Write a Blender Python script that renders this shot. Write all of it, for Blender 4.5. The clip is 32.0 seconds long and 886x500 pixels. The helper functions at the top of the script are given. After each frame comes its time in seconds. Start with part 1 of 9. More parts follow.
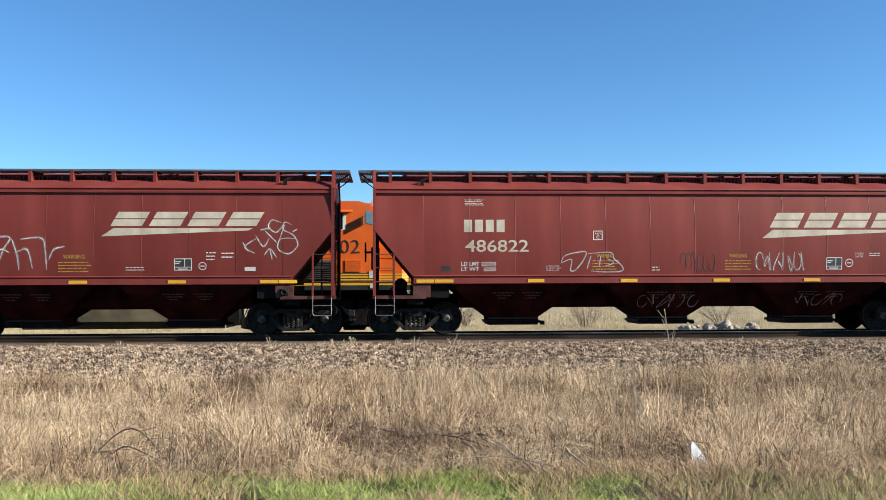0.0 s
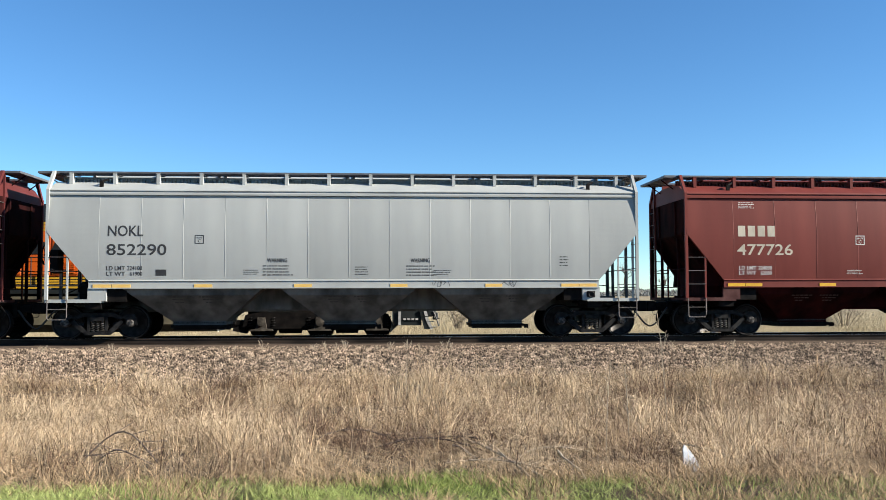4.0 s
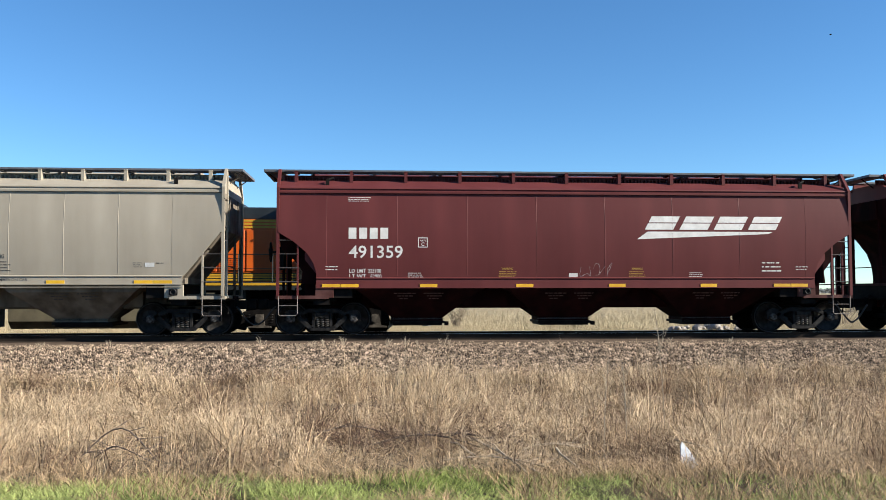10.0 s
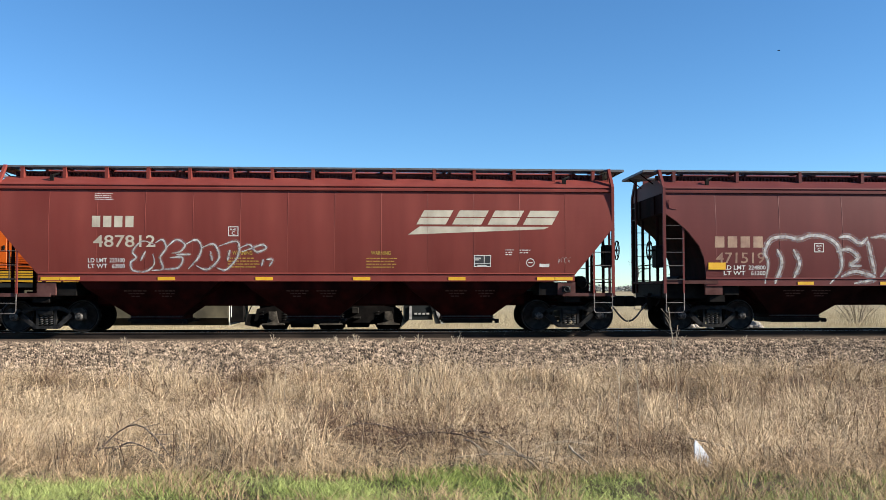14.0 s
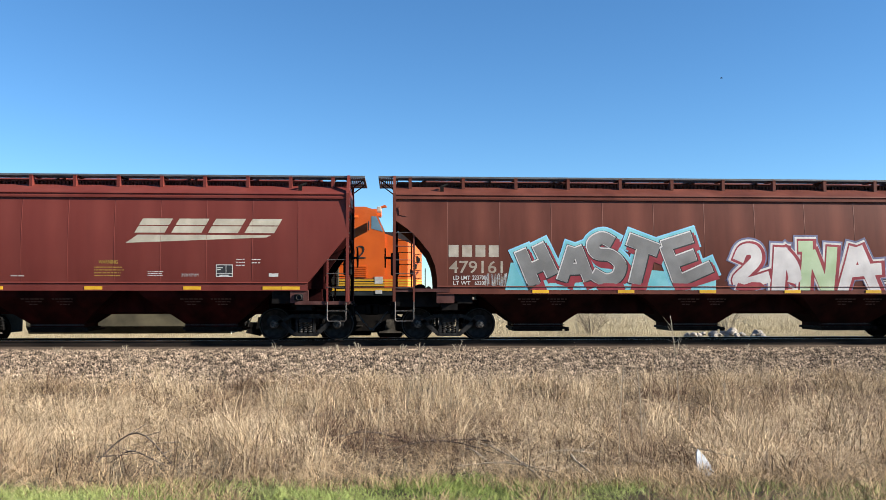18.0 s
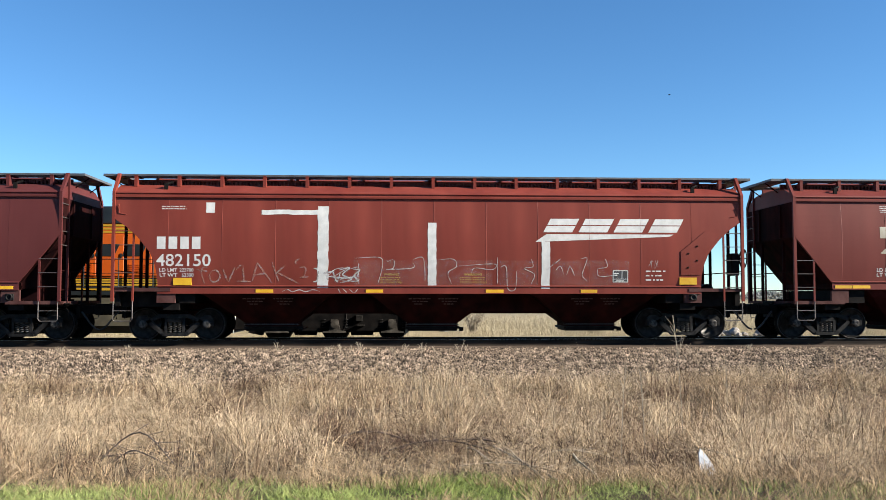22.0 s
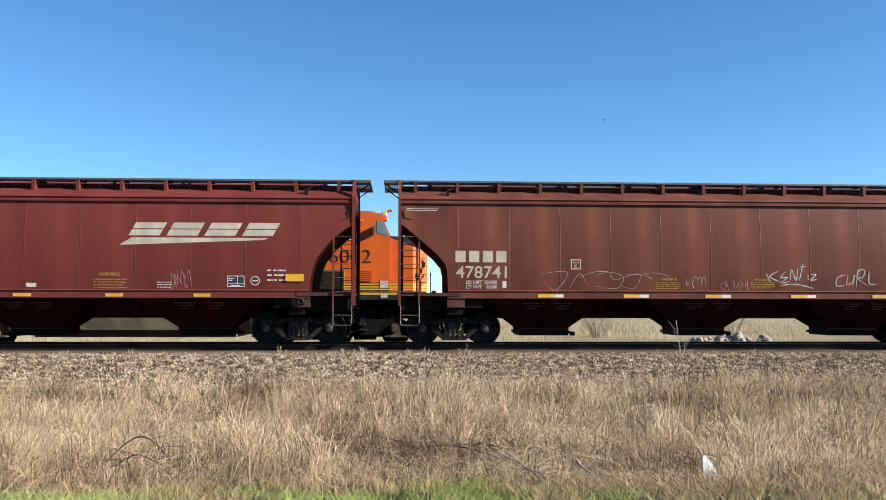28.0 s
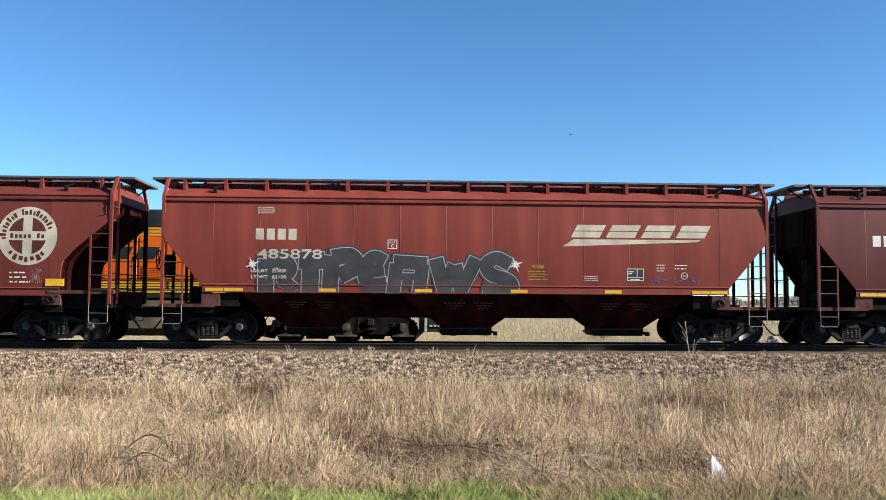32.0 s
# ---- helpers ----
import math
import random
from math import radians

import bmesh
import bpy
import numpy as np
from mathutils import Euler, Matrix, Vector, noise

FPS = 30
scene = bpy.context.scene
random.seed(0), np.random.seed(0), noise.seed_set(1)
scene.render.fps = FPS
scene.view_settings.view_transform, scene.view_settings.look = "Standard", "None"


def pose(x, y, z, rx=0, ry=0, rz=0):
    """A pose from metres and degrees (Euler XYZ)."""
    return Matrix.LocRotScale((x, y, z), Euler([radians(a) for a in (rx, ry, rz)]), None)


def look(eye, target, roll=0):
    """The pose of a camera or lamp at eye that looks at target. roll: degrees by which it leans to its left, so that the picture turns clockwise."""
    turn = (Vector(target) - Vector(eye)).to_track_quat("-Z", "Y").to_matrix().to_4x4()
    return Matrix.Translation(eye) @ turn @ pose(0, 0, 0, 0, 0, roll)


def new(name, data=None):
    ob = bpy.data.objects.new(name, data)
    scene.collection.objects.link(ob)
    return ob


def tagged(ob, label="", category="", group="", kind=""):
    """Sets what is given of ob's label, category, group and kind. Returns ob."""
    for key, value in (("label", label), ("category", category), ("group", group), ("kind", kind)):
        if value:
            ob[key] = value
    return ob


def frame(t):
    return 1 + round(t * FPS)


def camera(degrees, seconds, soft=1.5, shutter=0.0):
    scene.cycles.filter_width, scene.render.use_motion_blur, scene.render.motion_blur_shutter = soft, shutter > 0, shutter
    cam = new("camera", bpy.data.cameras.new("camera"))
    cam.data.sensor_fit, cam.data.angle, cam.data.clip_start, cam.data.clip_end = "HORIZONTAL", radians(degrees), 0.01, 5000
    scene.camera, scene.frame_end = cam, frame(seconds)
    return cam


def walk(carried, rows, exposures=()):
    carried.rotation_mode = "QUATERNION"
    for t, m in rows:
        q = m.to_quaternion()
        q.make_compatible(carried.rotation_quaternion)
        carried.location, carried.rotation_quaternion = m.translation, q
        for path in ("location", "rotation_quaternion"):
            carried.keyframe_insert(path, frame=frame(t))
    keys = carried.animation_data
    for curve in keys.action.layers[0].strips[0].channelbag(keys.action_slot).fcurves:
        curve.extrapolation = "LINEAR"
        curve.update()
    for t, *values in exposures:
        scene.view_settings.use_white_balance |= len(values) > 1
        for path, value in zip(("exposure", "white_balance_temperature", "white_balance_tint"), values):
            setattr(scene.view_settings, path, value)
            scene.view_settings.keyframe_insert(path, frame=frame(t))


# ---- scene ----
cam = camera(54.0, 32.0, soft=0.66)
PATH = [
    (0, 92.78, 0.24, -3.57), (0.5, 92.75, 0.17, -3.59), (1, 92.76, 0.15, -3.61), (1.5, 92.78, 0.21, -3.73),
    (2, 92.89, 0.19, -3.86), (2.5, 93.01, 0.11, -3.96), (3, 93.06, 0.11, -4.05), (3.5, 93.05, 0.16, -4.07),
    (5.5, 92.71, 0.12, -3.99), (6, 92.74, 0.08, -4.08), (6.5, 92.81, 0.03, -4.08), (7, 92.89, -0.03, -3.99),
    (7.5, 92.91, -0.05, -3.91), (8, 92.84, -0.06, -3.90), (8.5, 92.74, -0.07, -3.96), (9, 92.71, 0.00, -4.08),
    (9.5, 92.75, 0.04, -4.19), (10, 92.79, 0.09, -4.17), (10.5, 92.81, 0.13, -3.98), (11, 92.81, 0.16, -3.79),
    (11.5, 92.80, 0.16, -3.65), (12, 92.76, 0.14, -3.55), (12.5, 92.71, 0.13, -3.42), (13, 92.62, 0.18, -3.36),
    (13.5, 92.55, 0.15, -3.36), (14, 92.63, 0.02, -3.32), (14.5, 92.78, -0.05, -3.18), (16.5, 92.99, -0.16, -2.79),
    (17, 93.03, -0.13, -2.93), (17.5, 93.11, -0.06, -3.10), (18, 93.17, -0.01, -3.21), (18.5, 93.21, -0.02, -3.20),
    (19, 93.21, -0.01, -3.15), (19.5, 93.21, -0.00, -3.10), (20, 93.16, 0.04, -3.06), (20.5, 93.11, 0.06, -3.06),
    (21, 93.09, -0.01, -3.09), (21.5, 93.10, -0.02, -3.12), (22, 93.15, -0.01, -3.07), (22.5, 93.21, 0.02, -2.96),
    (23, 93.22, 0.09, -2.89), (23.5, 93.19, 0.12, -2.87), (24, 93.14, 0.01, -2.83), (24.5, 93.14, -0.10, -2.81),
    (25, 93.22, -0.05, -2.84), (25.5, 93.28, -0.03, -2.89), (27.5, 93.45, -0.03, -2.96), (28, 93.45, -0.11, -2.86),
    (28.5, 93.45, -0.23, -2.76), (29, 93.47, -0.34, -2.67), (29.5, 93.49, -0.38, -2.58), (30, 93.50, -0.33, -2.40),
    (30.5, 93.49, -0.26, -2.31), (31, 93.46, -0.22, -2.28), (31.5, 93.45, -0.24, -2.29), (32, 93.43, -0.34, -2.31),
]
walk(cam, [(t, pose(0, -26.03, 1.2, rx, ry, rz)) for t, rx, ry, rz in PATH])

# ---- light ----
SUN_EL, SUN_AZ = 26.0, 73.0  # degrees; azimuth from straight behind the eye towards +x
world = bpy.data.worlds.new("world")
scene.world = world
world.use_nodes = True
_n = world.node_tree.nodes
_sky = _n.new("ShaderNodeTexSky")
_sky.sky_type, _sky.sun_disc = "NISHITA", False
_sky.sun_elevation, _sky.sun_rotation = radians(SUN_EL), radians(180 - SUN_AZ)
_sky.air_density, _sky.dust_density, _sky.ozone_density = 0.9, 0.0, 3.6
_bg = _n["Background"]
_bg.inputs[1].default_value = 0.070
_hs = _n.new("ShaderNodeHueSaturation")  # clear dry air, as a phone camera shows it
_hs.inputs["Saturation"].default_value = 1.12
world.node_tree.links.new(_sky.outputs[0], _hs.inputs["Color"])
_tint = _n.new("ShaderNodeMix")
_tint.data_type, _tint.blend_type = "RGBA", "MULTIPLY"
_tint.inputs[0].default_value = 1.0
_tint.inputs[7].default_value = (0.825, 0.985, 1.03, 1)
world.node_tree.links.new(_hs.outputs[0], _tint.inputs[6])
world.node_tree.links.new(_tint.outputs[2], _bg.inputs[0])
_sky.altitude = 900
_sd = Vector((math.sin(radians(SUN_AZ)) * math.cos(radians(SUN_EL)), -math.cos(radians(SUN_AZ)) * math.cos(radians(SUN_EL)), math.sin(radians(SUN_EL))))
sun = new("sun", bpy.data.lights.new("sun", "SUN"))
sun.data.energy, sun.data.angle, sun.data.color = 5.0, radians(0.55), (1.0, 0.93, 0.81)
sun.matrix_world = look(_sd * 50, (0, 0, 0))
scene.view_settings.exposure = 1.34


# ---- materials ----
def ramp_mat(name, c1, c2, rough=0.6, metal=0.0, scale=3.0, stretch=(1, 1, 1), bump=0.1, fine=60.0, island=0.0, obrand=0.0, spec=0.5, low=0.35, high=0.7, grain=0.18):
    """Two colours mixed by broad noise, fine grain in value and relief."""
    m = bpy.data.materials.new(name)
    m.use_nodes = True
    nt = m.node_tree
    n, link = nt.nodes, nt.links.new
    b = n["Principled BSDF"]
    tc = n.new("ShaderNodeTexCoord")
    mp = n.new("ShaderNodeMapping")
    mp.inputs["Scale"].default_value = stretch
    link(tc.outputs["Object"], mp.inputs[0])
    big = n.new("ShaderNodeTexNoise")
    big.inputs["Scale"].default_value, big.inputs["Detail"].default_value = scale, 6
    link(mp.outputs[0], big.inputs["Vector"])
    cr = n.new("ShaderNodeValToRGB")
    cr.color_ramp.elements[0].position, cr.color_ramp.elements[1].position = low, high
    cr.color_ramp.elements[0].color, cr.color_ramp.elements[1].color = (*c1, 1), (*c2, 1)
    link(big.outputs["Fac"], cr.inputs[0])
    small = n.new("ShaderNodeTexNoise")
    small.inputs["Scale"].default_value, small.inputs["Detail"].default_value = fine, 4
    link(tc.outputs["Object"], small.inputs["Vector"])
    hsv = n.new("ShaderNodeHueSaturation")
    mr = n.new("ShaderNodeMapRange")
    mr.inputs["To Min"].default_value, mr.inputs["To Max"].default_value = 1 - grain, 1 + grain
    link(small.outputs["Fac"], mr.inputs[0])
    val = mr.outputs[0]
    for src, amount in (("island", island), ("object", obrand)):
        if amount:
            if src == "island":
                rnd = n.new("ShaderNodeNewGeometry").outputs["Random Per Island"]
            else:
                rnd = n.new("ShaderNodeObjectInfo").outputs["Random"]
            m2 = n.new("ShaderNodeMapRange")
            m2.inputs["To Min"].default_value, m2.inputs["To Max"].default_value = 1 - amount, 1 + amount
            link(rnd, m2.inputs[0])
            mul = n.new("ShaderNodeMath")
            mul.operation = "MULTIPLY"
            link(val, mul.inputs[0])
            link(m2.outputs[0], mul.inputs[1])
            val = mul.outputs[0]
    link(val, hsv.inputs["Value"])
    link(cr.outputs[0], hsv.inputs["Color"])
    link(hsv.outputs[0], b.inputs["Base Color"])
    b.inputs["Roughness"].default_value, b.inputs["Metallic"].default_value = rough, metal
    b.inputs["Specular IOR Level"].default_value = spec
    if bump:
        bp = n.new("ShaderNodeBump")
        bp.inputs["Strength"].default_value, bp.inputs["Distance"].default_value = bump, 0.01
        link(small.outputs["Fac"], bp.inputs["Height"])
        link(bp.outputs[0], b.inputs["Normal"])
    return m


def car_paint(name, col, dusty, streak=0.5, tone=(1, 1, 1)):
    """Weathered freight-car paint: vertical streaks, dust, fine grain."""
    col, dusty = (tuple(a * b for a, b in zip(c, tone)) for c in (col, dusty))
    m = ramp_mat(name, col, dusty, 0.56, 0, 0.9, (1.0, 1.0, 0.45), 0.12, 90, obrand=0.07, spec=0.18, low=0.3, high=0.75, grain=0.06)
    n, link = m.node_tree.nodes, m.node_tree.links.new
    tc = n.new("ShaderNodeTexCoord")
    mp = n.new("ShaderNodeMapping")
    mp.inputs["Scale"].default_value = (1.6, 1.0, 0.16)
    link(tc.outputs["Object"], mp.inputs[0])
    st = n.new("ShaderNodeTexNoise")
    st.inputs["Scale"].default_value, st.inputs["Detail"].default_value = 1.6, 5
    link(mp.outputs[0], st.inputs["Vector"])
    mr = n.new("ShaderNodeMapRange")
    mr.inputs["From Min"].default_value, mr.inputs["From Max"].default_value = 0.3, 0.75
    mr.inputs["To Min"].default_value, mr.inputs["To Max"].default_value = 1 - 0.26 * streak, 1 + 0.16 * streak
    link(st.outputs["Fac"], mr.inputs[0])
    b = n["Principled BSDF"]
    old = b.inputs["Base Color"].links[0].from_socket
    h2 = n.new("ShaderNodeHueSaturation")
    link(old, h2.inputs["Color"])
    link(mr.outputs[0], h2.inputs["Value"])
    link(h2.outputs[0], b.inputs["Base Color"])
    return m


SHADES = {  # base colour, dusty colour, strength of the streaks
    "red": ((0.1323, 0.0224, 0.0181), (0.1645, 0.0348, 0.0273), 0.5),
    "brown": ((0.1056, 0.0294, 0.0199), (0.1705, 0.0564, 0.0396), 1.0),
    "plum": ((0.0874, 0.0193, 0.0186), (0.1105, 0.0282, 0.0263), 0.4),
    "bright": ((0.1645, 0.0290, 0.0213), (0.2017, 0.0437, 0.0314), 0.7),
    "grey": ((0.3611, 0.3764, 0.3880), (0.4265, 0.4368, 0.4420), 0.25),
    "beige": ((0.3422, 0.3002, 0.2402), (0.4203, 0.3747, 0.3074), 0.35),
}
PAINT = {}
M_PAD = ramp_mat("dark_maroon_pads", (0.052, 0.020, 0.018), (0.098, 0.046, 0.041), 0.75, 0, 3, bump=0.3, spec=0.1)
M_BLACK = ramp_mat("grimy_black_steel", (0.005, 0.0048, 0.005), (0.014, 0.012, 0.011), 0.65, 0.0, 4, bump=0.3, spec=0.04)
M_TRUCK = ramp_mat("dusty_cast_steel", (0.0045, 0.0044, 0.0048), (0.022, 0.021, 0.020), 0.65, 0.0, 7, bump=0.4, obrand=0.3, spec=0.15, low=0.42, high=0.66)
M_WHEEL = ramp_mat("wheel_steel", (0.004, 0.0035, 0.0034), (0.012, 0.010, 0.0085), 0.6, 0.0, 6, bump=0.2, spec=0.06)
M_SPRING = ramp_mat("spring_steel", (0.04, 0.037, 0.035), (0.11, 0.10, 0.09), 0.55, 0.0, 8)
M_CAP = ramp_mat("bearing_cap_steel", (0.018, 0.016, 0.015), (0.085, 0.078, 0.072), 0.55, 0.1, 14, low=0.42, high=0.62, spec=0.25)
M_RIM = ramp_mat("worn_wheel_rim", (0.014, 0.013, 0.012), (0.040, 0.037, 0.035), 0.45, 0.5, 9, spec=0.3)
M_GRATE = ramp_mat("galvanised_grating", (0.075, 0.078, 0.085), (0.125, 0.128, 0.135), 0.55, 0.2, 4)
M_YELLOW = ramp_mat("reflective_yellow", (0.56, 0.29, 0.010), (0.62, 0.37, 0.016), 0.45, 0, 4, obrand=0.12)
M_YELFADE = ramp_mat("faded_yellow", (0.60, 0.355, 0.075), (0.64, 0.42, 0.12), 0.5, 0, 4)
M_CREAM = ramp_mat("aged_cream_lettering", (0.4080, 0.3672, 0.2856), (0.5304, 0.4788, 0.3780), 0.6, 0, 2.5, (1, 1, 0.6))
M_WHITE = ramp_mat("white_lettering", (0.5100, 0.4992, 0.4740), (0.6324, 0.6216, 0.5916), 0.6, 0, 5)
M_WARN = ramp_mat("warning_yellow", (0.3264, 0.1944, 0.0300), (0.4488, 0.2760, 0.0456), 0.55, 0, 4)
M_DARKMARK = ramp_mat("black_lettering", (0.02, 0.02, 0.022), (0.045, 0.045, 0.047), 0.55, 0, 5)
M_GHOST = ramp_mat("rust_ghost_lettering", (0.2040, 0.1020, 0.0720), (0.3600, 0.2400, 0.1560), 0.6, 0, 3)
# Darker copies of the car paints: shade under and between cars put into colour.
SHADED_PAINT = {k: ramp_mat("shaded_paint_" + k, c1, c2, 0.8, 0, 2.2, (1, 1, 0.5), 0.2, spec=0.04) for k, c1, c2 in (
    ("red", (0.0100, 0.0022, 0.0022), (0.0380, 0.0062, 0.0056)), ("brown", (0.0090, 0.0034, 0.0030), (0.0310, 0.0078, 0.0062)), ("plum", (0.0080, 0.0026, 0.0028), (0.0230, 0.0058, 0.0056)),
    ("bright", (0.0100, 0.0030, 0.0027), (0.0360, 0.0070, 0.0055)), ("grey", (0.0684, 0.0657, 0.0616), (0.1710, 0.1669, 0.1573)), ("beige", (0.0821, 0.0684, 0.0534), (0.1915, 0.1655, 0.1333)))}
M_HOSE = ramp_mat("rubber_hose", (0.015, 0.015, 0.016), (0.04, 0.04, 0.04), 0.55, 0, 8)


# ---- mesh tools ----
def finish(name, verts, faces, material, parent=None, label="", smooth=False):
    me = bpy.data.meshes.new(name)
    me.from_pydata(verts, [], faces)
    me.materials.append(material)
    if smooth:
        me.shade_smooth()
    return put(name, me, parent, label)


def put(name, me, parent=None, label="", m=None):
    ob = new(name, me)
    if parent is not None:
        ob.parent = parent
    if m is not None:
        ob.matrix_parent_inverse = m
    if label:
        ob["label"] = label
    return ob


def part(name, bm, material, parent=None, label="", m=None, smooth=False):
    """Links a bmesh as one mesh object under a thing or a part."""
    return put(name, to_mesh(name, bm, material, smooth), parent, label, m)


def to_mesh(name, bm, material, smooth=False):
    bmesh.ops.recalc_face_normals(bm, faces=bm.faces)
    me = bpy.data.meshes.new(name)
    bm.to_mesh(me)
    bm.free()
    me.materials.append(material)
    if smooth:
        me.shade_smooth()
    return me


def box(bm, x0, x1, y0, y1, z0, z1, bev=0.0):
    v = [bm.verts.new((x, y, z)) for x in (x0, x1) for y in (y0, y1) for z in (z0, z1)]
    fs = [bm.faces.new([v[i] for i in f]) for f in ((0, 1, 3, 2), (4, 6, 7, 5), (0, 4, 5, 1), (2, 3, 7, 6), (0, 2, 6, 4), (1, 5, 7, 3))]
    if bev:
        bmesh.ops.bevel(bm, geom=list({e for f in fs for e in f.edges}), offset=bev, segments=1, affect="EDGES")
    return bm


def prism(bm, prof, y0, y1):
    """A profile in x, z pushed along y."""
    a = [bm.verts.new((x, y0, z)) for x, z in prof]
    b = [bm.verts.new((x, y1, z)) for x, z in prof]
    k = len(prof)
    bm.faces.new(a)
    bm.faces.new(b[::-1])
    for i in range(k):
        bm.faces.new((a[i], b[i], b[(i + 1) % k], a[(i + 1) % k]))
    return bm


def prism_plan(bm, plan, z0, z1):
    """A plan in x, y raised along z."""
    a = [bm.verts.new((x, y, z0)) for x, y in plan]
    b = [bm.verts.new((x, y, z1)) for x, y in plan]
    k = len(plan)
    bm.faces.new(a)
    bm.faces.new(b[::-1])
    for i in range(k):
        bm.faces.new((a[i], b[i], b[(i + 1) % k], a[(i + 1) % k]))
    return bm


def prism_x(bm, prof, x0, x1):
    """A profile in y, z pushed along x."""
    a = [bm.verts.new((x0, y, z)) for y, z in prof]
    b = [bm.verts.new((x1, y, z)) for y, z in prof]
    k = len(prof)
    bm.faces.new(a)
    bm.faces.new(b[::-1])
    for i in range(k):
        bm.faces.new((a[i], b[i], b[(i + 1) % k], a[(i + 1) % k]))
    return bm


def tube(bm, pts, r, seg=6):
    """A round bar along points."""
    pts = [Vector(p) for p in pts]
    rings = []
    for i, p in enumerate(pts):
        d = (pts[min(i + 1, len(pts) - 1)] - pts[max(i - 1, 0)]).normalized()
        u = d.cross(Vector((0, 0, 1)) if abs(d.z) < 0.9 else Vector((1, 0, 0))).normalized()
        w = d.cross(u)
        rings.append([bm.verts.new(p + r * (math.cos(2 * math.pi * j / seg) * u + math.sin(2 * math.pi * j / seg) * w)) for j in range(seg)])
    for a, b in zip(rings, rings[1:]):
        for j in range(seg):
            bm.faces.new((a[j], a[(j + 1) % seg], b[(j + 1) % seg], b[j]))
    bm.faces.new(rings[0][::-1])
    bm.faces.new(rings[-1])
    return bm


def lathe_y(bm, prof, seg=28, cx=0.0, cz=0.0):
    """Profile of (radius, y) turned about the y axis."""
    rings = [[bm.verts.new((cx + r * math.cos(2 * math.pi * j / seg), y, cz + r * math.sin(2 * math.pi * j / seg))) for j in range(seg)] for r, y in prof]
    for a, b in zip(rings, rings[1:]):
        for j in range(seg):
            bm.faces.new((a[j], a[(j + 1) % seg], b[(j + 1) % seg], b[j]))
    bm.faces.new(rings[0][::-1])
    bm.faces.new(rings[-1])
    return bm


CACHE = {}


def cached(key, make):
    if key not in CACHE:
        CACHE[key] = make()
    return CACHE[key]


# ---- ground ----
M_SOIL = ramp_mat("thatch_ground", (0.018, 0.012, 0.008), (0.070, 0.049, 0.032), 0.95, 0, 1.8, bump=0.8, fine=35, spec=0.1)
M_FIELD = ramp_mat("pale_field_thatch", (0.1992, 0.1618, 0.1037), (0.3320, 0.2781, 0.1826), 0.95, 0, 0.5, bump=0.5, fine=20, spec=0.05)


def ground_z(x, y):
    return np.interp(y, (-60, -26, -19, -16, -12, -8, -4.8, 4.2, 8, 10, 12, 60, 4000), (-0.45, -0.42, -0.42, -0.58, -0.88, -1.0, -0.98, -0.72, -0.72, -0.66, -0.56, -0.45, -0.45))


def make_ground():
    xs = np.concatenate(([-4000, -1500, -500, -150, -60], np.arange(-30, 30.1, 0.5), [60, 150, 500, 1500, 4000]))
    ys = np.concatenate(([-4000, -600, -120, -50], np.arange(-30, -4, 0.5), np.arange(-4, 20, 1.0), [30, 50, 90, 200, 600, 1500, 4000]))
    X, Y = np.meshgrid(xs, ys)
    Z = ground_z(X, Y)
    for i in range(Z.shape[0]):
        for j in range(Z.shape[1]):
            if abs(X[i, j]) <= 30 and -30 <= Y[i, j] <= 20:
                Z[i, j] += 0.10 * noise.noise((X[i, j] * 0.45, Y[i, j] * 0.45, 0)) * (0.0 if Y[i, j] < -16.4 else 1.0 if Y[i, j] < -5 else 0.3)
    nx = len(xs)
    faces = [(i * nx + j, i * nx + j + 1, (i + 1) * nx + j + 1, (i + 1) * nx + j) for i in range(len(ys) - 1) for j in range(nx - 1)]
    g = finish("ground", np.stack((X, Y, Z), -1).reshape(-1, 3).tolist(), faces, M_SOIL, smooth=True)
    g.data.materials.append(M_FIELD)
    for p in g.data.polygons:
        if p.center.y > 8.9:
            p.material_index = 1
    tagged(g, "dry grassland ground with a shallow trackside ditch", "ground", kind="structure")


make_ground()

M_BALLAST = ramp_mat("ballast_base", (0.0149, 0.0116, 0.0091), (0.0581, 0.0465, 0.0365), 0.95, 0, 9, bump=1.0, fine=28, spec=0.1)
M_STONE = ramp_mat("crushed_stone", (0.095, 0.071, 0.051), (0.40, 0.304, 0.222), 0.9, 0, 5, bump=0.4, island=0.9, spec=0.15)
M_RAIL = ramp_mat("rusty_rail", (0.010, 0.0075, 0.006), (0.034, 0.024, 0.018), 0.85, 0.0, 3, (0.3, 1, 1), 0.3, spec=0.15)
M_RAILTOP = ramp_mat("polished_rail_head", (0.30, 0.30, 0.31), (0.45, 0.45, 0.46), 0.3, 0.9, 2)
M_TIE = ramp_mat("creosoted_tie", (0.0382, 0.0289, 0.0221), (0.0935, 0.0723, 0.0553), 0.9, 0, 4, (0.4, 2, 1), 0.6, obrand=0.3)


def bed(name, cy, prof, label, x1=400):
    bm = bmesh.new()
    prism_x(bm, [(cy + y, z) for y, z in prof], -400, x1)
    tagged(part(name, bm, M_BALLAST), label, "ballast", kind="structure")


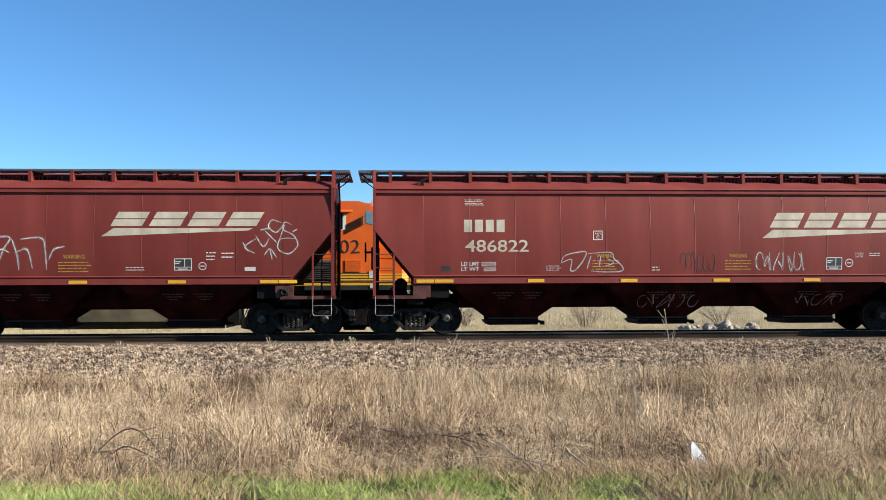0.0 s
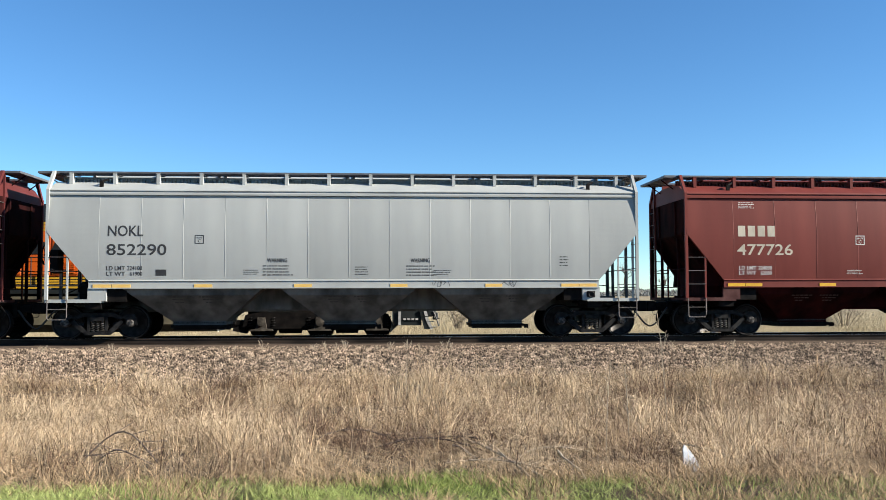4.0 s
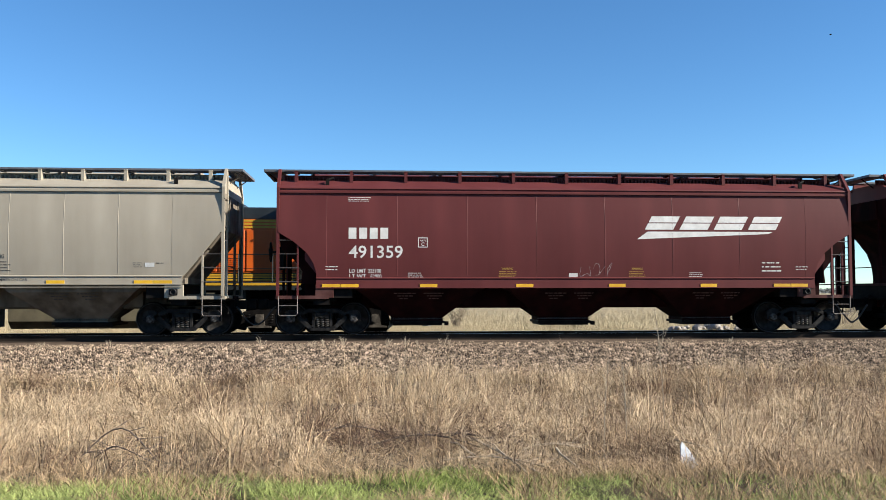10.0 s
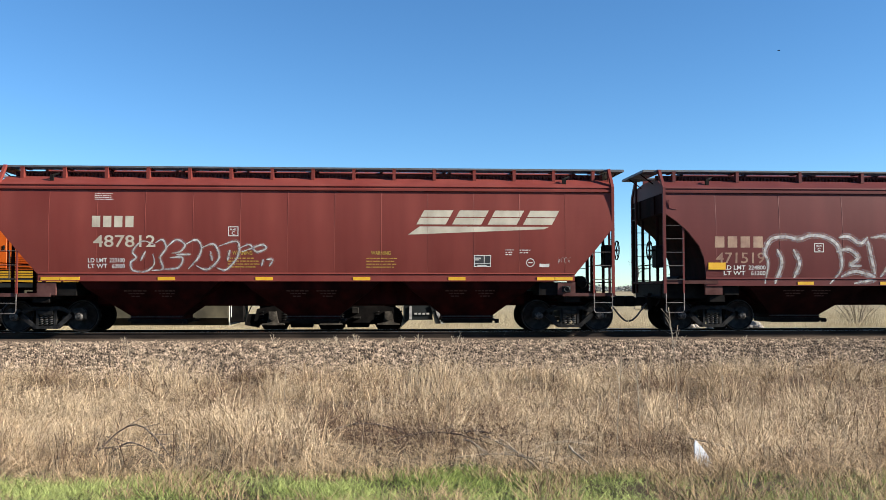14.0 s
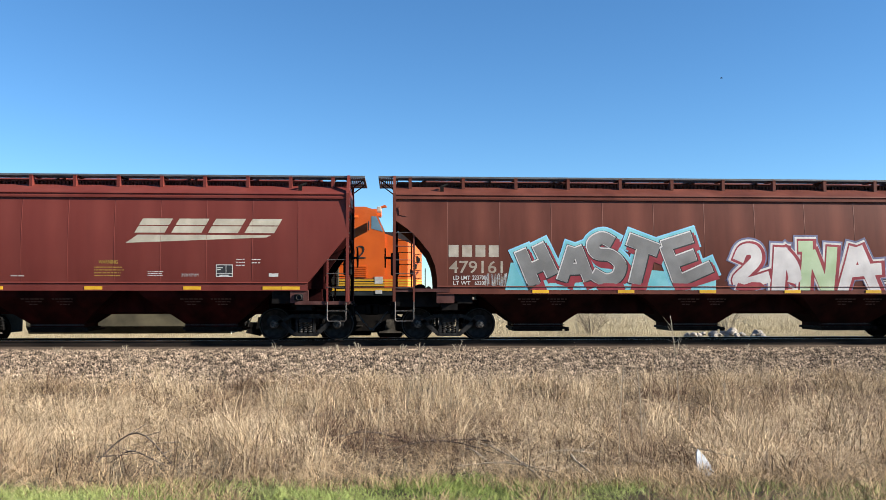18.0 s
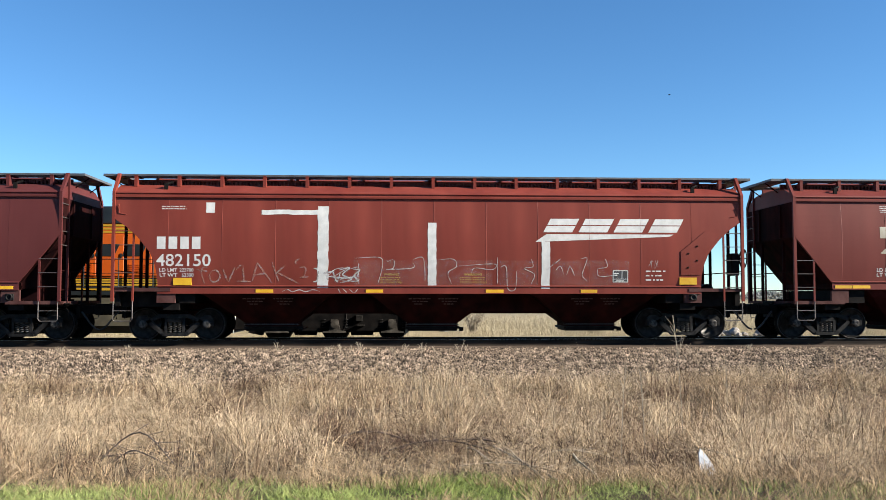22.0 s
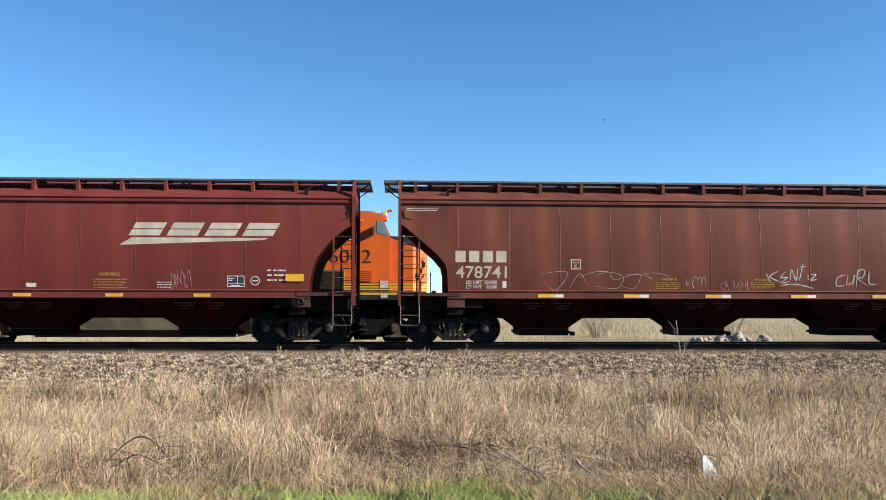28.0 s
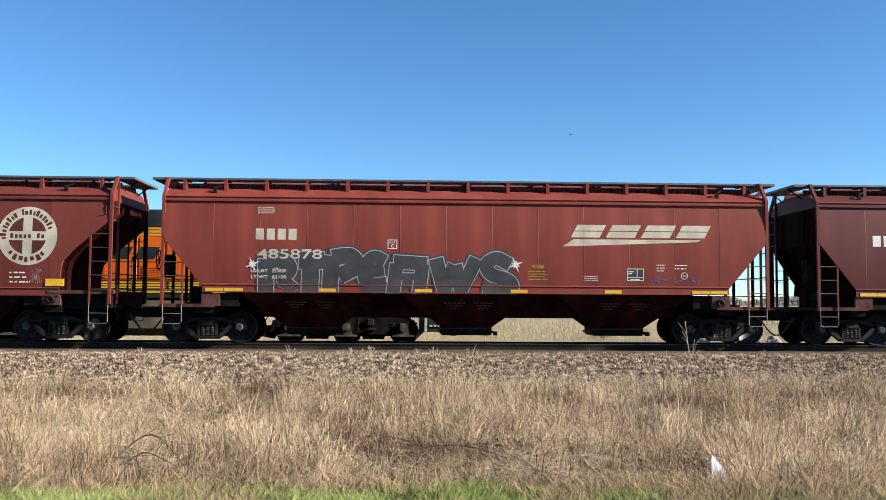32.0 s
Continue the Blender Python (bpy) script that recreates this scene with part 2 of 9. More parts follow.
bed("ballast_bed", 0, [(-4.4, -1.25), (-4.3, -1.0), (-3.2, -0.64), (-2.0, -0.295), (-1.4, -0.19), (-0.9, -0.184), (0.9, -0.20), (1.95, -0.20), (3.3, -0.70), (3.4, -1.25)], "grey crushed stone railway ballast shoulder")
bm = bmesh.new()
prism_x(bm, [(-2.02, -0.30), (-1.98, -0.286), (-1.4, -0.184), (-0.88, -0.178), (-0.88, -0.25), (-2.02, -0.33)], -400, 400)
tagged(part("ballast_crest", bm, ramp_mat("rusty_stone_fines", (0.060, 0.044, 0.034), (0.130, 0.096, 0.072), 0.95, 0, 7, (0.3, 1, 1), 0.8, spec=0.05)), "rust-stained stone fines beside the rail", "ballast", kind="structure")
LOCO_Y = 6.43
bed("siding_ballast", LOCO_Y, [(-2.0, -1.2), (-1.95, -0.74), (-1.6, -0.575), (1.6, -0.575), (2.3, -0.74), (2.4, -1.2)], "low stone ballast under the siding", 3.4)


def make_rail(cy, name, label, dz=0.0, x1=400):
    bm = bmesh.new()
    prof = [(-0.075, -0.188), (0.075, -0.188), (0.075, -0.172), (0.012, -0.155), (0.012, -0.045), (0.036, -0.036), (0.036, -0.004), (0.03, 0.0 - 0.002), (-0.03, -0.002), (-0.036, -0.004), (-0.036, -0.036), (-0.012, -0.045), (-0.012, -0.155), (-0.075, -0.172)]
    prism_x(bm, [(cy + y, z + dz) for y, z in prof], -400, x1)
    rail = tagged(part(name, bm, M_RAIL), label, "rail", kind="structure")
    bm = bmesh.new()
    box(bm, -400, x1, cy - 0.028, cy + 0.028, dz - 0.001, dz + 0.001)
    part("running_surface", bm, M_RAILTOP, rail, "polished steel rail head")


for cy, nm in ((-0.755, "rail_near"), (0.755, "rail_far")):
    make_rail(cy, nm, "rust-brown steel rail with a shiny running surface")
for cy, nm in ((LOCO_Y - 0.755, "siding_rail_near"), (LOCO_Y + 0.755, "siding_rail_far")):
    make_rail(cy, nm, "rusty steel rail of the siding", -0.374, 3.2)


def make_ties():
    bm = bmesh.new()
    box(bm, -0.115, 0.115, -1.3, 1.3, -0.38, -0.19, 0.012)
    me = to_mesh("tie", bm, M_TIE)
    for cy, par, k in ((0, bpy.data.objects["ballast_bed"], 31), (LOCO_Y, bpy.data.objects["siding_ballast"], 31)):
        for i in range(-k, k + 1):
            if cy and i * 0.55 > 3.0:
                continue
            t = put("tie", me, par)
            t.location = (i * 0.55 + random.uniform(-0.02, 0.02), cy + random.uniform(-0.04, 0.04), -0.374 if cy else 0)


make_ties()

# ---- covered hopper cars ----
M_STEP = ramp_mat("bare_step_steel", (0.085, 0.070, 0.064), (0.20, 0.18, 0.165), 0.6, 0.1, 6)
M_RUNG = ramp_mat("worn_rung_steel", (0.045, 0.036, 0.034), (0.097, 0.084, 0.081), 0.55, 0.1, 6)
M_DIMPRINT = ramp_mat("dim_white_print", (0.040, 0.018, 0.016), (0.085, 0.048, 0.043), 0.8, 0, 5, bump=0)
WR = 0.457  # wheel radius
CUTS = {  # end cut-outs of the side sheet: distance from the end, height
    "diag": [(0.0, 2.95), (1.1, 1.62)],
    "arc": [(0.0, 3.40), (0.35, 3.16), (0.67, 2.87), (1.0, 2.46), (1.14, 2.12), (1.19, 1.85), (1.21, 1.60)],
    "bent": [(0.0, 3.44), (0.55, 2.98), (1.05, 2.55), (1.28, 2.28), (1.34, 2.05), (1.36, 1.60)],
    "small": [(0.0, 2.88), (0.43, 2.62), (0.78, 2.32), (0.98, 2.02), (1.06, 1.75), (1.06, 1.58)],
}
Z0, ZS, ZE = 1.41, 1.69, 3.98  # side sill bottom, sill top, eave
SILLS = {}  # each car's own sill bottom and top, by its name


def set_sill(name):
    global Z0, ZS
    Z0, ZS = SILLS[name]


def sill_of(cut, L, base):
    """The builders set their side sills at different heights."""
    if cut in ("arc", "bent"):
        return 1.335, 1.535
    if cut == "small":
        return 1.338, 1.61
    if base == "beige":
        return 1.445, 1.67
    return (1.462, 1.668) if L > 16.8 else (1.425, 1.635)


def cut_z(cut, d):
    return float(np.interp(d, [p[0] for p in CUTS[cut]], [p[1] for p in CUTS[cut]])) if d <= CUTS[cut][-1][0] else Z0


def shell_mesh(L, cut, paint, shaded):
    bm = bmesh.new()
    h = L / 2
    left = [(-h + d, z) for d, z in CUTS[cut]]
    right = [(h - d, z) for d, z in CUTS[cut]][::-1]
    dx = CUTS[cut][-1][0]
    prism(bm, [(-h, ZE)] + left + [(-h + dx, Z0), (h - dx, Z0)] + right + [(h, ZE)], -1.596, 1.6)
    bmesh.ops.recalc_face_normals(bm, faces=bm.faces)
    for f in bm.faces:  # shade put into the colour of sheets that face down or the next car
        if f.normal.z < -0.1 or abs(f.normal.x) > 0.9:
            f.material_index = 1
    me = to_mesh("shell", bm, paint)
    me.materials.append(shaded)
    return me


def bow(z):
    """The side sheets bulge gently between sill and eave."""
    u = min(1.0, max(0.0, (z - ZS) / (ZE - ZS)))
    return 0.082 * 4 * u * (1 - u)


def slice_levels(bm, step=0.16):
    """Cuts faces at even heights, so that they can follow the bowed side."""
    z = ZS + step
    while z < ZE:
        bmesh.ops.bisect_plane(bm, geom=bm.verts[:] + bm.edges[:] + bm.faces[:], plane_co=(0, 0, z), plane_no=(0, 0, 1))
        z += step


def panel_mesh(w, z0, z1, seed, paint):
    """A side sheet with the faint oil-canning of welded steel."""
    bm = bmesh.new()
    nx, nz = 8, 12
    rows = []
    for j in range(nz + 1):
        row = []
        for i in range(nx + 1):
            u, v = i / nx, j / nz
            b = math.sin(math.pi * u) ** 2 * math.sin(math.pi * v) ** 0.7
            k = noise.noise((u * 1.6 + seed * 7.3, v * 2.2, seed)) * 0.003 + 0.0003
            row.append(bm.verts.new((-w / 2 + u * w, -1.602 - b * k - bow(z0 + v * (z1 - z0)), z0 + v * (z1 - z0))))
        rows.append(row)
    for j in range(nz):
        for i in range(nx):
            bm.faces.new((rows[j][i], rows[j][i + 1], rows[j + 1][i + 1], rows[j + 1][i]))
    edge = [e for e in bm.edges if e.is_boundary]
    ex = bmesh.ops.extrude_edge_only(bm, edges=edge)
    for v in [g for g in ex["geom"] if isinstance(g, bmesh.types.BMVert)]:
        v.co.y = -1.58
    bmesh.ops.split_edges(bm, edges=edge)
    return to_mesh("side_panel", bm, paint, True)


def seam_mesh(paint):
    """Weld bead between two side sheets, following the bow."""
    bm = bmesh.new()
    a = [bm.verts.new((x, y, ZS + 0.005)) for x, y in ((-0.004, -1.60), (0.0, -1.6062), (0.018, -1.60))]
    b = [bm.verts.new((v.co.x, v.co.y, ZE - 0.02)) for v in a]
    for i in range(3):
        bm.faces.new((a[i], b[i], b[(i + 1) % 3], a[(i + 1) % 3]))
    slice_levels(bm, 0.16)
    for v in bm.verts:
        v.co.y -= bow(v.co.z)
    return to_mesh("seam", bm, paint)


def end_panel_mesh(cut, w, side, paint):
    bm = bmesh.new()
    d, z = CUTS[cut][-1]
    prof = [(0, ZE)] + list(CUTS[cut]) + [(d, ZS - 0.015)] * (z > ZS) + [(w, min(z, ZS - 0.015)), (w, ZE)]
    prism(bm, [(side * -x, z) if side > 0 else (x, z) for x, z in prof], -1.604, -1.58)
    slice_levels(bm)
    for v in bm.verts:
        if v.co.y < -1.59:
            v.co.y -= bow(v.co.z)
    return to_mesh("end_panel", bm, paint)


def hopper_mesh(paint):
    bm = bmesh.new()
    secs = [(1.95, 1.53, Z0 + 0.02), (1.68, 1.45, 1.22), (0.74, 0.62, 0.47), (0.74, 0.62, 0.36)]
    rings = [[bm.verts.new((sx * a, sy * b, z)) for sx, sy in ((-1, -1), (1, -1), (1, 1), (-1, 1))] for a, b, z in secs]
    for a, b in zip(rings, rings[1:]):
        for j in range(4):
            bm.faces.new((a[j], a[(j + 1) % 4], b[(j + 1) % 4], b[j]))
    bm.faces.new(rings[0])
    bm.faces.new(rings[-1][::-1])
    return to_mesh("hopper", bm, paint)


def hopper_y(z):
    """The near sheet of the hopper slopes inwards below the sill."""
    return float(np.interp(z, (0.47, 1.22, 1.43), (-0.62, -1.45, -1.53)))


def hopper_print_mesh(dark):
    r = random.Random(5)
    v, f = [], []
    for cx in (-0.42, 0.42):
        for k, w in enumerate((0.56, 0.36, 0.24)):
            z = 1.16 - 0.075 * k
            x = cx - w / 2
            while x < cx + w / 2:
                d = r.uniform(0.05, 0.12)
                o = len(v)
                v += [(a, hopper_y(c) - 0.012, c) for a, c in ((x, z), (x + d, z), (x + d, z + 0.03), (x, z + 0.03))]
                f.append((o, o + 1, o + 2, o + 3))
                x += d + 0.025
    me = bpy.data.meshes.new("fine_print")
    me.from_pydata(v, [], f)
    me.materials.append(M_DARKMARK if dark else M_DIMPRINT)
    return me


def gate_flange_mesh():
    bm = bmesh.new()
    for k in range(24):
        x = -0.69 + 0.06 * k
        box(bm, x - 0.01, x + 0.01, -0.66, -0.60, 0.44, 0.46)
    box(bm, -0.78, 0.78, -0.645, -0.60, 0.42, 0.435)
    return to_mesh("gate_flange", bm, M_CAP)


def outlet_mesh():
    bm = bmesh.new()
    box(bm, -0.78, 0.78, -0.72, 0.72, 0.30, 0.37)
    box(bm, -0.72, 0.72, -0.66, 0.66, 0.24, 0.30)
    for x in np.linspace(-0.7, 0.7, 13):
        box(bm, x - 0.016, x + 0.016, -0.75, -0.715, 0.345, 0.38)
    tube(bm, [(0.86, -0.8, 0.30), (0.86, 0.8, 0.30)], 0.035)
    box(bm, 0.78, 0.90, -0.74, -0.66, 0.24, 0.36)
    return to_mesh("outlet_gate", bm, M_BLACK)


def roof_mesh(L, paint):
    bm = bmesh.new()
    half = [(-1.655, 3.985), (-1.655, 4.04), (-1.63, 4.055), (-1.63, 4.09), (-1.655, 4.105), (-1.64, 4.14), (-1.5, 4.20), (-1.05, 4.40), (-0.5, 4.46)]
    prism_x(bm, half + [(-y, z) for y, z in half[::-1]], -L / 2, L / 2)
    return to_mesh("roof", bm, paint)


def board_mesh(L):
    """Steel grating walkway along one side of the roof."""
    bm = bmesh.new()
    h = L / 2 + 0.02
    for y in (-1.16, -1.02, -0.88, -0.74, -0.60):
        box(bm, -h, h, y - 0.012, y + 0.012, 4.65, 4.70)
    x = -h
    while x < h:
        box(bm, x, x + 0.028, -1.16, -0.60, 4.663, 4.692)
        x += 0.085
    return to_mesh("running_board", bm, M_GRATE)


def bracket_mesh(paint):
    bm = bmesh.new()
    prism_x(bm, [(-1.20, 4.34), (-1.20, 4.66), (-1.13, 4.66), (-0.92, 4.43)], -0.045, 0.045)
    box(bm, -0.05, 0.05, -1.2, -0.58, 4.625, 4.652)
    return to_mesh("board_bracket", bm, paint)


def hatch_mesh(paint, w):
    bm = bmesh.new()
    prism_x(bm, [(-0.55, 4.42), (-0.55, 4.60), (-0.42, 4.67), (0.42, 4.67), (0.55, 4.60), (0.55, 4.42)], -w / 2, w / 2)
    for x in (-w / 2 + 0.08, 0, w / 2 - 0.08):
        box(bm, x - 0.04, x + 0.04, -0.58, 0.58, 4.50, 4.69)
    return to_mesh("hatch_cover", bm, paint)


def coaming_mesh(L, paint):
    """Dark hatch coaming with a row of hold-down lugs."""
    bm = bmesh.new()
    h = L / 2 - 0.06
    box(bm, -h, h, -0.66, -0.60, 4.36, 4.60)
    x = -h + 0.04
    while x < h - 0.04:
        box(bm, x, x + 0.045, -0.75, -0.66, 4.435, 4.545)
        x += 0.105
    return to_mesh("hatch_coaming", bm, paint)


def lever_mesh():
    bm = bmesh.new()
    box(bm, -0.05, 0.05, -1.44, -1.38, 4.22, 4.40)
    tube(bm, [(0.0, -1.41, 4.38), (0.16, -1.30, 4.46)], 0.03)
    return to_mesh("hatch_latch", bm, M_BLACK)


def ladder_parts(ob, cut, side, L, paint):
    """Corner ladder on the near side. side: -1 the -x end, 1 the +x end; far corners come by turning."""
    key = (cut, side, L, paint.name)

    def stiles():
        bm = bmesh.new()
        e = side * (L / 2)
        box(bm, e - 0.04, e + 0.04, -1.68, -1.60, 1.10, 4.0)
        prism_x(bm, [(-1.68, 4.0), (-1.60, 4.0), (-1.60, 4.08), (-1.18, 4.62), (-1.18, 4.71), (-1.25, 4.70), (-1.68, 4.14)], e - 0.04, e + 0.04)
        xi = e - side * 0.55
        box(bm, xi - 0.025, xi + 0.025, -1.66, -1.62, 1.10, cut_z(cut, 0.55) + 0.25)
        if side > 0:
            box(bm, e - 0.01, e + 0.05, -1.17, -1.12, 1.10, 4.62)
        return to_mesh("ladder", bm, paint)

    def stirrup():
        bm = bmesh.new()
        e = side * (L / 2)
        xi = e - side * 0.55
        tube(bm, [(e - side * 0.03, -1.65, 1.12), (e - side * 0.03, -1.65, 0.60), (e - side * 0.07, -1.65, 0.56), (xi + side * 0.04, -1.65, 0.56), (xi, -1.65, 0.62), (xi, -1.65, 1.12)], 0.013)
        tube(bm, [(e - side * 0.03, -1.65, 0.84), (xi, -1.65, 0.84)], 0.011)
        return to_mesh("step_iron", bm, M_STEP)

    def end_rung():
        bm = bmesh.new()
        tube(bm, [(0.03, -1.68, 0), (0.03, -1.12, 0)], 0.013)
        return to_mesh("rung", bm, M_RUNG)

    def rung():
        bm = bmesh.new()
        tube(bm, [(-0.29, -1.655, 0), (0.29, -1.655, 0)], 0.013)
        return to_mesh("rung", bm, M_RUNG)

    me = cached(("ladder",) + key, stiles)
    rm = cached(("rung", paint.name), rung)
    for turn in (0, 180):
        lad = put("ladder", me, ob, m=pose(0, 0, 0, 0, 0, turn))
        zt = cut_z(cut, 0.55) + 0.2
        z = 1.50
        while z < (zt if side < 0 else ZE):
            r = put("rung", rm, lad)
            r.location = (side * (L / 2 - 0.275), 0, z)
            if side > 0 and z > zt:  # above the cut-out the ladder goes on round the corner
                r.data = cached(("erung", paint.name), end_rung)
                r.location = (L / 2, 0, z)
            z += 0.385
        put("step_iron", cached(("stirrup", side, L), stirrup), lad, "bare steel sill step")
    return


def end_post_mesh(cut, paint):
    bm = bmesh.new()
    box(bm, -0.035, 0.035, -0.04, 0.04, 1.08, CUTS[cut][0][1] + 0.05)
    return to_mesh("end_post", bm, paint)


def grab_bar_mesh(paint):
    bm = bmesh.new()
    tube(bm, [(0, -1.6, 0), (0, 1.6, 0)], 0.016)
    return to_mesh("grab_bar", bm, paint)


def end_walk_mesh(side):
    bm = bmesh.new()
    a, b = sorted((-side * 0.1, side * 0.46))
    for y in (-1.16, -0.6, 0.6, 1.16):
        box(bm, a, b, y - 0.02, y + 0.02, 4.635, 4.70)
    for x in (a, b - 0.03):
        box(bm, x, x + 0.03, -1.14, 1.14, 4.635, 4.70)
    return to_mesh("end_walk", bm, M_GRATE)


def walk_slat_mesh():
    bm = bmesh.new()
    box(bm, -0.018, 0.018, -1.13, 1.13, 4.645, 4.692)
    return to_mesh("slat", bm, M_GRATE)


def walk_brace_mesh(side, paint):
    bm = bmesh.new()
    tube(bm, [(side * 0.38, 0, 4.64), (0, 0, 4.36)], 0.018)
    return to_mesh("walk_brace", bm, paint)


def end_rib_mesh(cut, paint):
    bm = bmesh.new()
    box(bm, -0.045, 0.045, -0.05, 0.05, CUTS[cut][0][1] + 0.02, ZE - 0.03)
    return to_mesh("end_rib", bm, paint)


def end_details(car, cut, s, L, color):
    # end posts, ribs and bars get the darkened paint for the shade between cars
    paint = SHADED_PAINT[color]
    e = s * L / 2
    for y in (-0.75, 0.75):
        put("end_post", cached(("epost", cut, color), lambda: end_post_mesh(cut, paint)), car).location = (e - s * 0.07, y, 0)
    put("end_post", cached(("epost", cut, color), lambda: end_post_mesh(cut, paint)), car).location = (e - s * 0.03, 1.58, 0)
    for y in (-0.75, 0.75):
        put("end_rib", cached(("erib", cut, color), lambda: end_rib_mesh(cut, paint)), car).location = (e - s * 0.005, y, 0)
    for z in (1.42, 1.95):
        put("grab_bar", cached(("grab", color), lambda: grab_bar_mesh(paint)), car).location = (e - s * 0.02, 0, z)
    w = put("end_walk", cached(("ewalk", s), lambda: end_walk_mesh(s)), car, "galvanised grating walkway across the roof end")
    w.location = (e, 0, 0)
    for k in range(1, 9):
        put("slat", cached("wslat", walk_slat_mesh), w).location = (s * (-0.1 + 0.0622 * k), 0, 0)
    for y in (-0.6, 0.6):
        put("walk_brace", cached(("brace", s, color), lambda: walk_brace_mesh(s, paint)), w).location = (0, y, 0)


def platform_mesh(cut, side, L, paint):
    bm = bmesh.new()
    e = side * (L / 2)
    i1 = e - side * (CUTS[cut][-1][0] + 0.35)
    a, b = sorted((e + side * 0.06, i1))
    z = 1.385 if cut in ("arc", "bent") else 1.03
    box(bm, a, b, -1.60, 1.60, z, z + 0.07)
    box(bm, a, b, -1.62, -1.54, z - 0.01, z + 0.085)
    box(bm, a, b, 1.54, 1.62, z - 0.01, z + 0.085)
    c, d = sorted((e - side * (CUTS[cut][-1][0] - 0.02), e - side * (CUTS[cut][-1][0] + 0.48)))
    box(bm, c, d, -1.60, -1.5, 1.06, 1.42)
    box(bm, c, d, 1.5, 1.60, 1.06, 1.42)
    return to_mesh("end_platform", bm, paint)


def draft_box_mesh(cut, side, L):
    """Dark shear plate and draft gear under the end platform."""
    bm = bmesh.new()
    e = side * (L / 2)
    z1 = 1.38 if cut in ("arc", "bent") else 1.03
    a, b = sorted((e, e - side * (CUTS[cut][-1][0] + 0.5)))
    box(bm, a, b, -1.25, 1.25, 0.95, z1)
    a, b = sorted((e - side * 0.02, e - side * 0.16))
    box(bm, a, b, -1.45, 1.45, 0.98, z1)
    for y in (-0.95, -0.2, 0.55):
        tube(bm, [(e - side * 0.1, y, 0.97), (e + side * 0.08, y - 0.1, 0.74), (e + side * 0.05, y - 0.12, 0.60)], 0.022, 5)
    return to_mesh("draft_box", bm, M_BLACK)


def slope_brace_mesh(cut, side, L, paint):
    """Deep stiffener under the slope sheet, set in behind the side sheet."""
    bm = bmesh.new()
    e = side * (L / 2)
    top = [(0.0, CUTS[cut][0][1] + 0.12)] + list(CUTS[cut][1:]) + [(CUTS[cut][-1][0] + 0.1, 1.45)]
    low = [(0.62, 1.45), (0.66, 1.80)] + [(max(0.02, d - 0.36), z - 0.20) for d, z in CUTS[cut][::-1] if z > 2.2] + [(0.0, CUTS[cut][0][1] - 0.10)]
    prism(bm, [(e - side * d, z) for d, z in top + low], -1.38, -1.24)
    prism(bm, [(e - side * d, z) for d, z in top + low], 1.24, 1.38)
    a, b = sorted((e - side * 0.72, e - side * (CUTS[cut][-1][0] + 0.25)))
    box(bm, a, b, -1.2, 1.2, 1.08, 1.95)
    return to_mesh("slope_brace", bm, paint)


def tow_ring_mesh():
    bm = bmesh.new()
    tube(bm, [(0.075 * math.cos(k * math.pi / 8), -1.64, 1.22 + 0.075 * math.sin(k * math.pi / 8)) for k in range(17)], 0.024)
    box(bm, -0.12, 0.12, -1.63, -1.60, 1.13, 1.31, 0.01)
    return to_mesh("tow_ring", bm, M_TRUCK)


def coupler_mesh(side, L):
    bm = bmesh.new()
    e = side * (L / 2)
    a, b = sorted((e - side * 0.6, e + side * 0.52))
    box(bm, a, b, -0.13, 0.13, 0.72, 0.98, 0.02)
    a, b = sorted((e + side * 0.45, e + side * 0.735))
    box(bm, a, b, -0.17, 0.20, 0.70, 1.02, 0.04)
    box(bm, min(e, e + side * 0.12), max(e, e + side * 0.12), -0.35, 0.35, 0.62, 1.10)
    tube(bm, [(e + side * 0.1, -1.5, 1.04), (e + side * 0.12, -0.4, 1.0), (e + side * 0.2, -0.2, 1.03)], 0.018)
    return to_mesh("coupler", bm, M_BLACK)


def hose_mesh(side, L):
    bm = bmesh.new()
    e = side * (L / 2)
    pts = []
    for i in range(11):
        u = i / 10
        pts.append((e + side * (0.18 + 0.55 * u), -0.42 - 0.05 * math.sin(u * 3), 0.80 - 0.50 * math.sin(u * math.pi * 0.5) ** 1.3 - 0.03 * u))
    tube(bm, pts, 0.027)
    return to_mesh("air_hose", bm, M_HOSE, True)


def brake_rim_mesh():
    bm = bmesh.new()
    tube(bm, [(0, 0.27 * math.cos(math.pi * i / 9), 0.27 * math.sin(math.pi * i / 9)) for i in range(19)], 0.022, 5)
    return to_mesh("brake_wheel", bm, M_BLACK)


def brake_spoke_mesh():
    bm = bmesh.new()
    tube(bm, [(0, 0, 0), (0, 0.27, 0)], 0.012, 4)
    return to_mesh("spoke", bm, M_BLACK)


def brake_shaft_mesh(side):
    bm = bmesh.new()
    tube(bm, [(-side * 0.36, 0, 0), (side * 0.03, 0, 0)], 0.035)
    return to_mesh("shaft", bm, M_BLACK)


def brake_box_mesh(side, L):
    bm = bmesh.new()
    a, b = sorted((side * (L / 2) - side * 0.14, side * (L / 2) + side * 0.1))
    box(bm, a, b, -1.18, -0.75, 1.85, 2.5, 0.03)
    return to_mesh("brake_housing", bm, M_BLACK)


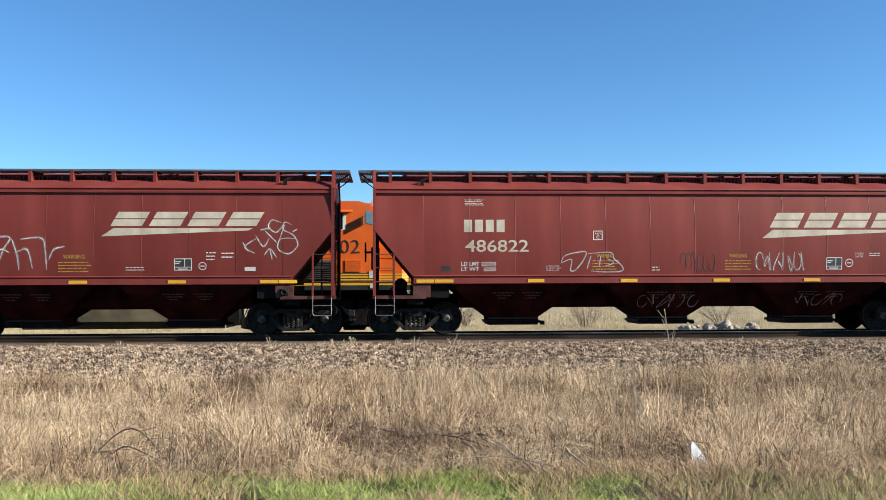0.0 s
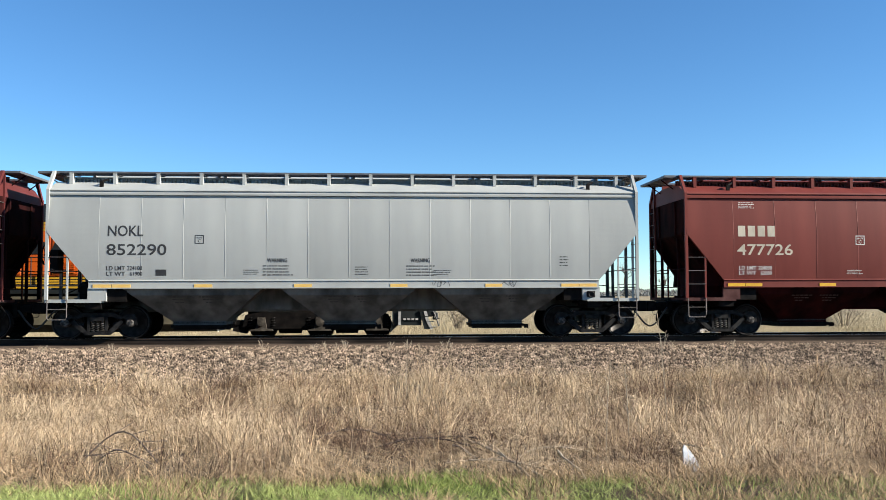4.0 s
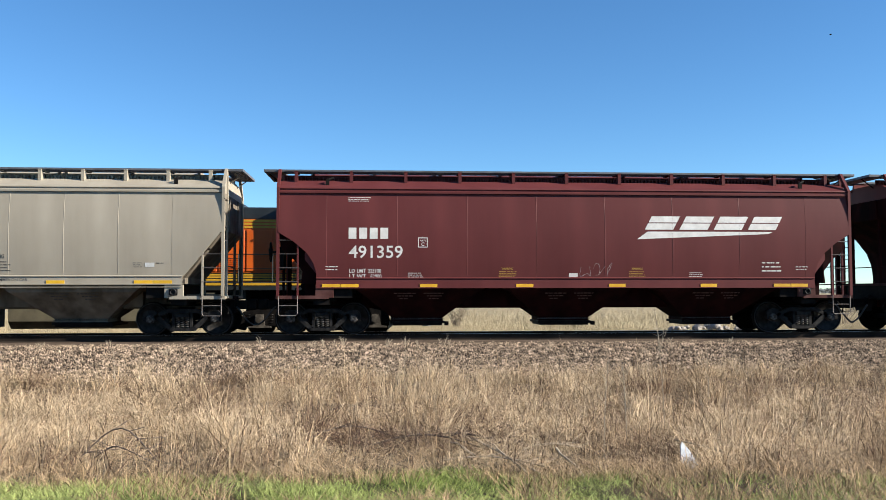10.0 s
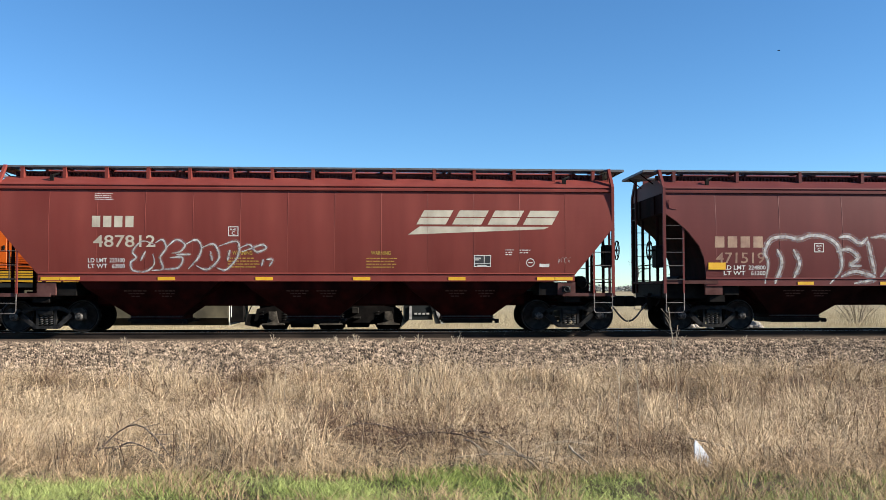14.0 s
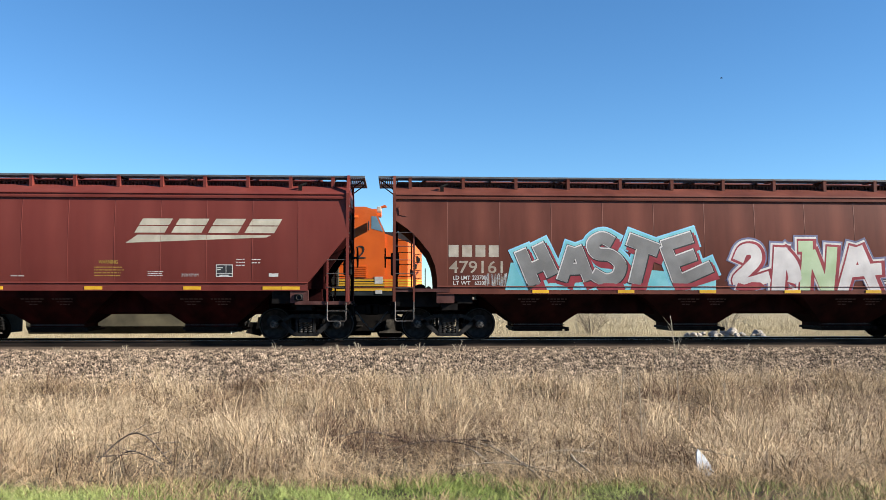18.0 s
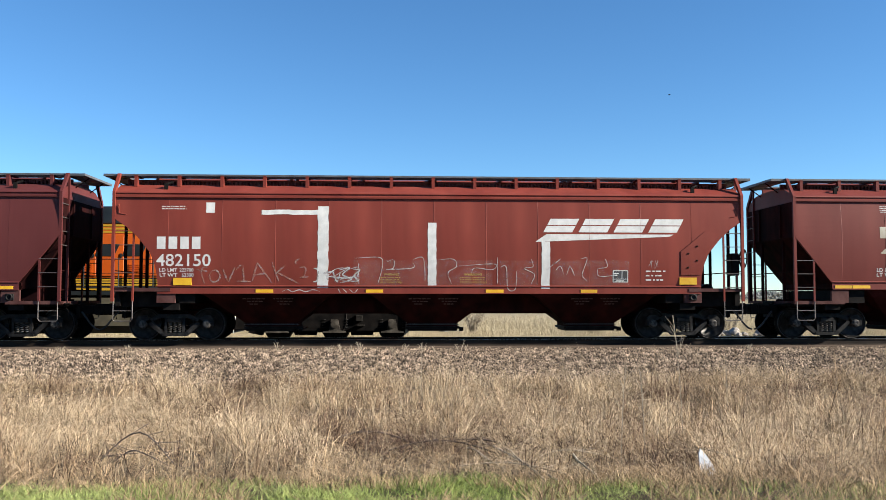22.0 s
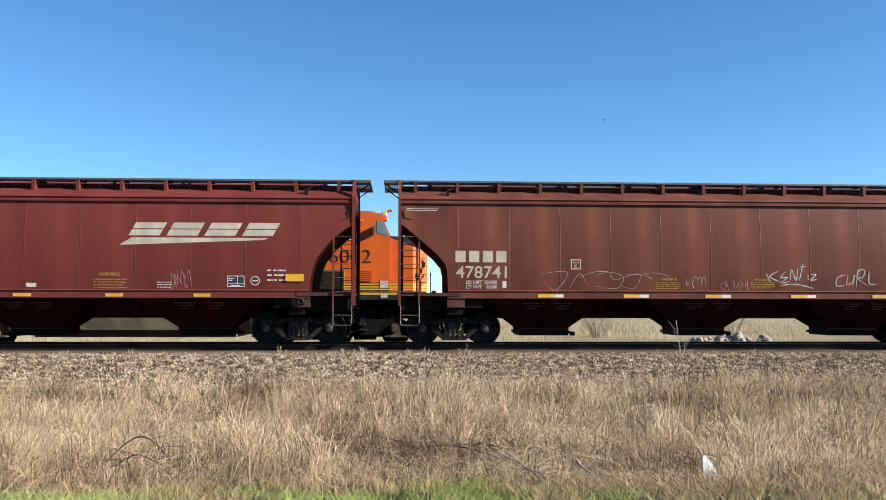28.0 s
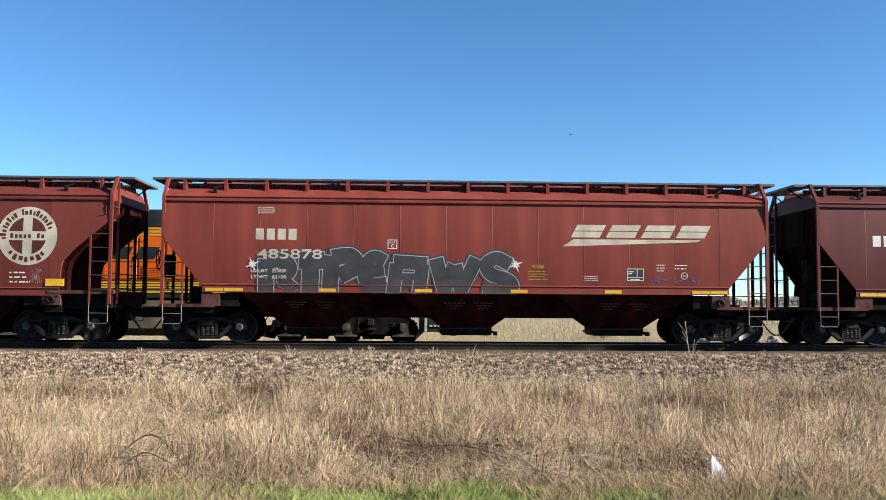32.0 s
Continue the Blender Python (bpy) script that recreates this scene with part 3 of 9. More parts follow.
def reservoir_mesh(side, L, inset):
    bm = bmesh.new()
    e = side * (L / 2) - side * inset
    lathe_y(bm, [(0.05, -0.95), (0.15, -0.93), (0.19, -0.85), (0.19, 0.35), (0.15, 0.43), (0.05, 0.45)], 14, e, 1.42)
    box(bm, e - 0.18, e + 0.18, -0.7, -0.4, 1.08, 1.3)
    tube(bm, [(e, -0.9, 1.5), (e + side * 0.3, -1.2, 1.3), (e + side * 0.35, -1.2, 1.1)], 0.02)
    return to_mesh("air_reservoir", bm, M_BLACK, False)


def grab_iron_mesh(s, paint):
    bm = bmesh.new()
    tube(bm, [(-s * 0.34, -1.612, 3.05), (-s * 0.34, -1.66, 3.05), (-s * 0.14, -1.66, 3.09), (-s * 0.14, -1.66, 3.32), (-s * 0.14, -1.61, 3.32)], 0.013, 5)
    return to_mesh("grab_iron", bm, paint)


def gusset_mesh(s, paint):
    bm = bmesh.new()
    prism(bm, [(-s * x, z) for x, z in ((0.74, 2.12), (1.06, 1.72), (1.24, 1.72), (1.24, 2.30), (1.18, 2.36), (0.80, 2.36), (0.74, 2.30))], -1.614, -1.60)
    return to_mesh("gusset_plate", bm, paint)


def side_frame_mesh():
    bm = bmesh.new()
    y0, y1 = -1.10, -0.95
    prism(bm, [(-0.72, 0.60), (-0.42, 0.74), (0.42, 0.74), (0.72, 0.60), (0.72, 0.50), (0.40, 0.63), (-0.40, 0.63), (-0.72, 0.50)], y0, y1)
    prism(bm, [(-0.33, 0.12), (0.33, 0.12), (0.33, 0.20), (-0.33, 0.20)], y0 - 0.02, y1 + 0.02)
    for s in (-1, 1):
        prism(bm, [(s * 0.33, 0.12), (s * 0.80, 0.52), (s * 0.70, 0.60), (s * 0.25, 0.20)], y0, y1)
        prism(bm, [(s * 0.21, 0.20), (s * 0.28, 0.20), (s * 0.28, 0.64), (s * 0.21, 0.64)], y0, y1)
        prism(bm, [(s * 0.70, 0.44), (s * 0.70, 0.64), (s * 0.80, 0.70), (s * 0.98, 0.70), (s * 1.08, 0.60), (s * 1.08, 0.40), (s * 1.01, 0.40), (s * 1.01, 0.52), (s * 0.77, 0.52), (s * 0.77, 0.44)], y0, y1)
    return to_mesh("side_frame", bm, M_TRUCK)


def bolster_mesh():
    bm = bmesh.new()
    prism_x(bm, [(-1.16, 0.52), (-1.16, 0.62), (-0.6, 0.80), (0.6, 0.80), (1.16, 0.62), (1.16, 0.52), (0.5, 0.40), (-0.5, 0.40)], -0.19, 0.19)
    box(bm, -0.6, 0.6, -0.68, -0.62, 0.30, 0.36)
    box(bm, -0.6, 0.6, 0.62, 0.68, 0.30, 0.36)
    for s in (-1, 1):
        box(bm, s * 0.45 - 0.05, s * 0.45 + 0.05, -1.0, 1.0, 0.36, 0.46)
    return to_mesh("truck", bm, M_TRUCK)


def springs_mesh():
    bm = bmesh.new()
    for cx in (0.0,):
        pts = []
        for i in range(41):
            a = i / 40 * 2 * math.pi * 5
            pts.append((cx + 0.052 * math.cos(a), -1.06 + 0.052 * math.sin(a), 0.205 + 0.31 * i / 40))
        tube(bm, pts, 0.012, 4)
    return to_mesh("coil_spring", bm, M_SPRING, True)


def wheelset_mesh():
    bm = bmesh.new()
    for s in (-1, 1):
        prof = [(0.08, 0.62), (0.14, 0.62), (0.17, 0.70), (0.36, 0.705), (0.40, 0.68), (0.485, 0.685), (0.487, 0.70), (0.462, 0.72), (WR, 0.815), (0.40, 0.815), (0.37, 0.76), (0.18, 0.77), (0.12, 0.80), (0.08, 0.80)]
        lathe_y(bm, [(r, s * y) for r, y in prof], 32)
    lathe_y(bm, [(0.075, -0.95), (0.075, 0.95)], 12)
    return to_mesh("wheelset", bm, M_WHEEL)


def rim_mesh(side):
    """Worn bright lip round the tread of a wheel."""
    bm = bmesh.new()
    lathe_y(bm, [(0.425, side * 0.813), (0.428, side * 0.822), (0.446, side * 0.824), (0.456, side * 0.816), (0.456, side * 0.80)], 40)
    return to_mesh("rim", bm, M_RIM, True)


def cap_mesh(side):
    bm = bmesh.new()
    for s in (side,):
        lathe_y(bm, [(0.115, s * 0.92), (0.115, s * 1.10), (0.085, s * 1.13), (0.085, s * 1.15), (0.03, s * 1.155)], 16)
        for k in range(3):
            a = k * 2 * math.pi / 3
            lathe_y(bm, [(0.022, s * 1.14), (0.022, s * 1.17)], 6, 0.05 * math.cos(a), 0.05 * math.sin(a))
    return to_mesh("bearing_cap", bm, M_CAP)


WHEELSETS = []


def add_truck(car, x):
    t = put("truck", cached("bolster", bolster_mesh), car, "grimy cast steel two-axle freight truck")
    t.location = (x, 0, 0)
    for turn in (0, 180):
        put("side_frame", cached("side_frame", side_frame_mesh), t, m=pose(0, 0, 0, 0, 0, turn))
        for cx in (-0.13, 0.0, 0.13):
            put("coil_spring", cached("springs", springs_mesh), t, "dusty steel coil spring", m=pose(0, 0, 0, 0, 0, turn) @ pose(cx, 0, 0))
    for dx in (-0.89, 0.89):
        w = put("wheelset", cached("wheelset", wheelset_mesh), t, m=pose(dx, 0, WR))
        WHEELSETS.append(w)
        for s in (-1, 1):
            put("rim", cached(("rim", s), lambda: rim_mesh(s)), w, "worn bright wheel rim")
            c = put("bearing_cap", cached(("cap", s), lambda: cap_mesh(s)), t, "grey roller bearing end cap with bolts", m=pose(dx, 0, WR))
            WHEELSETS.append(c)


def hopper_car(xl, L, cut, pitch, color, label, truck_in, br_pitch, wheel_end=0, refl=None, yellow_block=False):
    """One three-bay covered hopper; xl is its -x end along the train at the start."""
    base, color = color, "%s_%d" % (color, len(CARS))
    PAINT[color], SHADED_PAINT[color] = car_paint(color + "_paint", *SHADES[base][:2], SHADES[base][2], TONE[len(CARS)]), SHADED_PAINT[base]
    paint = PAINT[color]
    car = new("hopper_car")
    tagged(car, label, "hopper car", "covered hopper cars of the train")
    car.location = (xl + L / 2, 0, 0)
    SILLS[car.name] = sill_of(cut, L, base)
    set_sill(car.name)
    CARS.append((car, xl + L / 2))
    h = L / 2
    body = put("body", cached(("shell", L, cut, color), lambda: shell_mesh(L, cut, paint, SHADED_PAINT[color])), car)
    we = CUTS[cut][-1][0] + 0.28
    for side in (-1, 1):
        p = put("end_panel", cached(("endp", cut, we, side, color), lambda: end_panel_mesh(cut, we, side, paint)), body)
        p.location = (side * h, 0, 0)
    span = L - 2 * we
    n = max(4, round(span / pitch))
    w = span / n
    for i in range(n):
        sd = (i * 5 + int(xl * 3)) % 9
        pm = cached(("panel", round(w, 3), sd, color), lambda: panel_mesh(w - 0.005, ZS - 0.02, ZE, sd + 1, paint))
        p = put("side_panel", pm, body)
        p.location = (-h + we + w * (i + 0.5), 0, 0)
        put("seam", cached(("seam", color), lambda: seam_mesh(paint)), body).location = (-h + we + w * i, 0, 0)
    bm = bmesh.new()
    dx = CUTS[cut][-1][0]
    zb = Z0
    prism_x(bm, [(-1.6035, zb), (-1.6035, ZS - 0.012), (-1.602, ZS), (-1.5, ZS), (-1.5, zb)], -h + dx, h - dx)
    box(bm, -h + dx, h - dx, -1.632, -1.6, zb - 0.02, zb + 0.010)
    prism_x(bm, [(-1.60, ZS - 0.032), (-1.630, ZS - 0.020), (-1.630, ZS - 0.012), (-1.60, ZS + 0.020)], -h + dx, h - dx)
    if base == "beige":  # a flange below the sill
        box(bm, -h + dx, h - dx, -1.625, -1.55, zb - 0.095, zb - 0.075)
    sill = cached(("sill", L, cut, color), lambda: to_mesh("side_sill", bm, paint))
    put("side_sill", sill, car)
    put("side_sill", sill, car, m=pose(0, 0, 0, 0, 0, 180))
    put("roof", cached(("roof", L, color), lambda: roof_mesh(L, paint)), car)
    for turn in (0, 180):
        rb = put("running_board", cached(("board", L), lambda: board_mesh(L)), car, "galvanised steel grating walkway", m=pose(0, 0, 0, 0, 0, turn))
        nb = round((L - 0.9) / br_pitch)
        for i in range(nb + 1):
            b = put("board_bracket", cached(("brk", color), lambda: bracket_mesh(paint)), rb)
            b.location = (-h + 0.45 + i * (L - 0.9) / nb, 0, 0)
    for i in range(4):
        hw = (L - 1.6) / 4
        hc = put("hatch_cover", cached(("hatch", L, color), lambda: hatch_mesh(paint, hw - 0.02)), car)
        hc.location = (-h + 0.8 + hw * (i + 0.5), 0, 0)
    for turn in (0, 180):
        put("hatch_coaming", cached(("coam", L, color), lambda: coaming_mesh(L, paint)), car, "steel hatch coaming with hold-down lugs", m=pose(0, 0, 0, 0, 0, turn))
    for x in (-h + 1.35, h - 1.35):
        lv = put("hatch_latch", cached("lever", lever_mesh), car)
        lv.location = (x, 0, 0)
    for i in (-1, 0, 1):
        # hoppers and centre sill carry the shade below the car in their colour
        hp = put("hopper", cached(("hopper", color), lambda: hopper_mesh(SHADED_PAINT[color])), car)
        hp.location = (i * 0.262 * L, 0, 0)
        put("outlet_gate", cached("outlet", outlet_mesh), hp, "black sliding outlet gate")
        put("fine_print", cached(("hprint", base in ("grey", "beige")), lambda: hopper_print_mesh(base in ("grey", "beige"))), hp)["kind"] = "stuff"
        put("gate_flange", cached("bolts", gate_flange_mesh), hp)
    bm2 = bmesh.new()
    box(bm2, -h + 0.3, h - 0.3, -0.34, 0.34, 0.74, 1.16)
    box(bm2, -0.36 * L, 0.36 * L, -0.6, 0.6, 0.80, Z0 + 0.02)
    def pipe():
        bm = bmesh.new()
        tube(bm, [(-h + 0.4, -0.52, 0.86), (-h + 2.4, -0.52, 0.84), (-h + 3.0, -0.56, 0.86), (h - 3.0, -0.56, 0.86), (h - 2.4, -0.52, 0.84), (h - 0.4, -0.52, 0.86)], 0.03)
        return to_mesh("brake_pipe", bm, M_BLACK)

    put("brake_pipe", cached(("pipe", L), pipe), car)
    put("center_sill", cached(("csill", L, color), lambda: to_mesh("center_sill", bm2, SHADED_PAINT[color])), car)
    for s in (-1, 1):
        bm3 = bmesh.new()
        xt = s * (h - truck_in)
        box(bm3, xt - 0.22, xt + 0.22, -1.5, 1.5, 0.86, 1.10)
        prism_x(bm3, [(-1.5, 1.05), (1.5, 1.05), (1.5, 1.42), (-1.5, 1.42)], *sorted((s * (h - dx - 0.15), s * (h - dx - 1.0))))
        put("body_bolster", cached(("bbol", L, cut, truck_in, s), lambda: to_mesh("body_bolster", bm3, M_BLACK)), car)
        add_truck(car, xt)
        ladder_parts(car, cut, s, L, paint)
        end_details(car, cut, s, L, color)
        put("end_platform", cached(("plat", cut, s, L, color), lambda: platform_mesh(cut, s, L, paint if base in ("grey", "beige") else M_PAD)), car)
        put("draft_box", cached(("draft", cut, s, L), lambda: draft_box_mesh(cut, s, L)), car)
        if cut == "small" or (cut == "diag" and L < 16.8 and base != "grey"):
            put("slope_brace", cached(("sbrace", cut, s, L, color), lambda: slope_brace_mesh(cut, s, L, SHADED_PAINT[color])), car)
        put("coupler", cached(("coup", s, L), lambda: coupler_mesh(s, L)), car, "black cast steel knuckle coupler")
        put("air_hose", cached(("hose", s, L), lambda: hose_mesh(s, L)), car, "drooping black rubber air hose")
    for s in (-1, 1):
        gi = put("grab_iron", cached(("giron", s, color), lambda: grab_iron_mesh(s, paint)), car)
        gi.location = (s * h, 0, CUTS[cut][0][1] - 2.95)
        if cut in ("diag", "small"):
            put("gusset_plate", cached(("gusset", s, color), lambda: gusset_mesh(s, paint)), car).location = (s * h, 0, 0)
    put("tow_ring", cached("tow_ring", tow_ring_mesh), car).location = (h - dx - 0.24, 0, 0)
    if wheel_end:
        bw = put("brake_wheel", cached("bw", brake_rim_mesh), car, "black iron hand brake wheel")
        bw.location = (wheel_end * (h + 0.26), -1.05, 2.35)
        put("shaft", cached(("bshaft", wheel_end), lambda: brake_shaft_mesh(wheel_end)), bw)
        for k in range(6):
            put("spoke", cached("bspoke", brake_spoke_mesh), bw, m=pose(0, 0, 0, 60 * k, 0, 0))
        put("brake_housing", cached(("bh", wheel_end, L), lambda: brake_box_mesh(wheel_end, L)), car)
        put("air_reservoir", cached(("res", wheel_end, L), lambda: reservoir_mesh(wheel_end, L, 0.75)), car)
    ye = "reflector_plate"
    ym = M_YELFADE if base == "grey" else M_YELLOW
    if refl is None:
        if cut in ("arc", "bent"):
            refl = [(3.9, 0.47), (6.35, 0.47), (8.71, 0.48), (11.2, 0.47), (13.6, 0.46)]
        elif L < 16.8:
            refl = [(1.22, 0.5), (1.735, 0.5), (3.95, 0.49), (6.68, 0.49), (9.35, 0.48), (12.03, 0.48), (14.2, 0.5), (14.72, 0.5)]
        else:
            refl = [(1.18, 0.5), (1.70, 0.52), (4.33, 0.47), (7.0, 0.48), (9.7, 0.48), (12.37, 0.48), (14.88, 0.5), (15.40, 0.5)]
    for x, wd in refl:
        b = bmesh.new()
        zr = 1.706 if cut == "small" and yellow_block else Z0 + 0.006
        box(b, 0, wd, -1.6175 - bow(zr + 0.09), -1.60, zr, zr + 0.092)
        part(ye, b, ym, car, m=Matrix.Translation((-h + x, 0, 0)))
        if base == "brown" and cut == "bent":  # the strips of this car are half yellow, half white
            b = bmesh.new()
            box(b, wd + 0.005, wd + 0.26, -1.6165 - bow(zr + 0.09), -1.60, zr, zr + 0.092)
            part(ye, b, M_WHITE, car, "white half of a reflective strip", m=Matrix.Translation((-h + x, 0, 0)))
    if yellow_block:
        blocks = END_BLOCKS.get(len(CARS) - 1)
        if blocks is None:
            blocks = [(-h + dx + 1.65, 1.58), (h - dx - 0.39, 1.58)] if cut == "bent" else [(-h + dx + 0.06, 1.78), (h - dx - 0.66, 1.78)]
        for x, z in blocks:
            b = bmesh.new()
            box(b, 0, 0.5, -1.620 - bow(z + 0.1), -1.6, z, z + 0.2)
            part(ye, b, ym, car, m=Matrix.Translation((x, 0, 0)))
    return car


CARS = []
END_BLOCKS = {5: [(-7.3, 1.76), (6.9, 1.77)], 8: [(-7.62, 1.63), (7.32, 1.62)], 12: [(7.0, 1.63)], 14: [(-7.21, 1.55), (7.01, 1.58)]}  # reflective blocks that sit elsewhere: x, z
TONE = [(1, 1, 1), (1.17, 1.2, 1.2), (1, 1, 1), (0.86, 0.86, 0.81), (0.93, 1.02, 0.98), (0.97, 1.10, 1.0), (0.85, 0.85, 0.83), (0.94, 0.92, 0.96), (0.96, 1.06, 1.03), (1.09, 1.18, 1.15), (1, 1, 1), (0.96, 1.06, 1.03), (0.86, 0.83, 0.80), (0.97, 1, 1), (1.0, 0.98, 0.92), (0.96, 1.06, 1.03), (1, 1, 1), (0.95, 1, 0.98), (0.92, 0.90, 0.84), (0.92, 1.08, 1.0), (0.98, 1.02, 1.03), (1, 1, 1)]  # each car has faded its own way
CAR = [
    hopper_car(-18.45, 16.89, "diag", 1.25, "red", "maroon covered hopper car with white scribbled tag", 1.15, 1.14, -1),
    hopper_car(-0.40, 17.02, "diag", 1.25, "red", "maroon covered hopper car with white chalky tags", 1.15, 1.14, -1),
    hopper_car(18.14, 16.61, "diag", 1.15, "plum", "dark plum covered hopper car with white lettering", 1.2, 1.2, -1),
    hopper_car(36.15, 16.39, "diag", 1.15, "grey", "light grey covered hopper car with black lettering", 1.2, 1.2, -1),
    hopper_car(53.99, 16.41, "diag", 1.2, "red", "maroon covered hopper car with cream emblem, lightly weathered", 1.2, 1.2, 1),
    hopper_car(71.77, 17.94, "arc", 1.85, "red", "maroon covered hopper car with round emblem and chalk tags", 1.57, 1.18, -1, yellow_block=True),
    hopper_car(90.97, 17.28, "diag", 1.4, "beige", "putty-beige covered hopper car with dark stained side", 1.2, 1.2, -1, [(1.18, 0.5), (1.70, 0.52), (4.50, 0.47), (7.17, 0.48), (9.87, 0.48), (12.54, 0.48), (14.88, 0.5), (15.40, 0.5)]),
    hopper_car(109.75, 16.49, "small", 1.9, "plum", "dark plum covered hopper car with clean white emblem", 1.2, 1.5, -1),
    hopper_car(127.62, 17.78, "arc", 1.9, "red", "maroon covered hopper car with striped cream emblem", 1.57, 1.2, 1, [(4.0, 0.48), (7.0, 0.48), (10.14, 0.5), (14.11, 0.48)], True),
    hopper_car(146.83, 17.06, "diag", 1.25, "red", "maroon covered hopper car with white bubble tag", 1.15, 1.14, 1),
    hopper_car(165.38, 17.91, "arc", 1.9, "plum", "dusty plum covered hopper car covered in white outline graffiti", 1.57, 1.9, -1, yellow_block=True),
    hopper_car(184.71, 16.54, "diag", 1.2, "red", "maroon covered hopper car with white fan-shaped tag", 1.2, 1.2, 1),
    hopper_car(202.56, 17.71, "arc", 1.5, "brown", "rust-brown covered hopper car with large painted graffiti letters", 1.57, 1.5, -1, yellow_block=True),
    hopper_car(221.7, 16.47, "diag", 1.15, "plum", "dark plum covered hopper car with plain side", 1.2, 1.2, -1),
    hopper_car(239.6, 17.70, "arc", 1.5, "bright", "bright oxide-red covered hopper car with white paint patches", 1.57, 1.2, 1, [(3.9, 0.48), (6.95, 0.48), (10.32, 0.5), (13.02, 0.47)], True),
    hopper_car(258.84, 17.04, "diag", 1.25, "red", "maroon covered hopper car with small white tags", 1.15, 1.14, 1),
    hopper_car(277.39, 16.38, "small", 1.9, "plum", "dark plum covered hopper car with colourful graffiti piece", 1.2, 1.1, 1, refl=[(3.95, 0.49), (6.68, 0.49), (9.35, 0.48), (12.03, 0.48)], yellow_block=True),
    hopper_car(295.2, 18.0, "arc", 1.5, "red", "maroon covered hopper car with dark outline graffiti", 1.57, 1.2, -1, yellow_block=True),
    hopper_car(314.5, 17.73, "bent", 1.5, "brown", "faded brown covered hopper car with chalk tags", 1.57, 1.2, 1),
    hopper_car(333.62, 17.71, "bent", 1.5, "red", "maroon covered hopper car with round cream emblem", 1.57, 1.7, -1, yellow_block=True),
    hopper_car(352.76, 17.04, "diag", 1.25, "bright", "oxide-red covered hopper car with black block graffiti", 1.15, 1.14, -1),
    hopper_car(371.29, 16.40, "diag", 1.9, "plum", "dark plum covered hopper car at the end of the string", 1.2, 1.2, -1),
]


# ---- lettering and graffiti on the cars ----
M_CHALK = ramp_mat("chalky_white_spray", (0.3456, 0.3168, 0.3072), (0.6336, 0.6144, 0.5952), 0.75, 0, 6)
M_FAINT = ramp_mat("faint_white_spray", (0.3120, 0.1680, 0.1320), (0.5040, 0.3960, 0.3600), 0.75, 0, 5)
M_SMUDGE = ramp_mat("dark_spray", (0.0660, 0.0360, 0.0360), (0.1020, 0.0600, 0.0540), 0.75, 0, 5)
M_FADED = ramp_mat("faded_lettering", (0.3168, 0.2592, 0.2016), (0.4800, 0.4320, 0.3552), 0.65, 0, 3)
M_TEAL = ramp_mat("teal_spray", (0.1152, 0.3840, 0.4320), (0.2112, 0.4992, 0.5472), 0.6, 0, 2)
M_BLUETAG = ramp_mat("blue_spray", (0.0600, 0.0720, 0.1920), (0.1080, 0.1200, 0.2880), 0.6, 0, 3)
M_WINE = ramp_mat("wine_red_spray", (0.2040, 0.0144, 0.0264), (0.2880, 0.0300, 0.0420), 0.6, 0, 3)
M_GREYSPRAY = ramp_mat("grey_spray", (0.1440, 0.1392, 0.1344), (0.2304, 0.2256, 0.2208), 0.55, 0, 1.5)
M_PALE = ramp_mat("pale_pink_white_spray", (0.4800, 0.4416, 0.4320), (0.6528, 0.6144, 0.5952), 0.6, 0, 2)
M_PALEGREEN = ramp_mat("pale_green_spray", (0.3264, 0.4224, 0.2400), (0.4416, 0.5280, 0.3456), 0.6, 0, 2)
M_SKYSPRAY = ramp_mat("light_blue_spray", (0.3456, 0.4512, 0.5952), (0.4800, 0.5760, 0.6560), 0.6, 0, 2)
M_AZURE = ramp_mat("azure_spray", (0.16, 0.42, 0.62), (0.26, 0.54, 0.70), 0.6, 0, 2)
M_DEEPTEAL = ramp_mat("deep_teal_spray", (0.0144, 0.1080, 0.1800), (0.0240, 0.1680, 0.2400), 0.6, 0, 2)
M_OLIVE = ramp_mat("olive_haze_spray", (0.1440, 0.1320, 0.0900), (0.3960, 0.2400, 0.1560), 0.7, 0, 1.6)
M_PEACH = ramp_mat("peach_spray", (0.5280, 0.2496, 0.1824), (0.6560, 0.3648, 0.2880), 0.7, 0, 3)
M_LIME = ramp_mat("lime_spray", (0.3456, 0.4320, 0.0480), (0.4800, 0.5568, 0.0960), 0.7, 0, 3)
M_COAL = ramp_mat("coal_black_spray", (0.0096, 0.0104, 0.0112), (0.0224, 0.0240, 0.0256), 0.5, 0, 2)
M_GRAPHITE = ramp_mat("faded_graphite_spray", (0.026, 0.026, 0.028), (0.046, 0.046, 0.050), 0.6, 0, 2)
M_VEIL = ramp_mat("thin_white_veil", (0.42, 0.39, 0.38), (0.60, 0.57, 0.56), 0.8, 0, 6)
M_SILVER = ramp_mat("silver_spray", (0.2400, 0.2496, 0.2688), (0.3840, 0.3936, 0.4128), 0.5, 0.2, 3)
M_HAZE = ramp_mat("white_overspray", (0.3600, 0.3360, 0.3240), (0.6000, 0.5760, 0.5640), 0.8, 0, 6)
M_CHALKFILL = ramp_mat("chalky_fill", (0.4080, 0.3720, 0.3600), (0.6000, 0.5640, 0.5520), 0.8, 0, 6)
MARK_Y = -1.6054
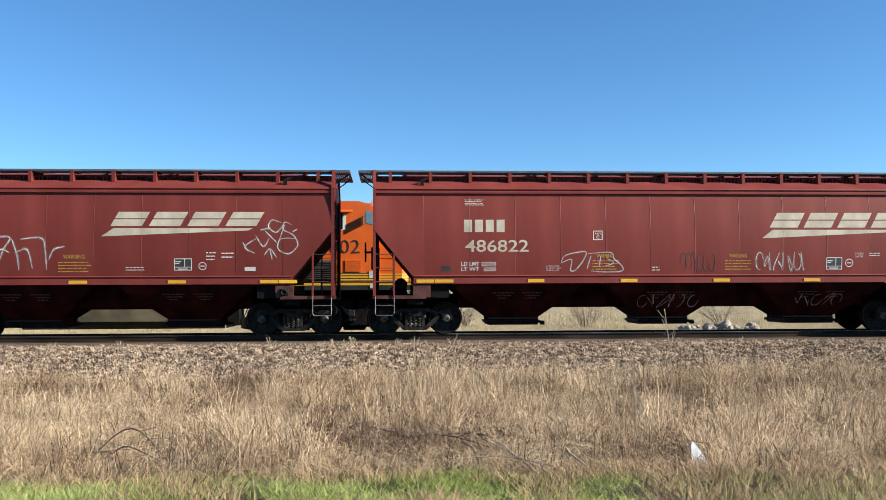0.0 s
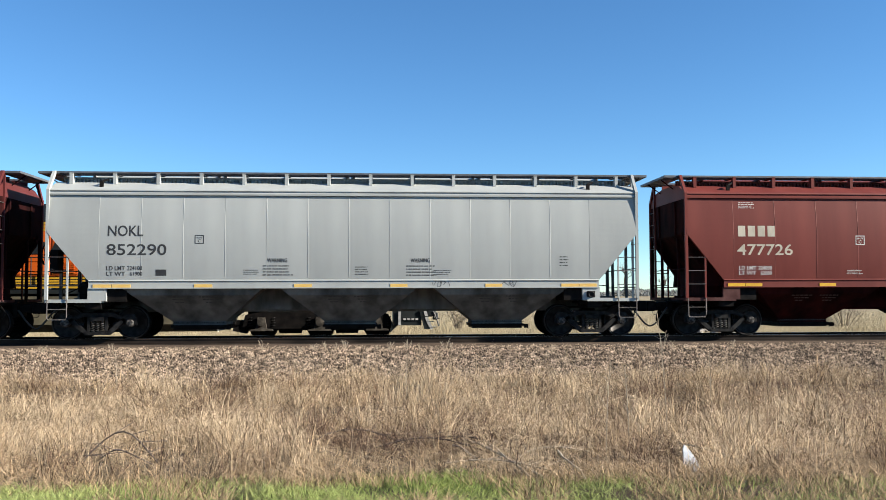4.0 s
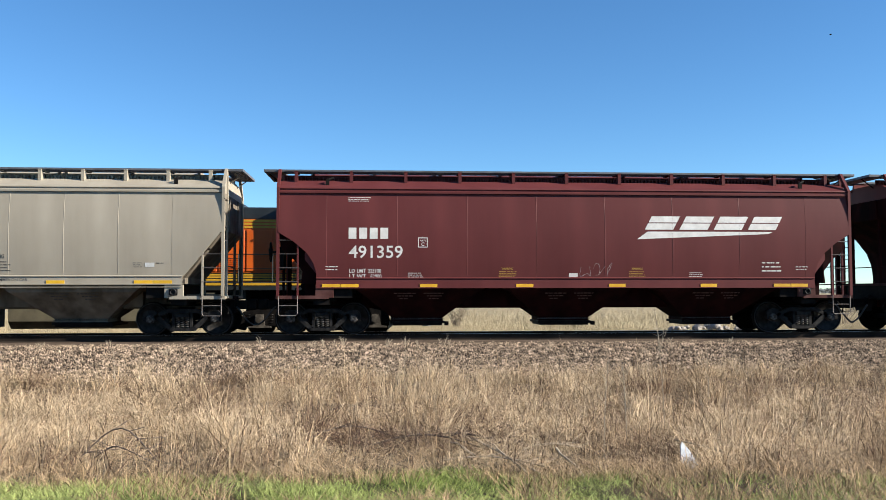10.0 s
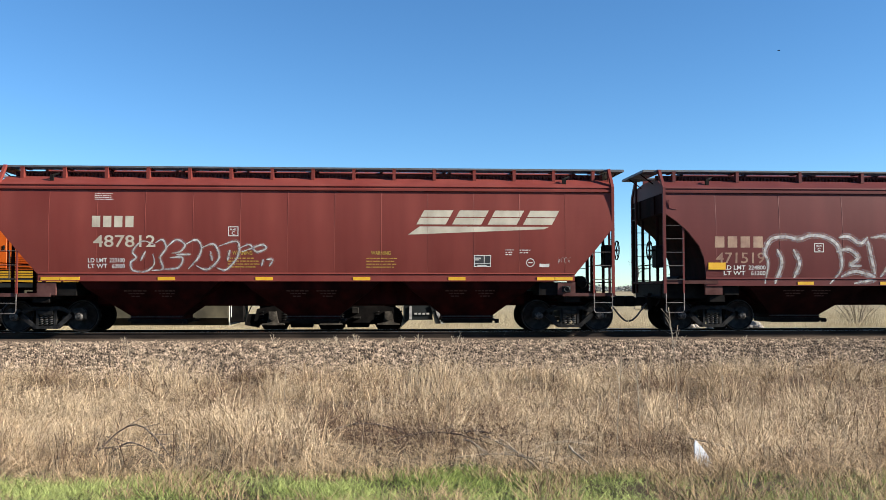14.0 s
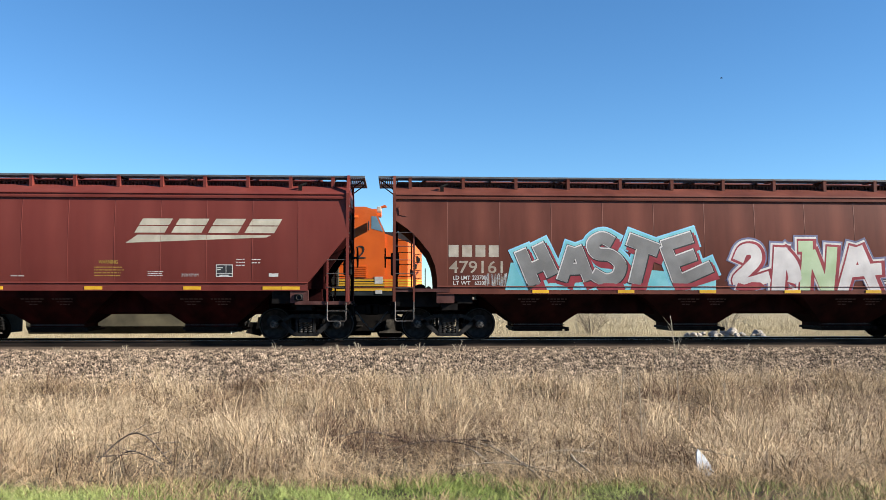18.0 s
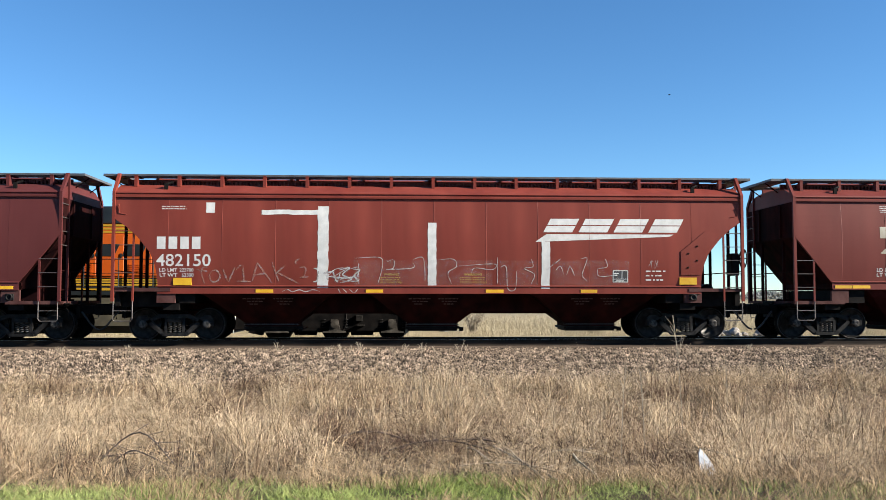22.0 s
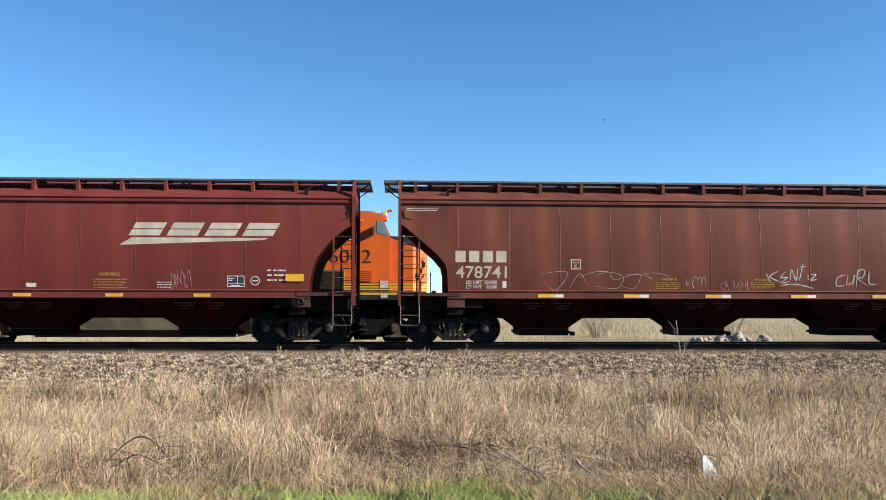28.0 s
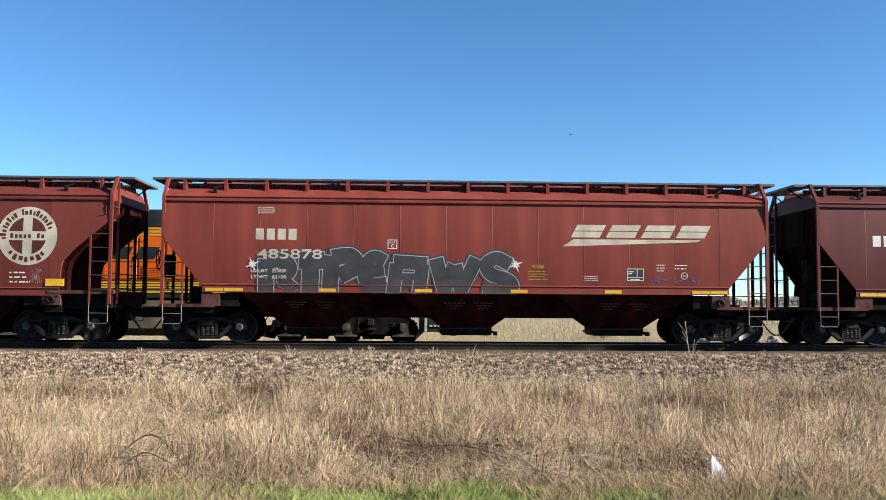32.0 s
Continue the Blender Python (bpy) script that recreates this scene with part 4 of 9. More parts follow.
MARK_DX = {CAR[k].name: d for k, d in {0: 0.07, 2: -0.095, 4: -0.03, 5: -0.08, 11: -0.11, 12: -0.04, 13: -0.04, 14: -0.045, 15: -0.05, 17: -0.08, 18: -0.04}.items()}  # shifts that keep the markings where they fit the camera's view


def thin_spray(material, low, high, scale=9.0):
    """Uneven cover: the paint below shows through a thin coat."""
    n, link = material.node_tree.nodes, material.node_tree.links.new
    tc = n.new("ShaderNodeTexCoord")
    nz = n.new("ShaderNodeTexNoise")
    nz.inputs["Scale"].default_value, nz.inputs["Detail"].default_value = scale, 5
    link(tc.outputs["Object"], nz.inputs["Vector"])
    mr = n.new("ShaderNodeMapRange")
    mr.inputs["From Min"].default_value, mr.inputs["From Max"].default_value = 0.32, 0.68
    mr.inputs["To Min"].default_value, mr.inputs["To Max"].default_value = low, high
    link(nz.outputs["Fac"], mr.inputs[0])
    link(mr.outputs[0], n["Principled BSDF"].inputs["Alpha"])


for _m, _lo, _hi in ((M_CHALK, 0.35, 0.95), (M_FAINT, 0.15, 0.6), (M_SMUDGE, 0.3, 0.8),  (M_BLUETAG, 0.3, 0.9)):
    thin_spray(_m, _lo, _hi)
thin_spray(M_CREAM, 0.78, 1.0, 2.5)
thin_spray(M_FADED, 0.72, 1.0, 2.5)
thin_spray(M_HAZE, 0.02, 0.34, 14)
thin_spray(M_VEIL, 0.0, 0.10, 5)
thin_spray(M_CHALKFILL, 0.15, 0.8, 16)


def glyphs(body, bold=0.0):
    cu = bpy.data.curves.new("lettering", "FONT")
    cu.body, cu.size, cu.offset, cu.resolution_u = body, 1.0, bold, 3
    ob = bpy.data.objects.new("lettering", cu)
    me = bpy.data.meshes.new_from_object(ob)
    bpy.data.objects.remove(ob)
    co = np.empty(len(me.vertices) * 3)
    me.vertices.foreach_get("co", co)
    co = co.reshape(-1, 3)
    faces = [tuple(p.vertices) for p in me.polygons]
    bpy.data.meshes.remove(me)
    lo, hi = co.min(0), co.max(0)
    return (co[:, :2] - lo[:2]) / np.maximum(hi[:2] - lo[:2], 1e-6), faces


def on_side(name, verts, faces, material, car, label=""):
    """Lays a flat painted shape on the bowed side sheet."""
    root = car if car.parent is None else car.parent
    if root.name in SILLS:
        set_sill(root.name)
    off = MARK_DX.get(root.name, 0.0)
    verts = [(v[0] + off, v[1], v[2]) for v in verts]
    zs = [v[2] for v in verts]
    if max(zs) - min(zs) > 0.3:
        bm = bmesh.new()
        vs = [bm.verts.new(v) for v in verts]
        for f in faces:
            bm.faces.new([vs[k] for k in f])
        slice_levels(bm)
        for v in bm.verts:
            v.co.y -= bow(v.co.z)
        me = bpy.data.meshes.new(name)
        bm.to_mesh(me)
        bm.free()
        me.materials.append(material)
        return put(name, me, car, label)
    return finish(name, [(x, y - bow(z), z) for x, y, z in verts], faces, material, car, label)


def lay(name, pts, faces, y, material, car, label=""):
    """A flat painted shape on the side sheet: points in x, z."""
    if MARK_Y - 0.04 < y < MARK_Y:
        y = MARK_Y + (y - MARK_Y) * 0.35
    return on_side(name, [(p[0], y - (p[2] if len(p) > 2 else 0.0), p[1]) for p in pts], faces, material, car, label)


def text(car, body, x0, z0, x1, z1, material, y=MARK_Y):
    uv, faces = cached(("glyphs", body), lambda: glyphs(body, 0.010 if body.isdigit() else 0.013))
    lay("lettering", [(x0 + u * (x1 - x0), z0 + v * (z1 - z0)) for u, v in uv], faces, y, material, car, "stencilled " + ("number" if body.isdigit() else "lettering"))


def rects(name, boxes, y, material, car, label="", slant=0.0):
    pts, faces = [], []
    for a, b, c, d in boxes:
        k = len(pts)
        pts += [(a + slant * b, b), (c + slant * b, b), (c + slant * d, d), (a + slant * d, d)]
        faces.append((k, k + 1, k + 2, k + 3))
    return lay(name, pts, faces, y, material, car, label)


def owner_blocks(car, x0, z0, x1, z1, material):
    w = (x1 - x0) / 4
    bs = []
    for i in range(4):
        a = x0 + i * w
        bs.append((a, z0, a + 0.74 * w, z1))
    rects("owner_mark", bs, MARK_Y, material, car, "painted owner mark as plain blocks")


def slant_emblem(car, x0, z0, x1, z1, material):
    w, h = x1 - x0, z1 - z0
    zl, sl = z0 + 0.42 * h, 0.55
    a0, a1 = x0 + 0.055 * w, x1 - sl * 0.58 * h
    bw = (a1 - a0) / 3.82
    pts = [(x0, z0), (x0 + 0.9 * w, z0 + 0.24 * h), (x0 + 0.93 * w, z0 + 0.335 * h), (x0 + 0.075 * w, z0 + 0.335 * h)]
    line = lay("slanted_emblem", pts, [(0, 1, 2, 3)], MARK_Y, material, car, "painted slanted emblem with a tapering underline")
    for i in range(4):
        a, b = a0 + i * bw, a0 + (i + 0.82) * bw
        s = sl * (z1 - zl)
        bars = []
        for u, v in ((0.0, 0.47), (0.54, 1.0)):
            bars += [(a + s * u, zl + u * (z1 - zl)), (b + s * u, zl + u * (z1 - zl)), (b + s * v, zl + v * (z1 - zl)), (a + s * v, zl + v * (z1 - zl))]
        lay("emblem_block", bars, [(0, 1, 2, 3), (4, 5, 6, 7)], MARK_Y, material, line)


def fine_print(car, n, x0, z0, x1, z1, material):
    """Lines too small to read: word-long bars."""
    h = (z1 - z0) / (n + 0.7 * (n - 1)) if n > 1 else z1 - z0
    r = random.Random(int(x0 * 100) + n)
    bars = []
    for i in range(n):
        x, end, z = x0, x1 - r.uniform(0, 0.2) * (x1 - x0), z0 + i * 1.7 * h
        while x < end - 0.01:
            w = min(r.uniform(0.5, 2.2) * h, end - x)
            bars.append((x, z + 0.12 * h, x + w, z + h * 0.66))
            x += w + r.choice((0.25, 0.3, 0.7)) * h
    rects("fine_print", bars, MARK_Y, material, car)["kind"] = "stuff"


def warning(car, x0, z0, x1, z1, material):
    w, h = x1 - x0, z1 - z0
    text(car, "WARNING", x0 + 0.14 * w, z1 - 0.24 * h, x1 - 0.24 * w, z1, material)
    fine_print(car, 4, x0, z0, x1, z1 - 0.38 * h, material)


def frame_boxes(x0, z0, x1, z1, t):
    return [(x0, z0, x1, z0 + t), (x0, z1 - t, x1, z1), (x0, z0 + t, x0 + t, z1 - t), (x1 - t, z0 + t, x1, z1 - t)]


def plate_sign(car, x0, z0, x1, z1, material):
    rects("plate_mark", frame_boxes(x0, z0, x1, z1, 0.022), MARK_Y, material, car)
    w, h = x1 - x0, z1 - z0
    text(car, "PLATE", x0 + 0.2 * w, z0 + 0.6 * h, x1 - 0.2 * w, z0 + 0.78 * h, material)
    text(car, "C", x0 + 0.35 * w, z0 + 0.16 * h, x1 - 0.35 * w, z0 + 0.5 * h, material)


def stencil_sign(car, x0, z0, x1, z1, material):
    rects("stencil_panel", [(x0, z0, x1, z1)], MARK_Y, M_DARKMARK, car, "black consolidated stencil panel")
    w, h = x1 - x0, z1 - z0
    xm = x0 + 0.58 * w
    if material is M_DARKMARK:
        return
    rects("stencil_rule", frame_boxes(x0, z0, x1, z1, 0.02) + [(xm, z0 + 0.25 * h, xm + 0.018, z1 - 0.02), (x0 + 0.02, z0 + 0.25 * h, x1 - 0.02, z0 + 0.25 * h + 0.016), (x0 + 0.06 * w, z0 + 0.7 * h, x0 + 0.4 * w, z0 + 0.78 * h), (x0 + 0.06 * w, z0 + 0.55 * h, x0 + 0.3 * w, z0 + 0.63 * h), (x0 + 0.2 * w, z0 + 0.08 * h, x0 + 0.75 * w, z0 + 0.16 * h)], MARK_Y - 0.002, material, car)


def arc_band(cx, cz, r0, r1, a0, a1, n):
    pts, faces = [], []
    for i in range(n + 1):
        a = radians(a0 + (a1 - a0) * i / n)
        pts += [(cx + r0 * math.cos(a), cz + r0 * math.sin(a)), (cx + r1 * math.cos(a), cz + r1 * math.sin(a))]
    for i in range(n):
        faces.append((2 * i, 2 * i + 1, 2 * i + 3, 2 * i + 2))
    return pts, faces


def ring_mark(car, cx, cz, r):
    p, f = arc_band(cx, cz, r * 0.82, r, 0, 360, 24)
    lay("ring_mark", p, f, MARK_Y, M_WHITE, car)
    rects("ring_bar", [(cx - 0.55 * r, cz - 0.12 * r, cx + 0.55 * r, cz + 0.12 * r)], MARK_Y, M_WHITE, car)


M_HERALD = ramp_mat("herald_maroon", (0.060, 0.018, 0.014), (0.095, 0.027, 0.022), 0.6, 0, 2, spec=0.18)


def round_emblem(car, cx, cz, r, material):
    """Round herald: pale disc, dark ring of lettering bars, cross in the middle."""
    p, f = arc_band(cx, cz, 0.0, r, 0, 360, 48)
    d = lay("round_emblem", p, f, MARK_Y, material, car, "round cream herald with a maroon cross")
    dark = M_HERALD
    for k in range(4):  # quarters left dark round the cross
        p, f = arc_band(0, 0, 0, 0.64 * r, 90 * k, 90 * k + 90, 12)
        sx, sz = (1, 1, -1, -1)[k] and ((1, 1), (-1, 1), (-1, -1), (1, -1))[k]
        o = 0.155 * r
        pts = [(cx + (max(abs(x), o) * sx), cz + (max(abs(z), o) * sz)) for x, z in p]
        lay("herald_quarter", pts, f, MARK_Y - 0.002, dark, d)
    for start, n, step in ((18, 19, 9.2), (222, 7, 14.0)):
        for i in range(n):
            if start == 18 and i == 10:
                continue
            a, w = start + i * step, step * (0.55 + 0.2 * ((i * 7) % 3) / 2)
            p, f = arc_band(cx, cz, 0.72 * r, (0.86, 0.93, 0.86, 0.90)[(i * 5) % 4] * r, a, a + w, 3)
            lay("herald_bar", p, f, MARK_Y - 0.002, M_HERALD, d)
    for i in (0, 1, 2, 3, 4, 6, 7):
        a = cx - 0.57 * r + i * 0.148 * r
        rects("herald_bar", [(a, cz - 0.085 * r, a + 0.095 * r, cz + (0.085 if i in (0, 6) else 0.045) * r)], MARK_Y - 0.002, M_HERALD, d)


def patch(car, x0, z0, x1, z1, material):
    r = random.Random(int(x0 * 50 + z0 * 9))
    n = max(2, int(max(x1 - x0, z1 - z0) / 0.12))
    tallw = (z1 - z0) > (x1 - x0)
    pts = []
    for i in range(n + 1):
        u = i / n
        e = r.uniform(-0.012, 0.012) if 0 < i < n else 0
        pts += [(x0 + e, z0 + u * (z1 - z0)), (x1 + e, z0 + u * (z1 - z0))] if tallw else [(x0 + u * (x1 - x0), z0 + e), (x0 + u * (x1 - x0), z1 + e)]
    lay("paint_patch", pts, [(2 * i, 2 * i + 1, 2 * i + 3, 2 * i + 2) for i in range(n)], MARK_Y - 0.003, material, car)


def ribbon(pts, w, out, taper=True):
    """Adds a brushed stroke along points to the lists of out."""
    p, f = out
    P = np.array(pts, float)
    t = np.gradient(P, axis=0)
    t /= np.linalg.norm(t, axis=1)[:, None] + 1e-9
    nrm = np.stack((-t[:, 1], t[:, 0]), 1)
    u = np.linspace(0, 1, len(P))
    ww = w / 2 * (np.minimum(1, 0.35 + 3 * np.minimum(u, 1 - u)) if taper else 1)
    ww = np.broadcast_to(ww, len(P))
    k = len(p)
    lift = 0.0002 * len(f) / 10  # later strokes lie over earlier ones
    for i, (a, b, c) in enumerate(zip(P, nrm, ww)):
        p.append((*(a + b * c), lift + 0.00001 * i))
        p.append((*(a - b * c), lift + 0.00001 * i))
    for i in range(len(P) - 1):
        f.append((k + 2 * i, k + 2 * i + 1, k + 2 * i + 3, k + 2 * i + 2))


def smooth_path(keys, per=8):
    K = [keys[0]] + list(keys) + [keys[-1]]
    o = []
    for i in range(1, len(K) - 2):
        a, b, c, d = (np.array(q, float) for q in K[i - 1:i + 3])
        for s in range(per):
            t = s / per
            o.append(0.5 * (2 * b + (c - a) * t + (2 * a - 5 * b + 4 * c - d) * t * t + (3 * b - a - 3 * c + d) * t ** 3))
    o.append(np.array(K[-2], float))
    return o


LAST = [None]


def scribble(car, seed, n, w, x0, z0, x1, z1, material):
    """An unreadable sprayed tag: n loopy strokes in a box."""
    r = random.Random(seed)
    out, soft = ([], []), ([], [])
    W, H = x1 - x0, z1 - z0
    for i in range(n):
        c = x0 + W * (i + 0.5) / n
        s = W / n
        k = [(c + r.uniform(-0.55, 0.55) * s * 1.2, z0 + H * v) for v in r.sample([0.02, 0.25, 0.5, 0.75, 0.98], r.choice((3, 4, 4, 5)))]
        if r.random() < 0.35:
            a = r.uniform(0, 6)
            k = [(c + 0.5 * s * math.cos(a + j), z0 + H * (0.5 + 0.45 * math.sin(a + j))) for j in range(6)]
        ribbon(smooth_path(k), w * r.uniform(0.5, 0.85), out)
        ribbon(smooth_path(k), w * 2.6, soft)
    if material is M_CHALK and w > 0.028:
        lay("sprayed_tag", *soft, MARK_Y - 0.0015, M_HAZE, car, "soft white overspray")
    LAST[0] = lay("sprayed_tag", *out, MARK_Y - 0.0025, material, car, "sprayed scribbled tag").data


def hopper_tag(car, seed, n, w, x0, z0, x1, z1, material):
    """A tag sprayed on the sloping hopper sheet."""
    scribble(car, seed, n, w, x0, z0, x1, z1, material)
    for v in LAST[0].vertices:
        v.co.y = hopper_y(v.co.z) - 0.018


def outline_tag(car, strokes, w, material):
    """Hand-drawn outline strokes with soft overspray."""
    out, soft = ([], []), ([], [])
    for k in strokes:
        ribbon(smooth_path(k), w, out)
        ribbon(smooth_path(k), w * 2.4, soft)
    lay("sprayed_tag", *soft, MARK_Y - 0.0015, M_HAZE, car, "soft white overspray")
    lay("sprayed_tag", *out, MARK_Y - 0.0025, material, car, "white sprayed outline strokes")


def stroke_tag(car, grid, strokes, w, material):
    x0, z0, k = grid
    S = [[(x0 + k * a, z0 - k * b) for a, b in q] for q in strokes]
    if w > 0.025 and material is M_CHALK:
        outline_tag(car, S, w, material)
        return
    out = ([], [])
    for q in S:
        ribbon(smooth_path(q), w, out)
    lay("sprayed_tag", *out, MARK_Y - 0.0025, material, car, "thin sprayed tag")


def bubble_row(car, seed, n, w, x0, z0, x1, z1, material):
    """Outlined bubble shapes side by side."""
    r = random.Random(seed)
    out, soft = ([], []), ([], [])
    H = z1 - z0
    s = (x1 - x0) / n
    for i in range(n):
        cx, cz = x0 + (i + 0.5) * s, z0 + H * (0.5 + r.uniform(-0.05, 0.05))
        ph = r.uniform(0, 6)
        loop = []
        for j in range(37):
            a = 2 * math.pi * j / 36
            k = 1 + 0.13 * math.sin(3 * a + ph) + 0.08 * math.sin(5 * a - ph)
            loop.append((cx + 0.66 * s * k * math.copysign(abs(math.cos(a)) ** 0.8, math.cos(a)), cz + 0.47 * H * k * math.copysign(abs(math.sin(a)) ** 0.8, math.sin(a))))
        ribbon(loop, w * 0.7, out, taper=False)
        ribbon(loop, w * 2.4, soft, taper=False)
        ribbon([(cx + 0.72 * (x - cx), cz + 0.74 * (z - cz)) for x, z in loop[4:26]], w * 0.45, out)
        for q in range(r.choice((1, 2, 2))):
            a0 = r.uniform(0, 6)
            hx, hz = cx + r.uniform(-0.18, 0.18) * s, cz + (0.22 if q else -0.18) * H * r.uniform(0.6, 1.1)
            ribbon([(hx + 0.15 * s * math.cos(a0 + j * 0.33), hz + 0.10 * H * math.sin(a0 + j * 0.33)) for j in range(15)], w * 0.8, out)
    lay("sprayed_tag", *soft, MARK_Y - 0.0015, M_HAZE, car, "soft white overspray")
    lay("sprayed_tag", *out, MARK_Y - 0.0025, material, car, "outlined bubble graffiti")


def fan_tag(car, x0, z0, x1, z1, material):
    """A fan-shaped tag: scribbled chalky fill inside a pale rim."""
    W, H = x1 - x0, z1 - z0
    rim = [(x0 + 0.08 * W, z0), (x0 - 0.02 * W, z0 + 0.45 * H), (x0, z0 + 0.7 * H), (x0 + 0.14 * W, z0 + 0.9 * H), (x0 + 0.4 * W, z1), (x0 + 0.7 * W, z0 + 0.97 * H), (x1, z0 + 0.82 * H), (x0 + 0.9 * W, z0 + 0.55 * H), (x0 + 0.78 * W, z0 + 0.3 * H), (x0 + 0.7 * W, z0)]
    blob(car, "sprayed_tag", rim[::-1], MARK_Y - 0.0015, M_CHALKFILL, "chalky white fan-shaped tag")
    out = ([], [])
    ribbon(smooth_path(rim, 4), 0.045, out, taper=False)
    r = random.Random(4)
    for k in range(26):
        a = (x0 + W * r.uniform(0.1, 0.75), z0 + H * r.uniform(0.1, 0.85))
        ribbon(smooth_path([a, (a[0] + r.uniform(-0.15, 0.15) * W, a[1] + r.uniform(-0.1, 0.15) * H), (a[0] + r.uniform(-0.1, 0.2) * W, a[1] + r.uniform(0, 0.12) * H)]), 0.022, out)
    lay("sprayed_tag", *out, MARK_Y - 0.0025, material, car, "chalky scribbled strokes")


def spark(car, cx, cz, r):
    p = []
    for i in range(16):
        q = (r, 0.07, 0.55 * r, 0.07)[i % 4]
        a = i * math.pi / 8 + 0.4
        p.append((cx + q * math.cos(a), cz + q * math.sin(a)))
    blob(car, "sprayed_spark", p, MARK_Y - 0.030, M_WHITE, "white sprayed sparkle")


def stroke_letters(car, letters, place, layers):
    """Graffiti letters built of broad strokes in view pixels; layers: (wider, dx, dz, material, colour of single
    letters).
    """
    x0, z0, k = place
    for i, (wide, dx, dz, material, special) in enumerate(layers):
        for n, (strokes, w) in enumerate(letters):
            verts, faces = [], []
            for q, pts in enumerate(strokes):
                out = ([], [])
                P = [(x0 + k * a + dx, z0 - k * b + dz) for a, b in (smooth_path(pts, 6) if len(pts) > 2 else pts)]
                d0 = Vector(P[0]) - Vector(P[1])
                d1 = Vector(P[-1]) - Vector(P[-2])
                P[0] = tuple(Vector(P[0]) + d0.normalized() * wide / 2)
                P[-1] = tuple(Vector(P[-1]) + d1.normalized() * wide / 2)
                ribbon(P, w * k + wide, out, taper=False)
                y = MARK_Y - 0.002 - 0.0012 * i - 0.00012 * n - 0.00003 * q
                o = len(verts)
                verts += [(a, y, max(1.425, b)) for a, b, _ in out[0]]
                faces += [tuple(o + v for v in f) for f in out[1]]
            on_side("graffiti_letter", verts, faces, special.get(n, material), car)


def blob(car, name, pts, y, material, label=""):
    return lay(name, pts, [tuple(range(len(pts)))], y, material, car, label)



slant_emblem(CAR[0], 2.06, 2.77, 6.49, 3.45, M_CREAM)
warning(CAR[0], 0.91, 1.79, 1.85, 2.27, M_WARN)
stencil_sign(CAR[0], 4.03, 1.83, 4.51, 2.16, M_WHITE)
ring_mark(CAR[0], 4.80, 1.95, 0.11)
fine_print(CAR[0], 3, 4.90, 2.11, 5.18, 2.35, M_WHITE)
fine_print(CAR[0], 2, 5.32, 2.17, 5.67, 2.34, M_WHITE)
patch(CAR[0], 5.95, 1.81, 6.25, 1.92, M_WHITE)
fine_print(CAR[0], 2, 2.72, 1.83, 3.24, 1.94, M_WHITE)
owner_blocks(CAR[1], -5.99, 2.89, -4.76, 3.24, M_CREAM)
text(CAR[1], "486822", -5.96, 2.33, -4.16, 2.67, M_CREAM)
text(CAR[1], "LD LMT", -6.07, 1.94, -5.56, 2.05, M_WHITE)
text(CAR[1], "223700", -5.50, 1.94, -5.09, 2.05, M_WHITE)
text(CAR[1], "LT WT", -6.07, 1.79, -5.56, 1.90, M_WHITE)
text(CAR[1], "62300", -5.43, 1.79, -5.09, 1.90, M_WHITE)
fine_print(CAR[1], 4, -5.96, 3.65, -5.41, 3.82, M_WHITE)
plate_sign(CAR[1], -2.31, 2.66, -2.04, 2.93, M_WHITE)
warning(CAR[1], -2.33, 1.82, -1.55, 2.27, M_WARN)
warning(CAR[1], 1.52, 1.81, 2.36, 2.27, M_WARN)
scribble(CAR[1], 12, 7, 0.03, 2.43, 1.77, 3.99, 2.33, M_CHALK)
scribble(CAR[1], 13, 6, 0.05, 0.22, 1.75, 1.25, 2.33, M_SMUDGE)
slant_emblem(CAR[1], 2.61, 2.71, 6.91, 3.45, M_CREAM)
stencil_sign(CAR[1], 4.52, 1.81, 4.99, 2.16, M_WHITE)
ring_mark(CAR[1], 5.20, 2.00, 0.12)
fine_print(CAR[1], 3, 5.38, 2.16, 5.64, 2.30, M_WHITE)
fine_print(CAR[1], 2, 5.80, 2.20, 6.13, 2.30, M_WHITE)
patch(CAR[1], 6.38, 1.82, 6.65, 1.91, M_WHITE)
fine_print(CAR[1], 3, -3.66, 1.80, -3.21, 1.95, M_WHITE)
fine_print(CAR[1], 2, -0.61, 1.79, -0.36, 1.92, M_WHITE)
stencil_sign(CAR[1], -6.64, 1.79, -6.37, 1.94, M_DARKMARK)
text(CAR[2], "AOK", -6.74, 2.91, -5.90, 3.21, M_WHITE)
text(CAR[2], "600228", -6.75, 2.43, -5.13, 2.76, M_WHITE)
text(CAR[2], "LD LMT", -6.73, 2.08, -6.23, 2.19, M_WHITE)
text(CAR[2], "222400", -6.17, 2.08, -5.76, 2.19, M_WHITE)
text(CAR[2], "LT WT", -6.73, 1.92, -6.23, 2.04, M_WHITE)
text(CAR[2], "62600", -6.10, 1.92, -5.76, 2.04, M_WHITE)
text(CAR[2], "CU FT", -6.73, 1.77, -6.23, 1.88, M_WHITE)
text(CAR[2], "5200", -6.03, 1.77, -5.76, 1.88, M_WHITE)
fine_print(CAR[2], 3, -6.71, 3.71, -6.03, 3.82, M_WHITE)
warning(CAR[2], -2.07, 1.77, -1.20, 2.26, M_WARN)
warning(CAR[2], 1.30, 1.77, 2.14, 2.26, M_WARN)
fine_print(CAR[2], 3, -3.39, 1.79, -2.95, 1.93, M_WHITE)
fine_print(CAR[2], 3, 3.02, 1.78, 3.46, 1.92, M_WHITE)
